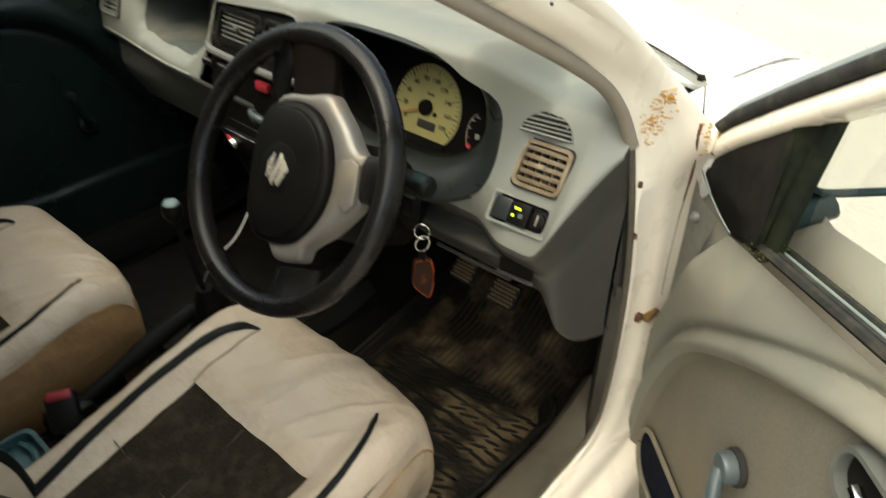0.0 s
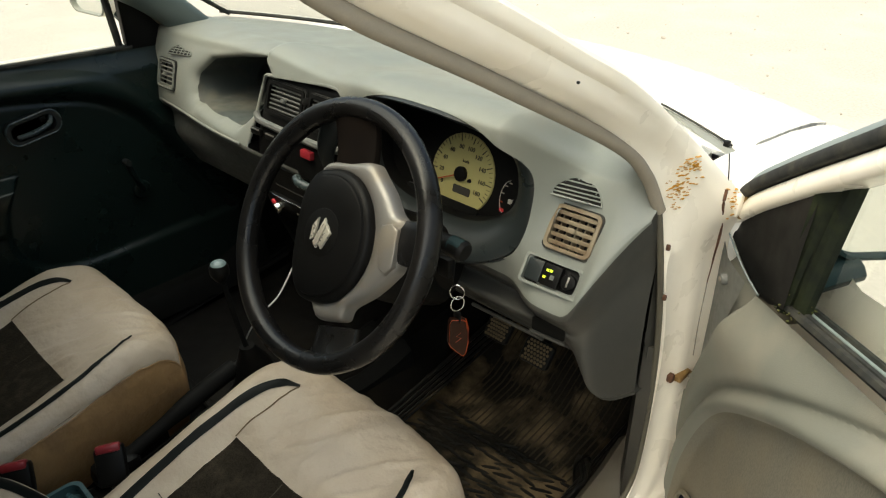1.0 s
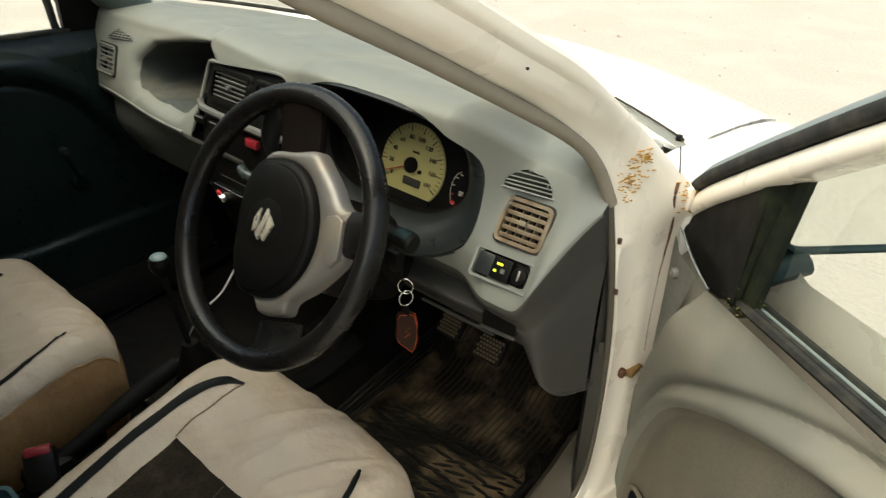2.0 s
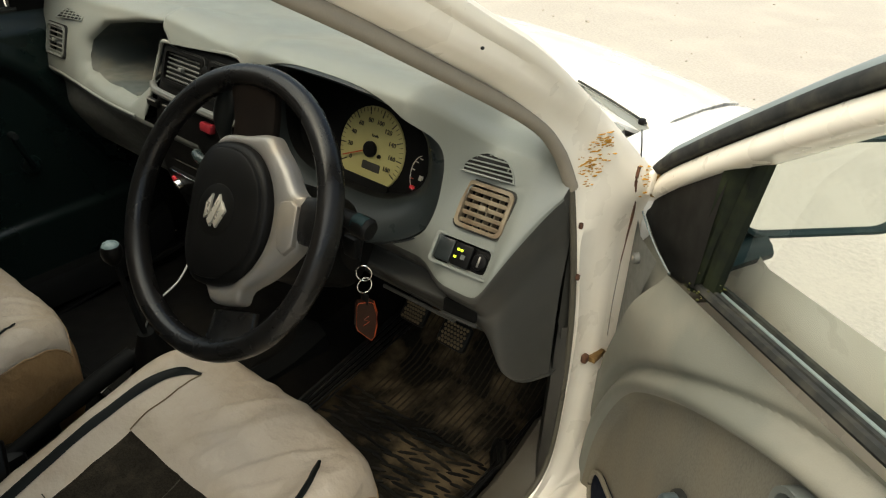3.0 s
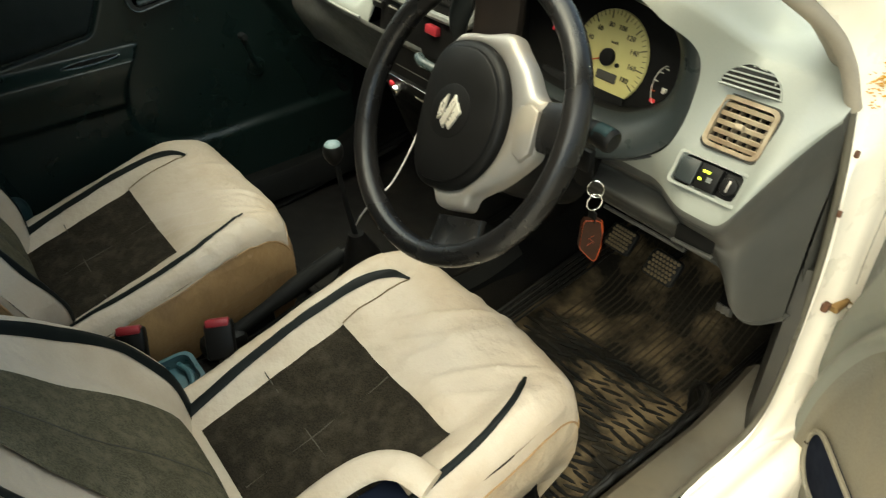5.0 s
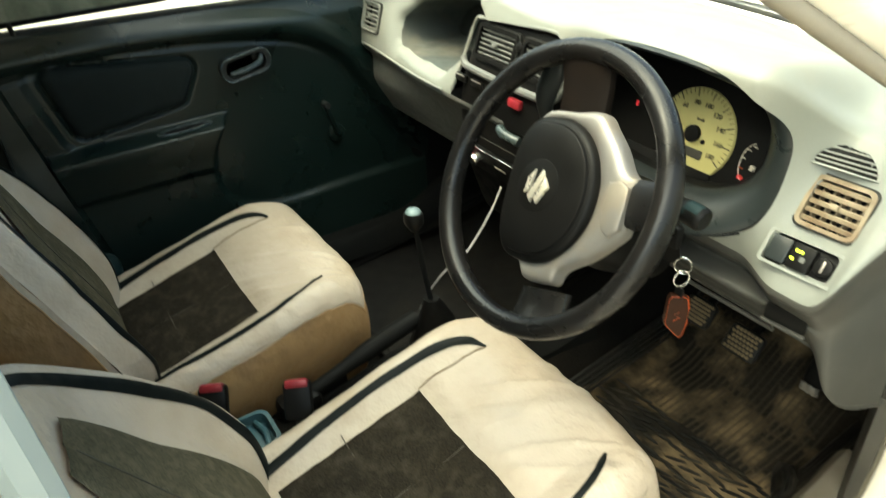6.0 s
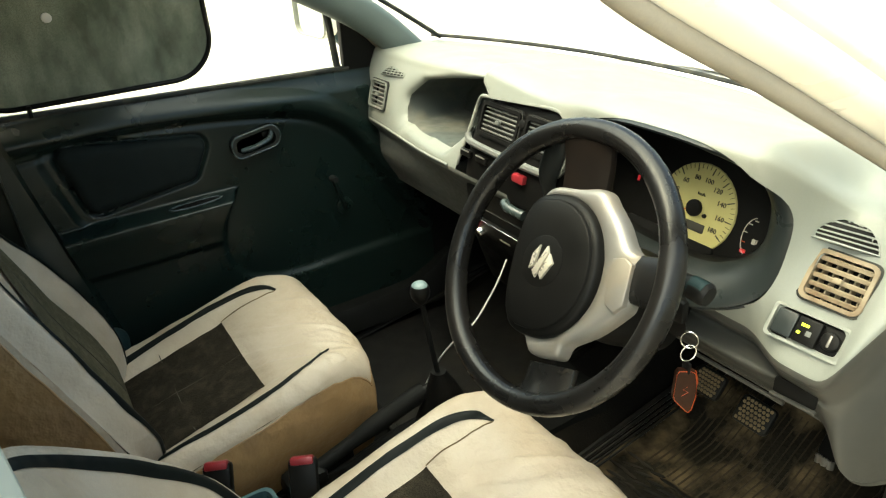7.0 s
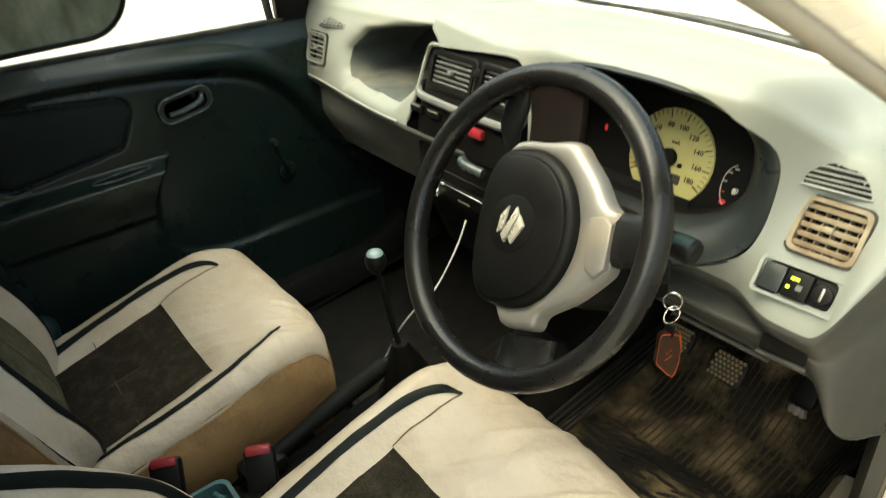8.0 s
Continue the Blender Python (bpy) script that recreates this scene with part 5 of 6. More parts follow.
    def back_half(l):
        return wide * math.sqrt(max(0.03, 1 - (l / 0.575) ** 2)) * (0.74 + 0.26 * smoothstep(0.02, 0.20, l))

    def back_spot(dx, l, out=0.0):
        hw = back_half(l)
        k = abs(dx) / hw
        b = smoothstep(0.55, 0.85, k) * (1 - smoothstep(0.28, 0.5, l))
        f = bolster * b + 0.012 * math.sin(math.pi * min(l / 0.3, 1)) - 0.04 * smoothstep(0.78, 1.0, k) ** 2 - 0.05 * smoothstep(0.47, 0.56, l) ** 2 - 0.025 * (1 - smoothstep(0.02, 0.13, l))
        f += 0.002 * noise.noise(Vector((dx * 14, l * 14, 9.0 + xc)))
        return o + Vector((dx, 0, 0)) + up * l + fwd * (f + out)

    ls = [0.565 * (1 - (1 - i / 40) ** 1.3) for i in range(41)]
    rows = [[back_spot(back_half(l) * math.copysign(1 - (1 - abs(j / 25 - 1)) ** 1.3, j - 25), l) for j in range(51)] for l in ls]
    part("backrest", grid(rows), LEATHER, th, "cream vinyl backrest cover")
    rim_pts = [r[0] for r in rows] + rows[-1][1:-1] + [r[-1] for r in reversed(rows)]
    centre = o + up * 0.25
    sk = []
    for d, k in ((0.0, 1.0), (0.010, 1.008), (0.03, 1.014), (0.055, 1.014), (0.075, 1.02), (0.105, 1.0), (0.13, 0.93)):
        sk.append([centre + (q - centre - fwd * (q - centre).dot(fwd)) * k + fwd * ((q - centre).dot(fwd) - d + 0.004 * noise.noise(q * 18)) for q in rim_pts])
    edge = 1 if xc < 0 else 3
    part("backrest_border", grid(sk[:edge + 1]), LEATHER, th, "cream vinyl border of the backrest")
    part("backrest_side", grid(sk[edge:]), TAN if xc < 0 else TANCREAM, th, "tan vinyl backrest side")
    part("backrest_seam", tube(sk[edge], 0.0018, 6), TAN, th)
    part("backrest_rear", grid([[q - fwd * 0.13 for q in r[::5]] for r in rows[::5]]), TAN, th)
    rows = []
    for i in range(21):
        l = 0.05 + (0.405 if xc > 0 else 0.43) * i / 20
        rows.append([back_spot(0.122 * math.sqrt(1 - (l / 0.485) ** 2) * (j / 12 - 1), l, 0.0045 + 0.003 * abs(math.sin(math.pi * j / 24 * 2)) ** 0.5) for j in range(25)])
    part("back_cloth_inset", grid(rows), BACKCLOTH, th, "dark brown cloth back inset")
    part("stitch_line", tube([back_spot(0.0, 0.06 + 0.38 * k / 12, 0.0052) for k in range(13)], 0.0009, 5), STITCH, th)
    for s in (-1, 1):
        pts = [(s * (back_half(l) - (0.054 if xc > 0 else 0.034)), l) for l in (0.05, 0.12, 0.20, 0.28, 0.36, 0.43, 0.48, 0.51)]
        cs = spline([(a, b, 0) for a, b in pts], 40)
        rows = []
        for i, q in enumerate(cs):
            d = (cs[min(i + 1, 39)] - cs[max(i - 1, 0)]).normalized()
            nn = Vector((-d.y, d.x, 0))
            w = 0.009 if xc > 0 else 0.006
            rows.append([back_spot((q + nn * w * k).x, (q + nn * w * k).y, 0.0012 + 0.0016 * (1 - k * k)) for k in (-1.0, -0.5, 0.0, 0.5, 1.0)])
        part("piping", grid(rows), PIPING, th, "glossy black piping")
    hr = o + up * 0.68
    part("headrest", box((0, 0, 0), (0.25, 0.15, 0.09), 0.035, frame_axes(hr, (1, 0, 0), up), 4), LEATHER, th)
    for s in (-1, 1):
        part("headrest_post", tube([o + up * 0.53 + Vector((s * 0.06, 0, 0)) - fwd * 0.05, hr + Vector((s * 0.06, 0, 0)) - fwd * 0.03], 0.006, 8), CHROME, th)
    return th


seat("driver_seat", 0.298, 0.085, 30, 0.03, 0.272, "cream and dark brown driver's seat pushed well forward")
seat("passenger_seat", -0.306, -0.050, 17, 0.03, 0.245, "cream and dark brown passenger seat with tan sides")


# loose fold of the driver's seat cover at the outer rear corner
fold = thing("seat_cover_flap", (0.46, -0.24, 0.50), "bunched cream seat cover flap with navy lining", "seat cover")
part("flap", tube([(0.405, -0.36, 0.492), (0.410, -0.29, 0.520), (0.425, -0.235, 0.540), (0.455, -0.205, 0.550), (0.495, -0.19, 0.545)], 0.022, 12, 24, flat=0.42), LEATHER, fold, "bunched cream vinyl")
part("lining", box((0.472, -0.255, 0.522), (0.06, 0.085, 0.018), 0.008), NAVY, fold, "navy lining")


# ---- seat belt buckles, handbrake, gear lever ----
def buckle(at, lean, label):
    b = thing("seat_belt_buckle", at, label, "buckle", "buckles between the seats")
    f = frame_axes(at, (0.45, 0.89, 0), (-0.50, 0.25, 0.83))
    part("buckle_body", box((0, -0.030, -0.001), (0.044, 0.062, 0.026), 0.006, f), BLACK, b)
    part("press_button", box((0, -0.002, 0.006), (0.036, 0.013, 0.018), 0.003, f), RED, b, "red press button")
    part("tongue_slot", box((0, 0.0015, -0.009), (0.030, 0.002, 0.004), 0, f), CHROME, b)
    part("buckle_strap", tube([f(0, -0.065, 0), f(0, -0.11, 0.0), f(0, -0.17, 0.0)], 0.018, 8, 6, flat=0.25, up=(0, 1, 0)), BLACK, b)


buckle((-0.030, -0.385, 0.525), 12, "black belt buckle with red button beside passenger seat")
buckle((0.040, -0.270, 0.526), 10, "black belt buckle with red button beside driver's seat")
brake = thing("handbrake", (0.005, -0.30, 0.38), "dark handbrake lever between the seats", "handbrake")
part("lever", tube([(-0.045, -0.26, 0.40), (-0.045, -0.18, 0.425), (-0.045, -0.08, 0.455), (-0.045, 0.0, 0.475)], 0.016, 10, 16, taper=lambda t: 0.8 + 0.3 * smoothstep(0.4, 0.6, t)), LOWBLACK, brake)
part("release_button", tube([(-0.045, 0.0, 0.475), (-0.045, 0.014, 0.479)], 0.009, 10), BLACK, brake)
tunnel = thing("tunnel_cover", (0, -0.2, 0.36), "black tunnel cover with teal tray between the seats", "console")
rows = []
for i in range(22):
    y = -0.60 + 0.95 * i / 21
    rows.append([Vector((x, y, z + 0.02 * math.sin(i * 0.6))) for x, z in ((-0.085, 0.33), (-0.075, 0.375), (-0.05, 0.395), (-0.02, 0.388), (0.02, 0.388), (0.05, 0.395), (0.075, 0.375), (0.085, 0.33))])
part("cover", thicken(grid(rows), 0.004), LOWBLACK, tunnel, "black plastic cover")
part("coin_tray", ring_plate(outline_round(0.09, 0.10, 0.02), outline_round(0.076, 0.086, 0.016), frame_axes((0.0, -0.36, 0.412), (1, 0, 0), (0, 1, 0)), -0.012, 0.012), TEAL, tunnel)
part("tray_floor", plate(outline_round(0.084, 0.094, 0.018), frame_axes((0.0, -0.36, 0.402), (1, 0, 0), (0, 1, 0)), -0.006, 0.0, 0.002), TEAL, tunnel, "teal tray floor")
for k in range(3):
    part("tray_rib", tube([(-0.034, -0.395 + 0.03 * k, 0.409), (0.0, -0.388 + 0.03 * k, 0.413), (0.034, -0.395 + 0.03 * k, 0.409)], 0.005, 8, 10), TEAL, tunnel)
part("rear_tray", ring_plate(outline_round(0.10, 0.12, 0.02), outline_round(0.082, 0.10, 0.016), frame_axes((0.012, -0.475, 0.412), (1, 0, 0), (0, 1, 0)), -0.012, 0.010), TEAL, tunnel)
part("brake_boot", box((-0.045, -0.25, 0.40), (0.05, 0.08, 0.04), 0.015), BLACK, tunnel)
gear = thing("gear_lever", (-0.02, 0.03, 0.40), "gear lever with black boot and chrome-topped knob", "gear lever")
part("stick", tube([(-0.015, 0.04, 0.40), (-0.018, 0.015, 0.55), (-0.02, -0.002, 0.69)], 0.005, 8, 10), LOWBLACK, gear)
part("boot", loft([[Vector((-0.016 + r * math.cos(2 * math.pi * k / 20), 0.035 + off + r * math.sin(2 * math.pi * k / 20), z)) for k in range(20)] for r, z, off in ((0.07, 0.39, 0), (0.062, 0.42, 0), (0.045, 0.45, -0.005), (0.03, 0.49, -0.01), (0.014, 0.53, -0.016))]), BLACK, gear, "creased black boot")
rows = []
for r, z in ((0.006, 0.680), (0.010, 0.685), (0.0155, 0.694), (0.0175, 0.703), (0.0165, 0.711), (0.0138, 0.7165)):
    rows.append([Vector((-0.02 + r * math.cos(2 * math.pi * k / 20), -0.003 + r * math.sin(2 * math.pi * k / 20), z)) for k in range(20)])
part("knob", loft(rows), BLACK, gear, "black gear knob")
rows = [[Vector((-0.02 + r * math.cos(2 * math.pi * k / 20), -0.003 + r * math.sin(2 * math.pi * k / 20), z)) for k in range(20)] for r, z in ((0.0140, 0.716), (0.0118, 0.7195), (0.007, 0.722), (0.001, 0.723))]
part("knob_cap", loft(rows), KNOBCAP, gear, "pale teal knob cap")
cable = thing("charging_cable", (-0.01, 0.17, 0.70), "thin white charging cable hanging from the radio", "cable")
part("cord", tube([(-0.004, 0.168, 0.715), (-0.009, 0.145, 0.665), (-0.013, 0.10, 0.605), (-0.02, 0.06, 0.578), (-0.06, 0.05, 0.52), (-0.105, 0.05, 0.45), (-0.115, 0.02, 0.40), (-0.10, -0.05, 0.385)], 0.0016, 6, 48), CABLE, cable)

# ---- pedals ----


def pedal(x, y, z, w, h, label, holes):
    p = thing("pedal", (x, y, z), label, "pedal", "foot pedals")
    f = frame_axes((x, y, z), (1, 0, 0), (0, 0.62, 0.78))
    part("pedal_pad", plate(outline_round(w, h, 0.009), f, -0.008, 0.002, 0.003), MATBLACK, p, "worn black rubber pad")
    for i in range(7 if holes else 0):
        for j in range(6):
            a, b = -w / 2 + 0.008 + (w - 0.016) * (i + 0.5 * (j % 2)) / 6.5, -h / 2 + 0.007 + (h - 0.014) * j / 5
            part("pad_stud", plate([(0.0035 * math.cos(math.pi / 3 * k), 0.0035 * math.sin(math.pi / 3 * k)) for k in range(6)], frame_axes(f(a, b, 0.002), f(1, 0) - f(0, 0), f(0, 1) - f(0, 0)), 0.0, 0.0012, 0.0004, 1), DUSTBROWN, p)
    part("pedal_arm", tube([f(0, 0, -0.006), f(0, 0.06, -0.035), Vector((x, y + 0.14, z + 0.16)), Vector((x, y + 0.16, z + 0.30))], 0.008, 8, 10), BLACK, p)
    return p


pedal(0.345, 0.436, 0.466, 0.066, 0.052, "brake pedal with a dusty studded rubber pad", True)
pedal(0.243, 0.44, 0.47, 0.06, 0.05, "clutch pedal with a dusty studded rubber pad", True)
acc = thing("accelerator_pedal", (0.42, 0.53, 0.35), "dark accelerator pedal with bare metal tip", "pedal", "foot pedals")
f = frame_axes((0.440, 0.535, 0.412), (1, 0, 0), (0, 0.5, 0.85))
part("pedal_pad", plate(outline_round(0.040, 0.056, 0.012), f, -0.01, 0.004, 0.004), BLACK, acc)
for k in range(3):
    part("bare_tip", tube([f(-0.013 + 0.011 * k, -0.026, 0.004), f(-0.010 + 0.011 * k, -0.040, 0.002)], 0.0058, 8), STEEL, acc, "bright worn metal")
part("pedal_arm", tube([f(0, 0.04, -0.005), f(0, 0.12, -0.02), Vector((0.42, 0.66, 0.60))], 0.008, 8, 8), BLACK, acc)

# ---- floor mats ----


def mat_z(y):
    for (y0, z0), (y1, z1) in zip(FLOORLINE, FLOORLINE[1:]):
        if y0 <= y <= y1:
            return lerp(z0, z1, (y - y0) / (y1 - y0))
    return FLOORLINE[-1][1]


FLOORLINE = [(-0.3, 0.262), (0.38, 0.260), (0.50, 0.278), (0.62, 0.368), (0.72, 0.52)]
rngm = random.Random(11)


def floor_mat(x0, x1, y0, y1, label, tread, sheet):
    m = thing("floor_mat", ((x0 + x1) / 2, (y0 + y1) / 2, 0.26), label, "floor mat", "rubber mats")
    rows = []
    for i in range(25):
        y = y0 + (y1 - y0) * i / 24
        rows.append([Vector((x0 + (x1 - x0) * j / 24, y, mat_z(y) + 0.006 + 0.0012 * noise.noise(Vector((j * 0.4, i * 0.4, x0))))) for j in range(25)])
    part("mat_sheet", thicken(grid(rows), 0.005), sheet, m, "dusty rubber sheet")
    o = outline_round(x1 - x0, y1 - y0, 0.05, 8)
    for s in ((1.0, 0.0055), (0.955, 0.004), (0.915, 0.003), (0.88, 0.0028), (0.845, 0.0028)) if tread else ((1.0, 0.0055), (0.955, 0.004)):
        part("mat_rib", tube([Vector(((x0 + x1) / 2 + a * s[0], (y0 + y1) / 2 + b * s[0], mat_z((y0 + y1) / 2 + b * s[0]) + 0.010)) for a, b in o + o[:1]], s[1], 6), MATBLACK if tread else MATDARK, m)
    if not tread:
        return m
    ridge_from = y0 + 0.54 * (y1 - y0)
    pts = [(0.0, -1), (0.35, -0.75), (0.5, 0.0), (0.35, 0.75), (0.0, 1), (-0.35, 0.75), (-0.5, 0.0), (-0.35, -0.75)]
    for i in range(12):
        for j in range(15):
            x = x0 + 0.04 + (x1 - x0 - 0.08) * (i + 0.5 * (j % 2)) / 11.5
            y = y0 + 0.03 + (ridge_from - y0 - 0.04) * j / 14
            if rngm.random() < 0.07:
                continue
            t = rngm.uniform(-0.3, 0.3) + 0.25
            f = frame_axes((x, y, mat_z(y) + 0.008), (math.cos(t), math.sin(t), 0), (-math.sin(t), math.cos(t), 0))
            L = rngm.uniform(0.030, 0.052)
            part("tread_block", plate([(b * L / 2, a * 0.0078) for a, b in pts], f, -0.004, 0.0045, 0.001, 1), MATBLACK, m)
    for i in range(24):
        x = x0 + 0.062 + (x1 - x0 - 0.124) * i / 23
        part("tread_ridge", tube([Vector((x, ridge_from + (y1 - 0.05 - ridge_from) * k / 6, mat_z(ridge_from + (y1 - 0.05 - ridge_from) * k / 6) + 0.0108)) for k in range(7)], 0.0021, 6), MATDUST, m)
    return m


driver_mat = floor_mat(0.12, 0.548, 0.02, 0.66, "dusty brown rubber mat with raised tread, under the pedals", True, MATRUBBER)
# crumpled edge of the driver's mat, turned up against the sill
rows = []
for i in range(61):
    y = 0.03 + 0.40 * i / 60
    inward = 0.05 * smoothstep(0.33, 0.43, y)
    top = 0.338 + 0.010 * noise.noise(Vector((y * 22, 1.0, 0))) - 0.05 * smoothstep(0.36, 0.43, y)
    base = mat_z(y) + 0.010
    rows.append([Vector((0.516 + 0.022 * f ** 0.6 - inward + 0.006 * math.sin(f * 3) * noise.noise(Vector((y * 40, f * 3, 5.0))), y, base + (top - base) * f + 0.003 * noise.noise(Vector((y * 60, f * 5, 9.0))))) for f in [k / 10 for k in range(11)]])
part("turned_up_edge", thicken(grid(rows), 0.004), MATBLACK, driver_mat, "crumpled black edge of the mat")
for k, (dx, dz) in enumerate(((0.0245, 0.002), (0.012, -0.016))):
    part("edge_fold", tube([Vector((0.516 + dx - 0.05 * smoothstep(0.33, 0.43, y) + 0.003 * noise.noise(Vector((y * 35, k * 3.0, 2.0))), y, 0.338 + dz + 0.010 * noise.noise(Vector((y * 22, 1.0, 0))) - 0.05 * smoothstep(0.36, 0.43, y))) for y in [0.03 + 0.40 * i / 44 for i in range(45)]], 0.0048 - 0.001 * k, 7), MATBLACK, driver_mat)
floor_mat(-0.56, -0.12, 0.0, 0.64, "black ribbed rubber mat in passenger footwell", False, MATDARK)

# ---- passenger door, closed ----
pdoor = thing("passenger_door", (-0.63, -0.05, 0.3), "closed passenger door, slate plastic lining darkened for shade", "car door")


def PD(y, z, off=0.0):
    return Vector((-0.607 + off, y, z))


def sill_z(y):
    return 0.953 - 0.037 * y


def rear_edge(z):
    return -0.430 - 0.22 * (z - 0.477)


CREASE = [(-0.60, 0.900), (-0.45, 0.913), (-0.30, 0.917), (-0.11, 0.902), (0.03, 0.878), (0.10, 0.850), (0.155, 0.805), (0.20, 0.74), (0.36, 0.50)]
ARM_TOP = 0.744
FABRIC = RoundedPolygon([(-0.402, 0.781), (-0.220, 0.802), (-0.195, 0.850), (-0.430, 0.882)], 0.026)
# the armrest and the pocket below it stand proud of the speaker panel
POCKET = [(0.45, 0.505), (0.10, 0.500), (0.0, 0.497), (-0.08, 0.505), (-0.14, 0.530), (-0.168, 0.575), (-0.172, 0.62), (-0.164, 0.67), (-0.142, 0.715), (-0.132, 0.732), (-0.140, ARM_TOP), (-0.30, ARM_TOP), (-0.62, ARM_TOP - 0.004)]


def ease(a, b, x):
    t = np.clip((x - a) / (b - a), 0.0, 1.0)
    return t * t * (3 - 2 * t)


def side_of(line, y, z):
    """Distance from points to a line of points, positive on its left hand."""
    best, out = np.full(y.shape, 9.0), np.zeros(y.shape)
    for (ay, az), (by, bz) in zip(line, line[1:]):
        ey, ez, wy, wz = by - ay, bz - az, y - ay, z - az
        t = np.clip((wy * ey + wz * ez) / (ey * ey + ez * ez), 0.0, 1.0)
        d = np.hypot(wy - ey * t, wz - ez * t)
        near = d < best
        best = np.where(near, d, best)
        out = np.where(near, d * np.where(ey * wz - ez * wy > 0, 1, -1), out)
    return out


crease_line = [(q.x, q.y) for q in spline([(a, b, 0) for a, b in CREASE], 60)]
pocket_line = [(q.x, q.y) for q in spline([(a, b, 0) for a, b in POCKET], 60)]
fabric_line = [(q.x, q.y) for q in FABRIC.outline()]
fabric_line += fabric_line[:1]


def lining(y, z):
    """How far the moulded lining stands out from the door, for arrays of y and z."""
    c = side_of(crease_line, y, z)
    high = np.clip(c / 0.055, 0.0, 1.0)
    off = 0.020 * ease(-0.014, 0.012, c) + 0.010 * np.sin(math.pi * high) - 0.022 * ease(-0.045, 0.0, z - 0.953 + 0.037 * y)
    off = off - 0.004 * np.exp(-((c + 0.014) / 0.007) ** 2)
    # padded fabric with a groove round it, in a surround that rises towards its rear and foot
    f = -side_of(fabric_line, y, z)
    off = off + 0.007 * ease(0.002, -0.016, f) - 0.006 * np.exp(-(f / 0.004) ** 2) + 0.010 * ease(0.016, 0.034, f) * ease(-0.40, -0.44, y) * ease(0.0, -0.012, c)
    # armrest and pocket
    s = -side_of(pocket_line, y, z)
    arm = 0.050 * ease(ARM_TOP + 0.002, ARM_TOP - 0.018, z) - 0.022 * ease(0.722, 0.635, z) - 0.016 * ease(0.640, 0.618, z)
    proud = ease(0.006, -0.014, s)
    return off * (1 - proud) + arm * proud


levels = np.array([0.30 + 0.42 * i / 90 for i in range(90)] + [0.720 + 0.030 * i / 24 for i in range(24)] + [0.750 + 0.203 * i / 110 for i in range(111)])
share = np.linspace(0.0, 1.0, 231)
zz, kk = np.meshgrid(levels, share, indexing="ij")
yy = rear_edge(zz) * (1 - kk) + 0.36 * kk
zz = zz - 0.037 * yy * ease(0.80, 0.953, zz)
oo = lining(yy, zz)
rows = [[PD(yy[i, j], zz[i, j], oo[i, j]) for j in range(231)] for i in range(len(levels))]
# near-black colour carries the shade on this door
part("door_lining", grid(rows), DOORSHADE, pdoor, "slate moulded door lining, darkened for the cabin's shade")
part("door_skin", box((-0.655, -0.06, 0.63), (0.06, 0.84, 0.64), 0.01), PAINT, pdoor)
part("window_seal", tube([PD(y, sill_z(y) + 0.004, -0.006) for y in (-0.52, -0.3, -0.1, 0.1, 0.18)], 0.006, 8), RUBBER, pdoor)
part("window_ledge", tube([PD(y, sill_z(y) + 0.001, -0.024) for y in (-0.52, -0.3, -0.1, 0.1, 0.2)], 0.012, 8), PAINT, pdoor)
PY = lambda y, z, off=0.0: frame_axes(PD(y, z, off), (0, 1, 0), (0, 0, 1))
O = PY(0, 0)
pad_rows = []
for grow, up in ((-0.003, -0.004), (-0.004, 0.0012), (-0.010, 0.0022), (-0.022, 0.0030)):
    ring = FABRIC.outline(grow)
    lift = lining(np.array([q.x for q in ring]), np.array([q.y for q in ring]))
    pad_rows.append([PD(q.x, q.y, float(l) + up) for q, l in zip(ring, lift)])
bm = grid(pad_rows, closed_u=True)
bm.faces.new(list(bm.verts)[-len(pad_rows[0]):])
part("fabric_inset", bm, DOORCLOTH, pdoor, "dark padded fabric inset")
slot = frame_axes(PD(-0.222, 0.7365, 0.026), (0, 1, 0.02), (-1, 0, 0.30))
part("pull_slot", plate(outline_round(0.104, 0.012, 0.006), slot, -0.004, 0.0022, 0.0006), BLACK, pdoor)
part("slot_lip", tube([slot(0.056 * math.cos(radians(a)), 0.0085 * math.sin(radians(a)), 0.001) for a in range(0, 361, 12)], 0.0024, 8), BEZEL, pdoor)
hb = part("handle_bezel", ring_plate([(a, b) for a, b in outline_round(0.112, 0.052, 0.022, 6)], [(a, b) for a, b in outline_round(0.090, 0.036, 0.016, 6)], frame_axes(PD(-0.066, 0.836, 0.004), (0, 1, 0.16), (0, -0.16, 1)), -0.008, 0.012), SLATE, pdoor, "glossy slate handle surround")
fh = frame_axes(PD(-0.066, 0.836, 0.004), (0, 1, 0.16), (0, -0.16, 1))
part("handle_well", plate(outline_round(0.090, 0.036, 0.016, 6), fh, -0.008, -0.004, 0.0005), BLACK, hb)
part("pull_handle", tube([fh(-0.035, -0.011, 0.002), fh(0.0, -0.010, 0.009), fh(0.032, -0.004, 0.007), fh(0.040, 0.010, 0.001)], 0.0058, 8, 16), BEZEL, hb, "dull grey pull handle")
part("surround_edge", tube([fh(a, b, 0.011) for a, b in outline_round(0.110, 0.050, 0.022, 6) + outline_round(0.110, 0.050, 0.022, 6)[:1]], 0.0022, 6), BEZEL, hb)
part("lock_lever", box((0.024, 0.008, 0.002), (0.012, 0.012, 0.008), 0.003, fh), BLACK, hb)
rosette = part("crank_rosette", disc(PY(0.122, 0.628, 0.0), 0.021, 0.0, 0.012, 20, 0.004), DOORSHADE, pdoor)
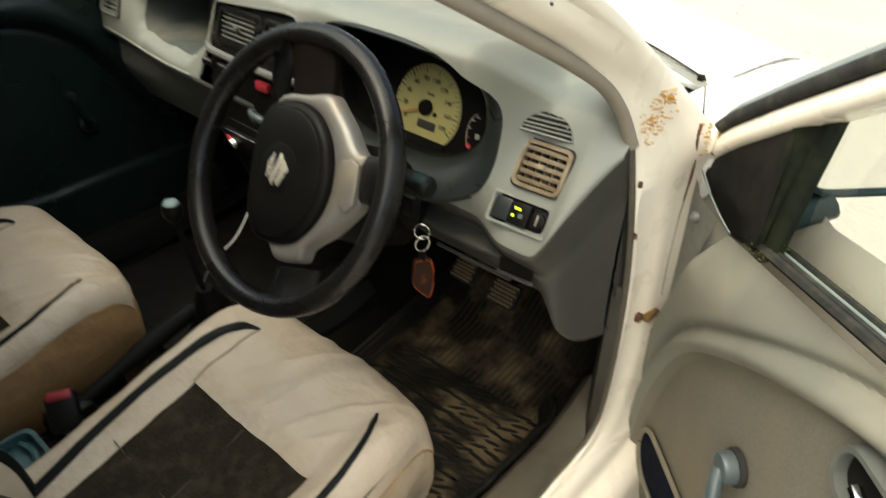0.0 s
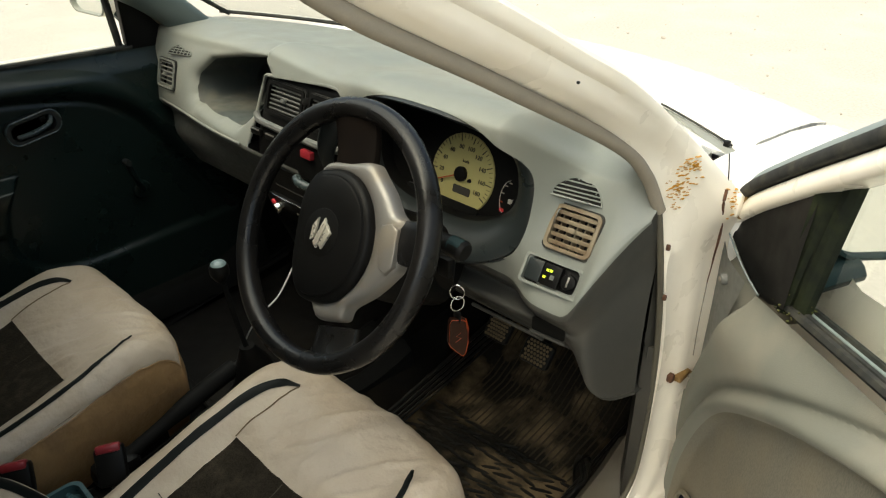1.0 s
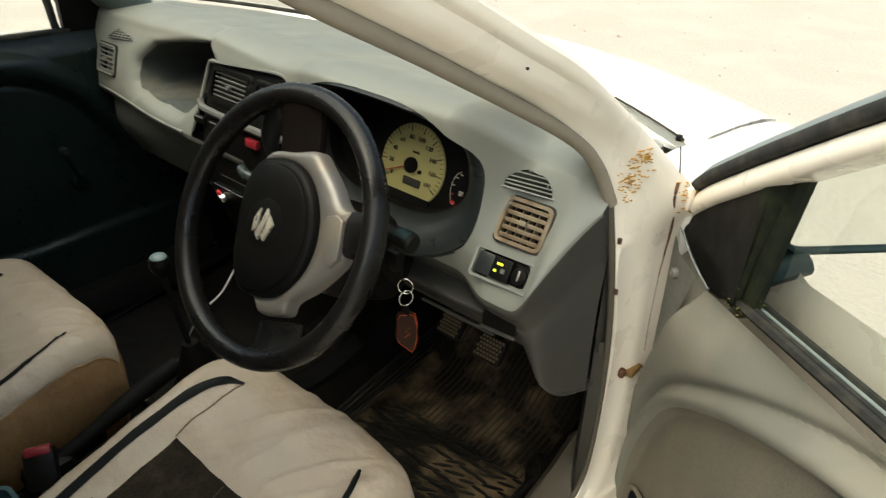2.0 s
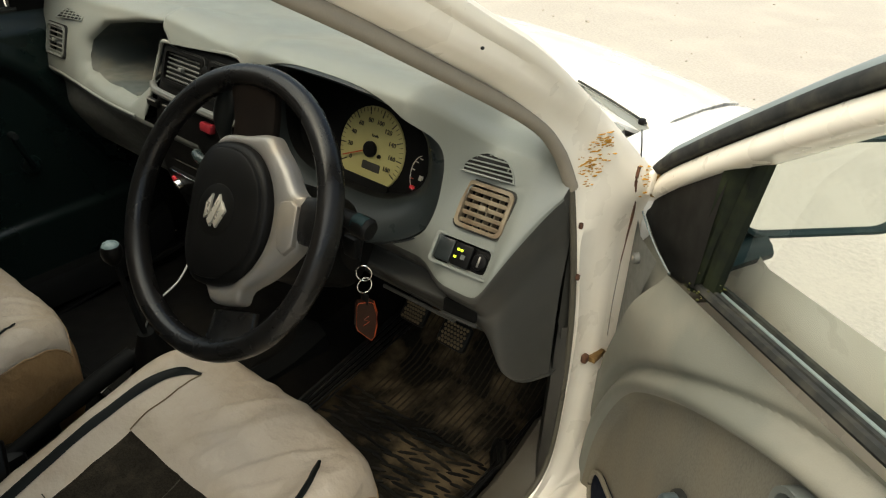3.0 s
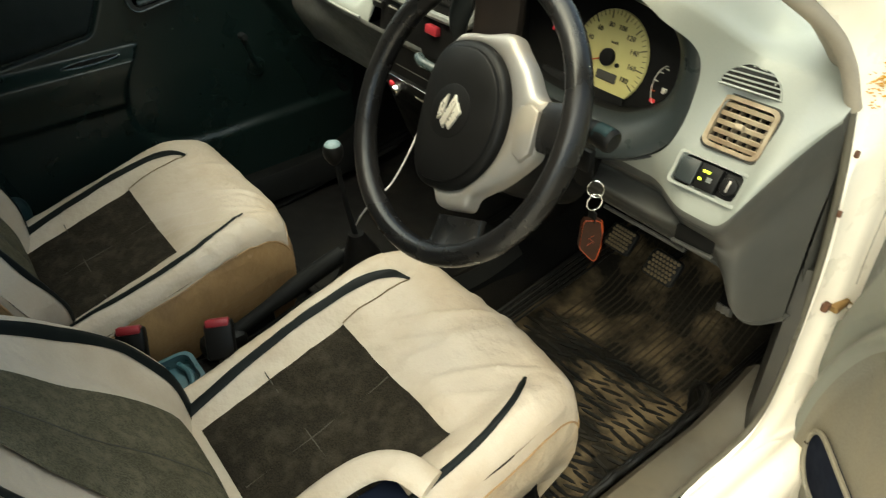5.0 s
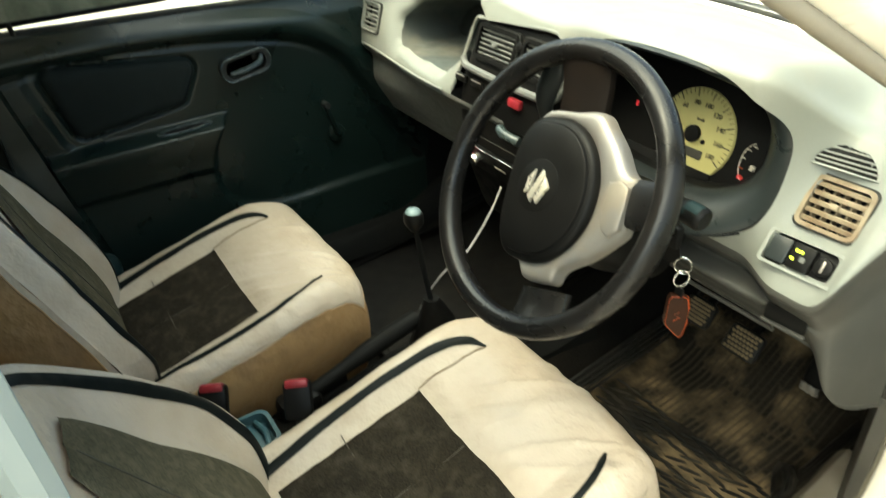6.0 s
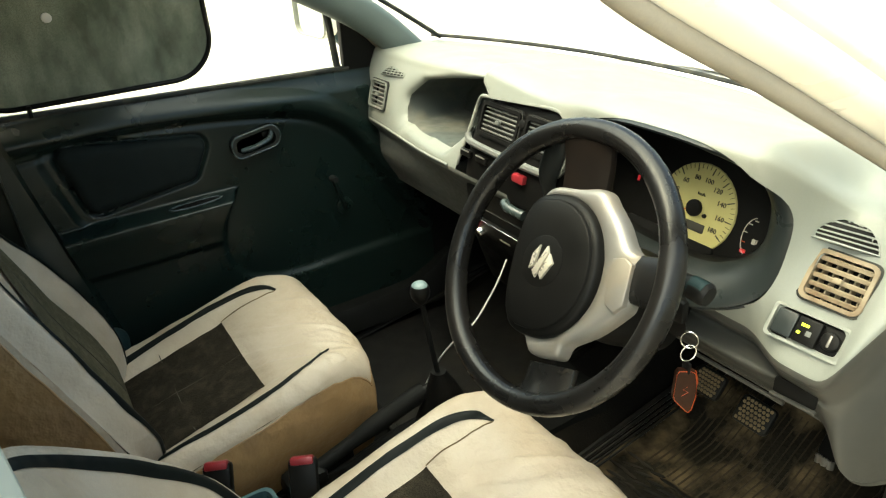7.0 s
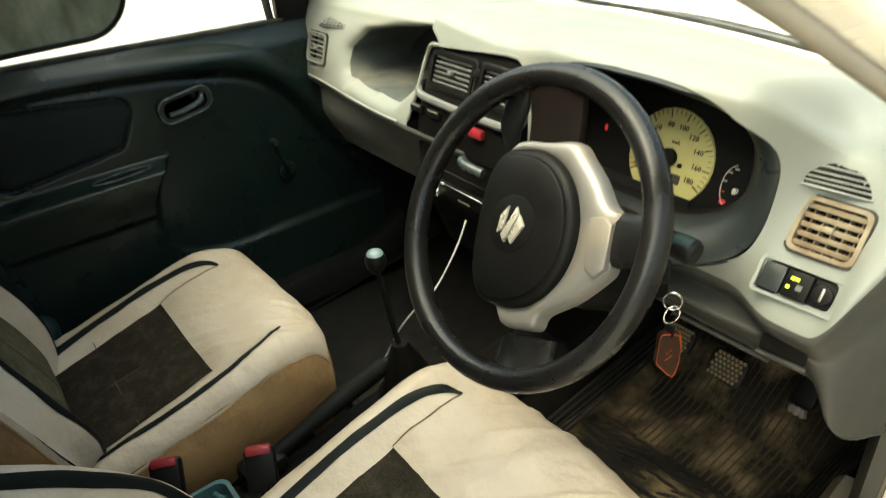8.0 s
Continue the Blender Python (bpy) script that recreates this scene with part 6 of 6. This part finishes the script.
part("crank_arm", tube([PD(0.122, 0.628, 0.014), PD(0.108, 0.660, 0.028), PD(0.092, 0.712, 0.034)], 0.0065, 8, 10), DOORSHADE, rosette, "dark window crank arm")
part("crank_knob", tube([PD(0.091, 0.714, 0.030), PD(0.091, 0.716, 0.052)], 0.0088, 12, taper=lambda t: 1.0 - 0.25 * t), SLATE, rosette)
part("lock_pin", tube([PD(-0.468, 0.972, 0.0), PD(-0.468, 0.994, 0.0)], 0.0045, 8), BLACK, pdoor)
part("quarter_panel", plate([(0.170, 0.945), (0.172, 1.16), (0.34, 0.99), (0.36, 0.93)], O, -0.02, -0.002, 0.003), BLACK, pdoor, "black triangular window corner")
part("glass_channel", tube([PD(0.158, 0.945, -0.014), PD(0.150, 1.06, -0.017), PD(0.135, 1.20, -0.03)], 0.008, 8), RUBBER, pdoor)
fr = [PD(0.36, 0.96, -0.02), PD(0.22, 1.09, -0.022), PD(0.05, 1.21, -0.035), PD(-0.12, 1.31, -0.055) + Vector((0.04, 0, 0)), PD(-0.35, 1.345, 0.0), PD(-0.55, 1.33, 0.02)]
part("window_frame", tube(fr, 0.016, 8, 30), PAINT, pdoor)
glass = part("door_glass", grid([[PD(y, sill_z(y), -0.02), PD(y, 1.31 if y < -0.12 else 1.31 - 0.62 * (y + 0.12), -0.02)] for y in (-0.53, -0.3, -0.12, 0.0, 0.08, 0.152)]), GLASS, pdoor, "clear window glass")
glass.visible_shadow = False

# lining of the pillar behind it
ptrim = thing("pillar_lining", (-0.6, -0.5, 0.3), "slate plastic lining of the door pillar, darkened for shade", "trim", kind="structure")
rows = []
for i in range(14):
    z = 0.28 + 0.72 * i / 13
    e = rear_edge(z) - 0.004
    k = 0.02 * smoothstep(0.70, 0.66, z)
    rows.append([Vector((-0.615 + k, e + 0.005, z)), Vector((-0.600 + k, e - 0.006, z)), Vector((-0.594 + k, e - 0.05, z)), Vector((-0.594 + k, e - 0.30, z))])
# same near-black slate, with the cabin's shade in its colour
part("pillar_cover", thicken(grid(rows), 0.005), DOORSHADE, ptrim)
belt = thing("seat_belt", (-0.57, -0.56, 0.35), "dark seat belt webbing by the pillar foot", "seat belt")
part("anchor", box((-0.548, -0.475, 0.492), (0.06, 0.10, 0.07), 0.028, None, 4), BLUETRIM, belt, "dark blue anchor cover")
part("belt_tongue", box((-0.505, -0.480, 0.520), (0.03, 0.05, 0.008), 0.003), STEEL, belt)
part("webbing", tube([(-0.57, -0.55, 0.90), (-0.565, -0.545, 0.7), (-0.56, -0.53, 0.50)], 0.022, 8, 10, flat=0.08, up=(0, 1, 0)), SLATE, belt)

# sun shade on the passenger window
shade = thing("window_sunshade", (-0.617, -0.32, 1.0), "black mesh sunshade stuck to the passenger window", "sunshade")
f = frame_axes((-0.617, -0.345, 1.125), (0, 1, 0), (0, -0.03, 1))
o = outline_round(0.46, 0.27, 0.085, 10)
# opaque sheet; light passing the mesh is only in its colour
part("mesh_cloth", plate([(0.985 * a, 0.985 * b) for a, b in o], f, 0.0, 0.001, 0.0003, 1), MESHCLOTH, shade, "dark mesh, light through it put in its colour")
part("border", tube([f(a, b, 0.001) for a, b in o + o[:1]], 0.0055, 6), BLACK, shade, "black sewn border")
part("suction_cup", disc(frame_axes(f(-0.05, 0.015, 0.001), f(1, 0) - f(0, 0), f(0, 1) - f(0, 0)), 0.009, 0.0, 0.006, 18, 0.004), CABLE, shade, "clear suction cup")

# ---- driver's door, standing open ----
ddoor = thing("driver_door", (0.66, 0.452, 0.3), "open driver's door with dusty grey lining and window crank", "car door")
OPEN = radians(45)
DU = Vector((math.sin(OPEN), -math.cos(OPEN), 0))
DN = Vector((-math.cos(OPEN), -math.sin(OPEN), 0))


def DD(s, z, off=0.0):
    return Vector((0.66, 0.452, 0)) + DU * s + DN * off + Vector((0, 0, z))


def dsill(s):
    return 0.836 + 0.20 * (s - 0.14) if s > 0.14 else 0.836 + 0.25 * (0.14 - s)


ARCH = [(0.03, 0.30), (0.042, 0.395), (0.062, 0.49), (0.10, 0.59), (0.155, 0.675), (0.244, 0.748), (0.35, 0.815), (0.465, 0.868), (0.60, 0.905), (0.80, 0.93), (0.97, 0.94)]
arch_s = spline([(a, b, 0) for a, b in ARCH], 200)


ARCH_A = np.array([(q.x, q.y) for q in arch_s[:-2:2]])
ARCH_D = np.array([(q.x, q.y) for q in arch_s[2::2]]) - ARCH_A
ARCH_L = (ARCH_D ** 2).sum(axis=1)


def arch_side(s, z):
    """Signed distance to the moulded arch: positive inside it."""
    p = np.array((s, z)) - ARCH_A
    t = np.clip((p * ARCH_D).sum(axis=1) / ARCH_L, 0.0, 1.0)
    e = p - ARCH_D * t[:, None]
    d = (e ** 2).sum(axis=1)
    k = int(d.argmin())
    return math.sqrt(d[k]) * (1 if ARCH_D[k, 0] * e[k, 1] - ARCH_D[k, 1] * e[k, 0] < 0 else -1)


def strip_edge(z):
    """How far the bare strip along the hinge side reaches."""
    return (0.04 + 0.38 * (z - 0.585)) * smoothstep(0.54, 0.61, z) - 0.004


def dlining(s, z):
    d = arch_side(s, z)
    edge = strip_edge(z)
    off = 0.012 + 0.020 * smoothstep(edge, edge + 0.012, s) + 0.018 * smoothstep(0.0, 0.08, s)
    off += 0.004 * math.exp(-((d - 0.006) / 0.008) ** 2) - 0.011 * math.exp(-((d + 0.012) / 0.0085) ** 2) - 0.020 * smoothstep(0.012, 0.032, d)
    off -= 0.030 * smoothstep(dsill(s) - 0.10, dsill(s), z) ** 2
    off -= 0.012 * smoothstep(0.30, 0.22, z)
    return off


rows, inner = [], []
for i in range(190):
    v = i / 189
    rows.append([])
    inner.append([])
    for j in range(241):
        s = 0.004 + 0.95 * (j / 240) ** 1.2
        z = lerp(0.22, dsill(s), v)
        rows[-1].append(DD(s, z, dlining(s, z)))
        inner[-1].append(arch_side(s, z))
part("door_lining", cut_grid(rows, lambda q, i, j: 1 + 0.020 - inner[i][j]), DOORGREY, ddoor, "dusty grey moulded door lining")
part("lower_lining", cut_grid(rows, lambda q, i, j: 1 - 0.020 + inner[i][j]), DOORLOW, ddoor, "soiled fabric-grained lower lining")
rows = []
for i in range(24):
    v = i / 23
    z = lerp(0.21, 0.862, v)
    s = -0.004
    rows.append([DD(s + 0.012, z, 0.012), DD(s, z, 0.010), DD(s - 0.008, z, 0.0), DD(s - 0.008, z, -0.05), DD(s, z, -0.075)])
part("door_front_edge", grid(rows), PAINT, ddoor, "cream painted door edge")
part("door_skin", grid([[DD(s, lerp(0.20, dsill(s) + 0.03, v), -0.075 + 0.02 * math.sin(math.pi * v) * 0 - 0.02 * math.sin(math.pi * v)) for s in (-0.008, 0.2, 0.45, 0.7, 0.95)] for v in (0, 0.2, 0.4, 0.6, 0.8, 1.0)]), PAINT, ddoor, "cream painted door skin")
part("door_rear_edge", grid([[DD(0.955, z, 0.02), DD(0.965, z, -0.02), DD(0.95, z, -0.075)] for z in (0.2, 0.5, 0.8, 1.0)]), PAINT, ddoor)
# dark strip with a fixing along the front of the lining
strip = []
for i in range(20):
    z = lerp(0.585, 0.850, i / 19)
    e = strip_edge(z)
    strip.append([DD(q, z, 0.0125 + 0.018 * smoothstep(0.0, 0.08, q) + 0.002) for q in (0.003, 0.003 + 0.25 * e, 0.003 + 0.5 * e, 0.75 * e, 0.98 * e)])
part("hinge_side_strip", grid(strip), VENTGREY, ddoor, "dark strip along the hinge side")
fx = frame_axes(DD(0.078, 0.820, 0.030), DU, (0, 0, 1))
scr = part("fixing_cap", disc(fx, 0.008, 0.0, 0.010, 18, 0.003), VENTGREY, ddoor, "round plastic fixing cap")
part("fixing_screw", disc(fx, 0.0035, 0.010, 0.0108, 12, 0.0005), STEEL, scr)
# window frame bars
FR = [(-0.004, 0.845), (0.012, 0.885), (0.05, 0.932), (0.12, 0.985), (0.22, 1.055), (0.37, 1.155), (0.52, 1.24), (0.66, 1.295), (0.82, 1.315), (0.94, 1.31)]
cs = spline([(a, b, 0) for a, b in FR], 60)


def bar(offs, widths, name, mat, label):
    section = rounded(list(zip(offs, widths)), 3)
    rows = []
    for i, q in enumerate(cs):
        d = (cs[min(i + 1, 59)] - cs[max(i - 1, 0)]).normalized()
        nrm = Vector((-d.y, d.x, 0))
        k = 0.45 + 0.55 * smoothstep(0, 0.25, i / 59)
        rows.append([DD((q + nrm * w * k).x, (q + nrm * w * k).y, o) for o, w in section])
    return part(name, grid(rows, closed_u=True), mat, ddoor, label)


bar([0.0, 0.012, 0.016, 0.012, 0.004, -0.03, -0.04, -0.03], [-0.027, -0.025, -0.016, -0.004, 0.0, 0.0, -0.013, -0.027], "window_frame", PAINT, "cream painted window frame")
bar([0.005, 0.016, 0.018, 0.012, -0.01, -0.02], [0.001, 0.002, 0.010, 0.018, 0.020, 0.002], "frame_rubber", RUBBER, "black rubber weatherstrip round the frame")
bar([-0.014, 0.004, 0.0, -0.02], [0.021, 0.018, 0.028, 0.030], "outer_rubber", BLUEGREY, "grey outer lip of the weatherstrip")
# black corner plate, glass run and sill rubbers
part("corner_plate",
     grid([[DD(s, z0, 0.012), DD(s, lerp(z0, z1, 0.5), 0.009), DD(s, z1, 0.004)] for s, z0, z1 in ((0.02, 0.862, 0.872), (0.06, 0.848, 0.912), (0.10, 0.838, 0.942), (0.14, 0.832, 0.968), (0.165, 0.838, 0.986), (0.183, 0.848, 1.000), (0.198, 0.852, 1.012))]), BLACK, ddoor, "dusty black corner plate")
part("glass_run", joined(tube([DD(0.184, 0.842, 0.002), DD(0.190, 0.92, -0.002), DD(0.198, 1.012, -0.010)], 0.009, 8), tube([DD(0.200, 0.845, -0.010), DD(0.208, 0.93, -0.014), DD(0.218, 1.03, -0.020)], 0.012, 8)), MOSSY, ddoor, "mossy black glass run")
part("corner_filler", box((0, 0, 0), (0.060, 0.018, 0.030), 0.004, frame_axes(DD(0.160, 0.832, -0.004), DU, (0, 0, 1))), DARKTAUPE, ddoor, "dirty brown rubber at the foot of the corner plate")
part("run_channel", grid([[DD(0.178 + k, z, 0.008), DD(0.186 + k, z, 0.005), DD(0.196 + k, z, -0.006), DD(0.202 + k, z, -0.014)] for k, z in ((0.0, 0.846), (0.006, 0.93), (0.015, 1.032))]), MOSSY, ddoor, "mossy channel beside the glass")
for k, (o, r, m) in enumerate(((0.002, 0.006, RUBBER), (-0.010, 0.005, RUBBER), (-0.020, 0.0035, BLUEGREY), (-0.032, 0.005, RUBBER))):
    part("sill_rubber", tube([DD(s, dsill(s) + 0.003 - 0.002 * k, o) for s in (0.19, 0.35, 0.5, 0.65, 0.8, 0.94)], r, 6), m, ddoor)
g = part("door_glass", grid([[DD(s, dsill(s), -0.014), DD(s, zt, -0.022)] for s, zt in ((0.212, 1.025), (0.37, 1.135), (0.52, 1.215), (0.66, 1.27), (0.82, 1.29), (0.93, 1.285))]), DOORGLASS, ddoor, "clear window glass")
g.visible_shadow = False
# pale tube drawn as the highlight on the lining's top edge
part("plate_edge_highlight", tube([DD(0.022, 0.864, 0.016), DD(0.06, 0.850, 0.016), DD(0.10, 0.840, 0.016), DD(0.14, 0.834, 0.015)], 0.0013, 6, 12), BLUEGREY, ddoor, "pale line painted as a highlight under the corner plate")
rng = random.Random(8)
bm = bmesh.new()
for k in range(70):
    q = DD(rng.uniform(0.165, 0.225), 0.843 + abs(rng.gauss(0, 0.010)), rng.uniform(-0.02, 0.012))
    r = rng.uniform(0.0008, 0.0024)
    bmesh.ops.create_icosphere(bm, subdivisions=1, radius=1.0, matrix=Matrix.Translation(q) @ Matrix.Diagonal((r, r, r * 0.7, 1)))
part("moss", bm, MOSS, ddoor, "dry moss at the foot of the glass run")
# crank
CR = frame_axes(DD(0.336, 0.631, 0.036), DU, (0, 0, 1))
crank = part("window_crank", disc(CR, 0.020, 0.0, 0.022, 24, 0.006), CRANKGREY, ddoor, "blue grey window crank")
part("crank_arm", tube([CR(0.0, 0.0, 0.020), CR(0.03, -0.035, 0.034), CR(0.062, -0.095, 0.04)], 0.009, 10, 12), CRANKGREY, crank)
part("crank_rosette", disc(CR, 0.024, -0.004, 0.004, 24, 0.002), RUBBER, crank)
part("crank_grip", tube([CR(0.062, -0.095, 0.04), CR(0.064, -0.098, 0.075)], 0.010, 10), BLACK, crank)
# inner handle
fh = frame_axes(DD(0.545, 0.815, 0.036), DU, (0, 0, 1))
hb = part("handle_bezel", ring_plate(outline_round(0.158, 0.064, 0.028, 6), outline_round(0.145, 0.052, 0.022, 6), fh, -0.01, 0.008), HANDLEGREY, ddoor, "grey handle surround")
part("handle_well", plate(outline_round(0.143, 0.050, 0.021, 6), fh, -0.01, -0.004, 0.0005), BLACK, hb)
part("pull_handle", tube([fh(-0.05, -0.01, 0.0), fh(0.0, -0.010, 0.012), fh(0.05, -0.004, 0.008)], 0.007, 8, 12), CHROME, hb)
# map pocket near the hinge
pk = outline_round(0.42, 0.096, 0.046, 8)
fp = frame_axes(DD(0.296, 0.396, 0.031), DU + Vector((0, 0, 0.06)), (0, 0, 1))
# flat navy plate paints the shade inside the pocket; there is no hollow
part("pocket_mouth", plate(pk, fp, -0.002, 0.004, 0.001), NAVY, ddoor, "dark plate painted as the shaded opening of the door pocket")
lipline = [fp(a * 1.01, b * 1.08 - 0.002, 0.006) for a, b in pk]
part("pocket_lip", tube(lipline + lipline[:1], 0.0042, 8), DOORLOW, ddoor, "rounded pocket lip")

# hinge check strap with rust
check = thing("door_check_strap", (0.65, 0.385, 0.62), "rusty steel door check strap and bracket", "door check")
part("bracket", box((0.655, 0.385, 0.622), (0.014, 0.032, 0.010), 0.002), BRASS, check)
part("strap", tube([(0.655, 0.40, 0.622), (0.664, 0.408, 0.615), (0.668, 0.415, 0.608)], 0.0042, 8, 8, flat=0.4), BRASS, check)
part("strap_bolt", tube([(0.664, 0.392, 0.622), (0.669, 0.392, 0.622)], 0.004, 8), STEEL, check)
part("clip", box((0.648, 0.362, 0.626), (0.010, 0.012, 0.014), 0.003), RUSTDARK, check)
for z in (0.915, 0.50):
    y = 0.412 if z > 0.8 else 0.436
    h = part("hinge", box((0.672, y, z), (0.018, 0.024, 0.034), 0.005), PAINT, ddoor, "painted steel hinge")
    part("hinge_pin", tube([(0.680, y + 0.004, z - 0.022), (0.680, y + 0.004, z + 0.022)], 0.0045, 10), BRASS, h)

# ---- wing mirrors ----


def wing_mirror(name, at, u, v, w, h, label, shell_mat, edge_mat, foot):
    m = thing(name, at, label, "wing mirror", "wing mirrors")
    f = frame_axes(at, u, v)
    o = outline_round(w, h, min(w, h) * 0.28, 7)
    rings = []
    for s, c in ((0.97, 0.004), (1.0, 0.002), (1.05, -0.01), (1.07, -0.035), (0.98, -0.062), (0.75, -0.082), (0.3, -0.09)):
        rings.append([f(a * s, b * s, c) for a, b in o])
    bm = grid(rings, closed_u=True)
    bm.faces.new(list(bm.verts)[-len(o):])
    part("housing", bm, shell_mat, m, "mirror housing")
    part("bezel", ring_plate(o, [(a * 0.965, b * 0.94) for a, b in o], f, -0.006, 0.006), edge_mat, m, "mirror edge")
    part("mirror_glass", plate([(a * 0.975, b * 0.96) for a, b in o], f, -0.004, -0.001, 0.0003, 1), MIRROR, m, "mirror glass reflecting the ground")
    part("foot", foot(f), BLUETRIM, m, "dark mirror foot")
    return m


wing_mirror("wing_mirror", (0.881, 0.457, 0.960), (0.69, 0.72, 0), (0, 0, 1), 0.22, 0.128, "driver's wing mirror in a dark teal housing", BLUETRIM, BLUETRIM,
            lambda f: tube([DD(0.165, 0.868, -0.03), Vector((0.795, 0.362, 0.868)), Vector((0.832, 0.408, 0.884))], 0.022, 10, 12, flat=0.8))
wing_mirror("wing_mirror", (-0.80, 0.18, 1.045), (1, 0.1, 0), (0, 0, 1), 0.15, 0.10, "passenger's wing mirror in a white housing", HOODPAINT, GREY,
            lambda f: tube([Vector((-0.68, 0.24, 0.97)), Vector((-0.71, 0.23, 0.985)), f(0.04, -0.03, -0.04)], 0.02, 8, 8))
# weatherstrip and painted face of the pillar beside the camera
bp = thing("pillar_strip", (0.66, -0.53, 0.35), "grey rubber strip on the cream door pillar", "trim", kind="structure")
part("strip", tube([(0.655, -0.536, 0.38), (0.662, -0.538, 0.7), (0.660, -0.540, 1.0), (0.645, -0.548, 1.2), (0.61, -0.566, 1.34)], 0.010, 8, 24), BLUEGREY, bp)

# ---- rust and scratches on the hinge pillar and bonnet gap ----
rr = random.Random(3)
rust = thing("rust_spots", (0.63, 0.34, 0.96), "orange rust spots on the cream pillar foot", "rust", kind="stuff")
probe = bmesh.new()
vs = [[probe.verts.new(q) for q in r] for r in FRAMEROWS]
for r0, r1 in zip(vs, vs[1:]):
    for k in range(12):
        probe.faces.new((r0[k], r0[k + 1], r1[k + 1], r1[k]))
tree = BVHTree.FromBMesh(probe)
bmr = bmesh.new()
for k in range(150):
    low = rr.random() < 0.65
    y, z = (0.306 + rr.gauss(0, 0.011), 0.960 + rr.gauss(0, 0.012)) if low else (0.312 + rr.gauss(0, 0.008), 0.994 + rr.gauss(0, 0.006))
    if k > 118:
        y, z = 0.398 + rr.gauss(0, 0.006), 0.922 + rr.gauss(0, 0.012)
    hit = tree.ray_cast(Vector((1.2, y, z)), Vector((-1, 0, 0)))
    if hit[0] is None:
        continue
    r = rr.uniform(0.0010, 0.0038)
    m = Matrix.Translation(hit[0]) @ hit[1].to_track_quat("Z", "Y").to_matrix().to_4x4() @ Matrix.Rotation(rr.uniform(-0.6, 0.6) + 0.8, 4, "Z") @ Matrix.Diagonal((r * rr.uniform(0.8, 1.7), r * 0.8, 0.0006, 1))
    bmesh.ops.create_icosphere(bmr, subdivisions=1, radius=1.0, matrix=m)
probe.free()
part("spots", bmr, RUST, rust)
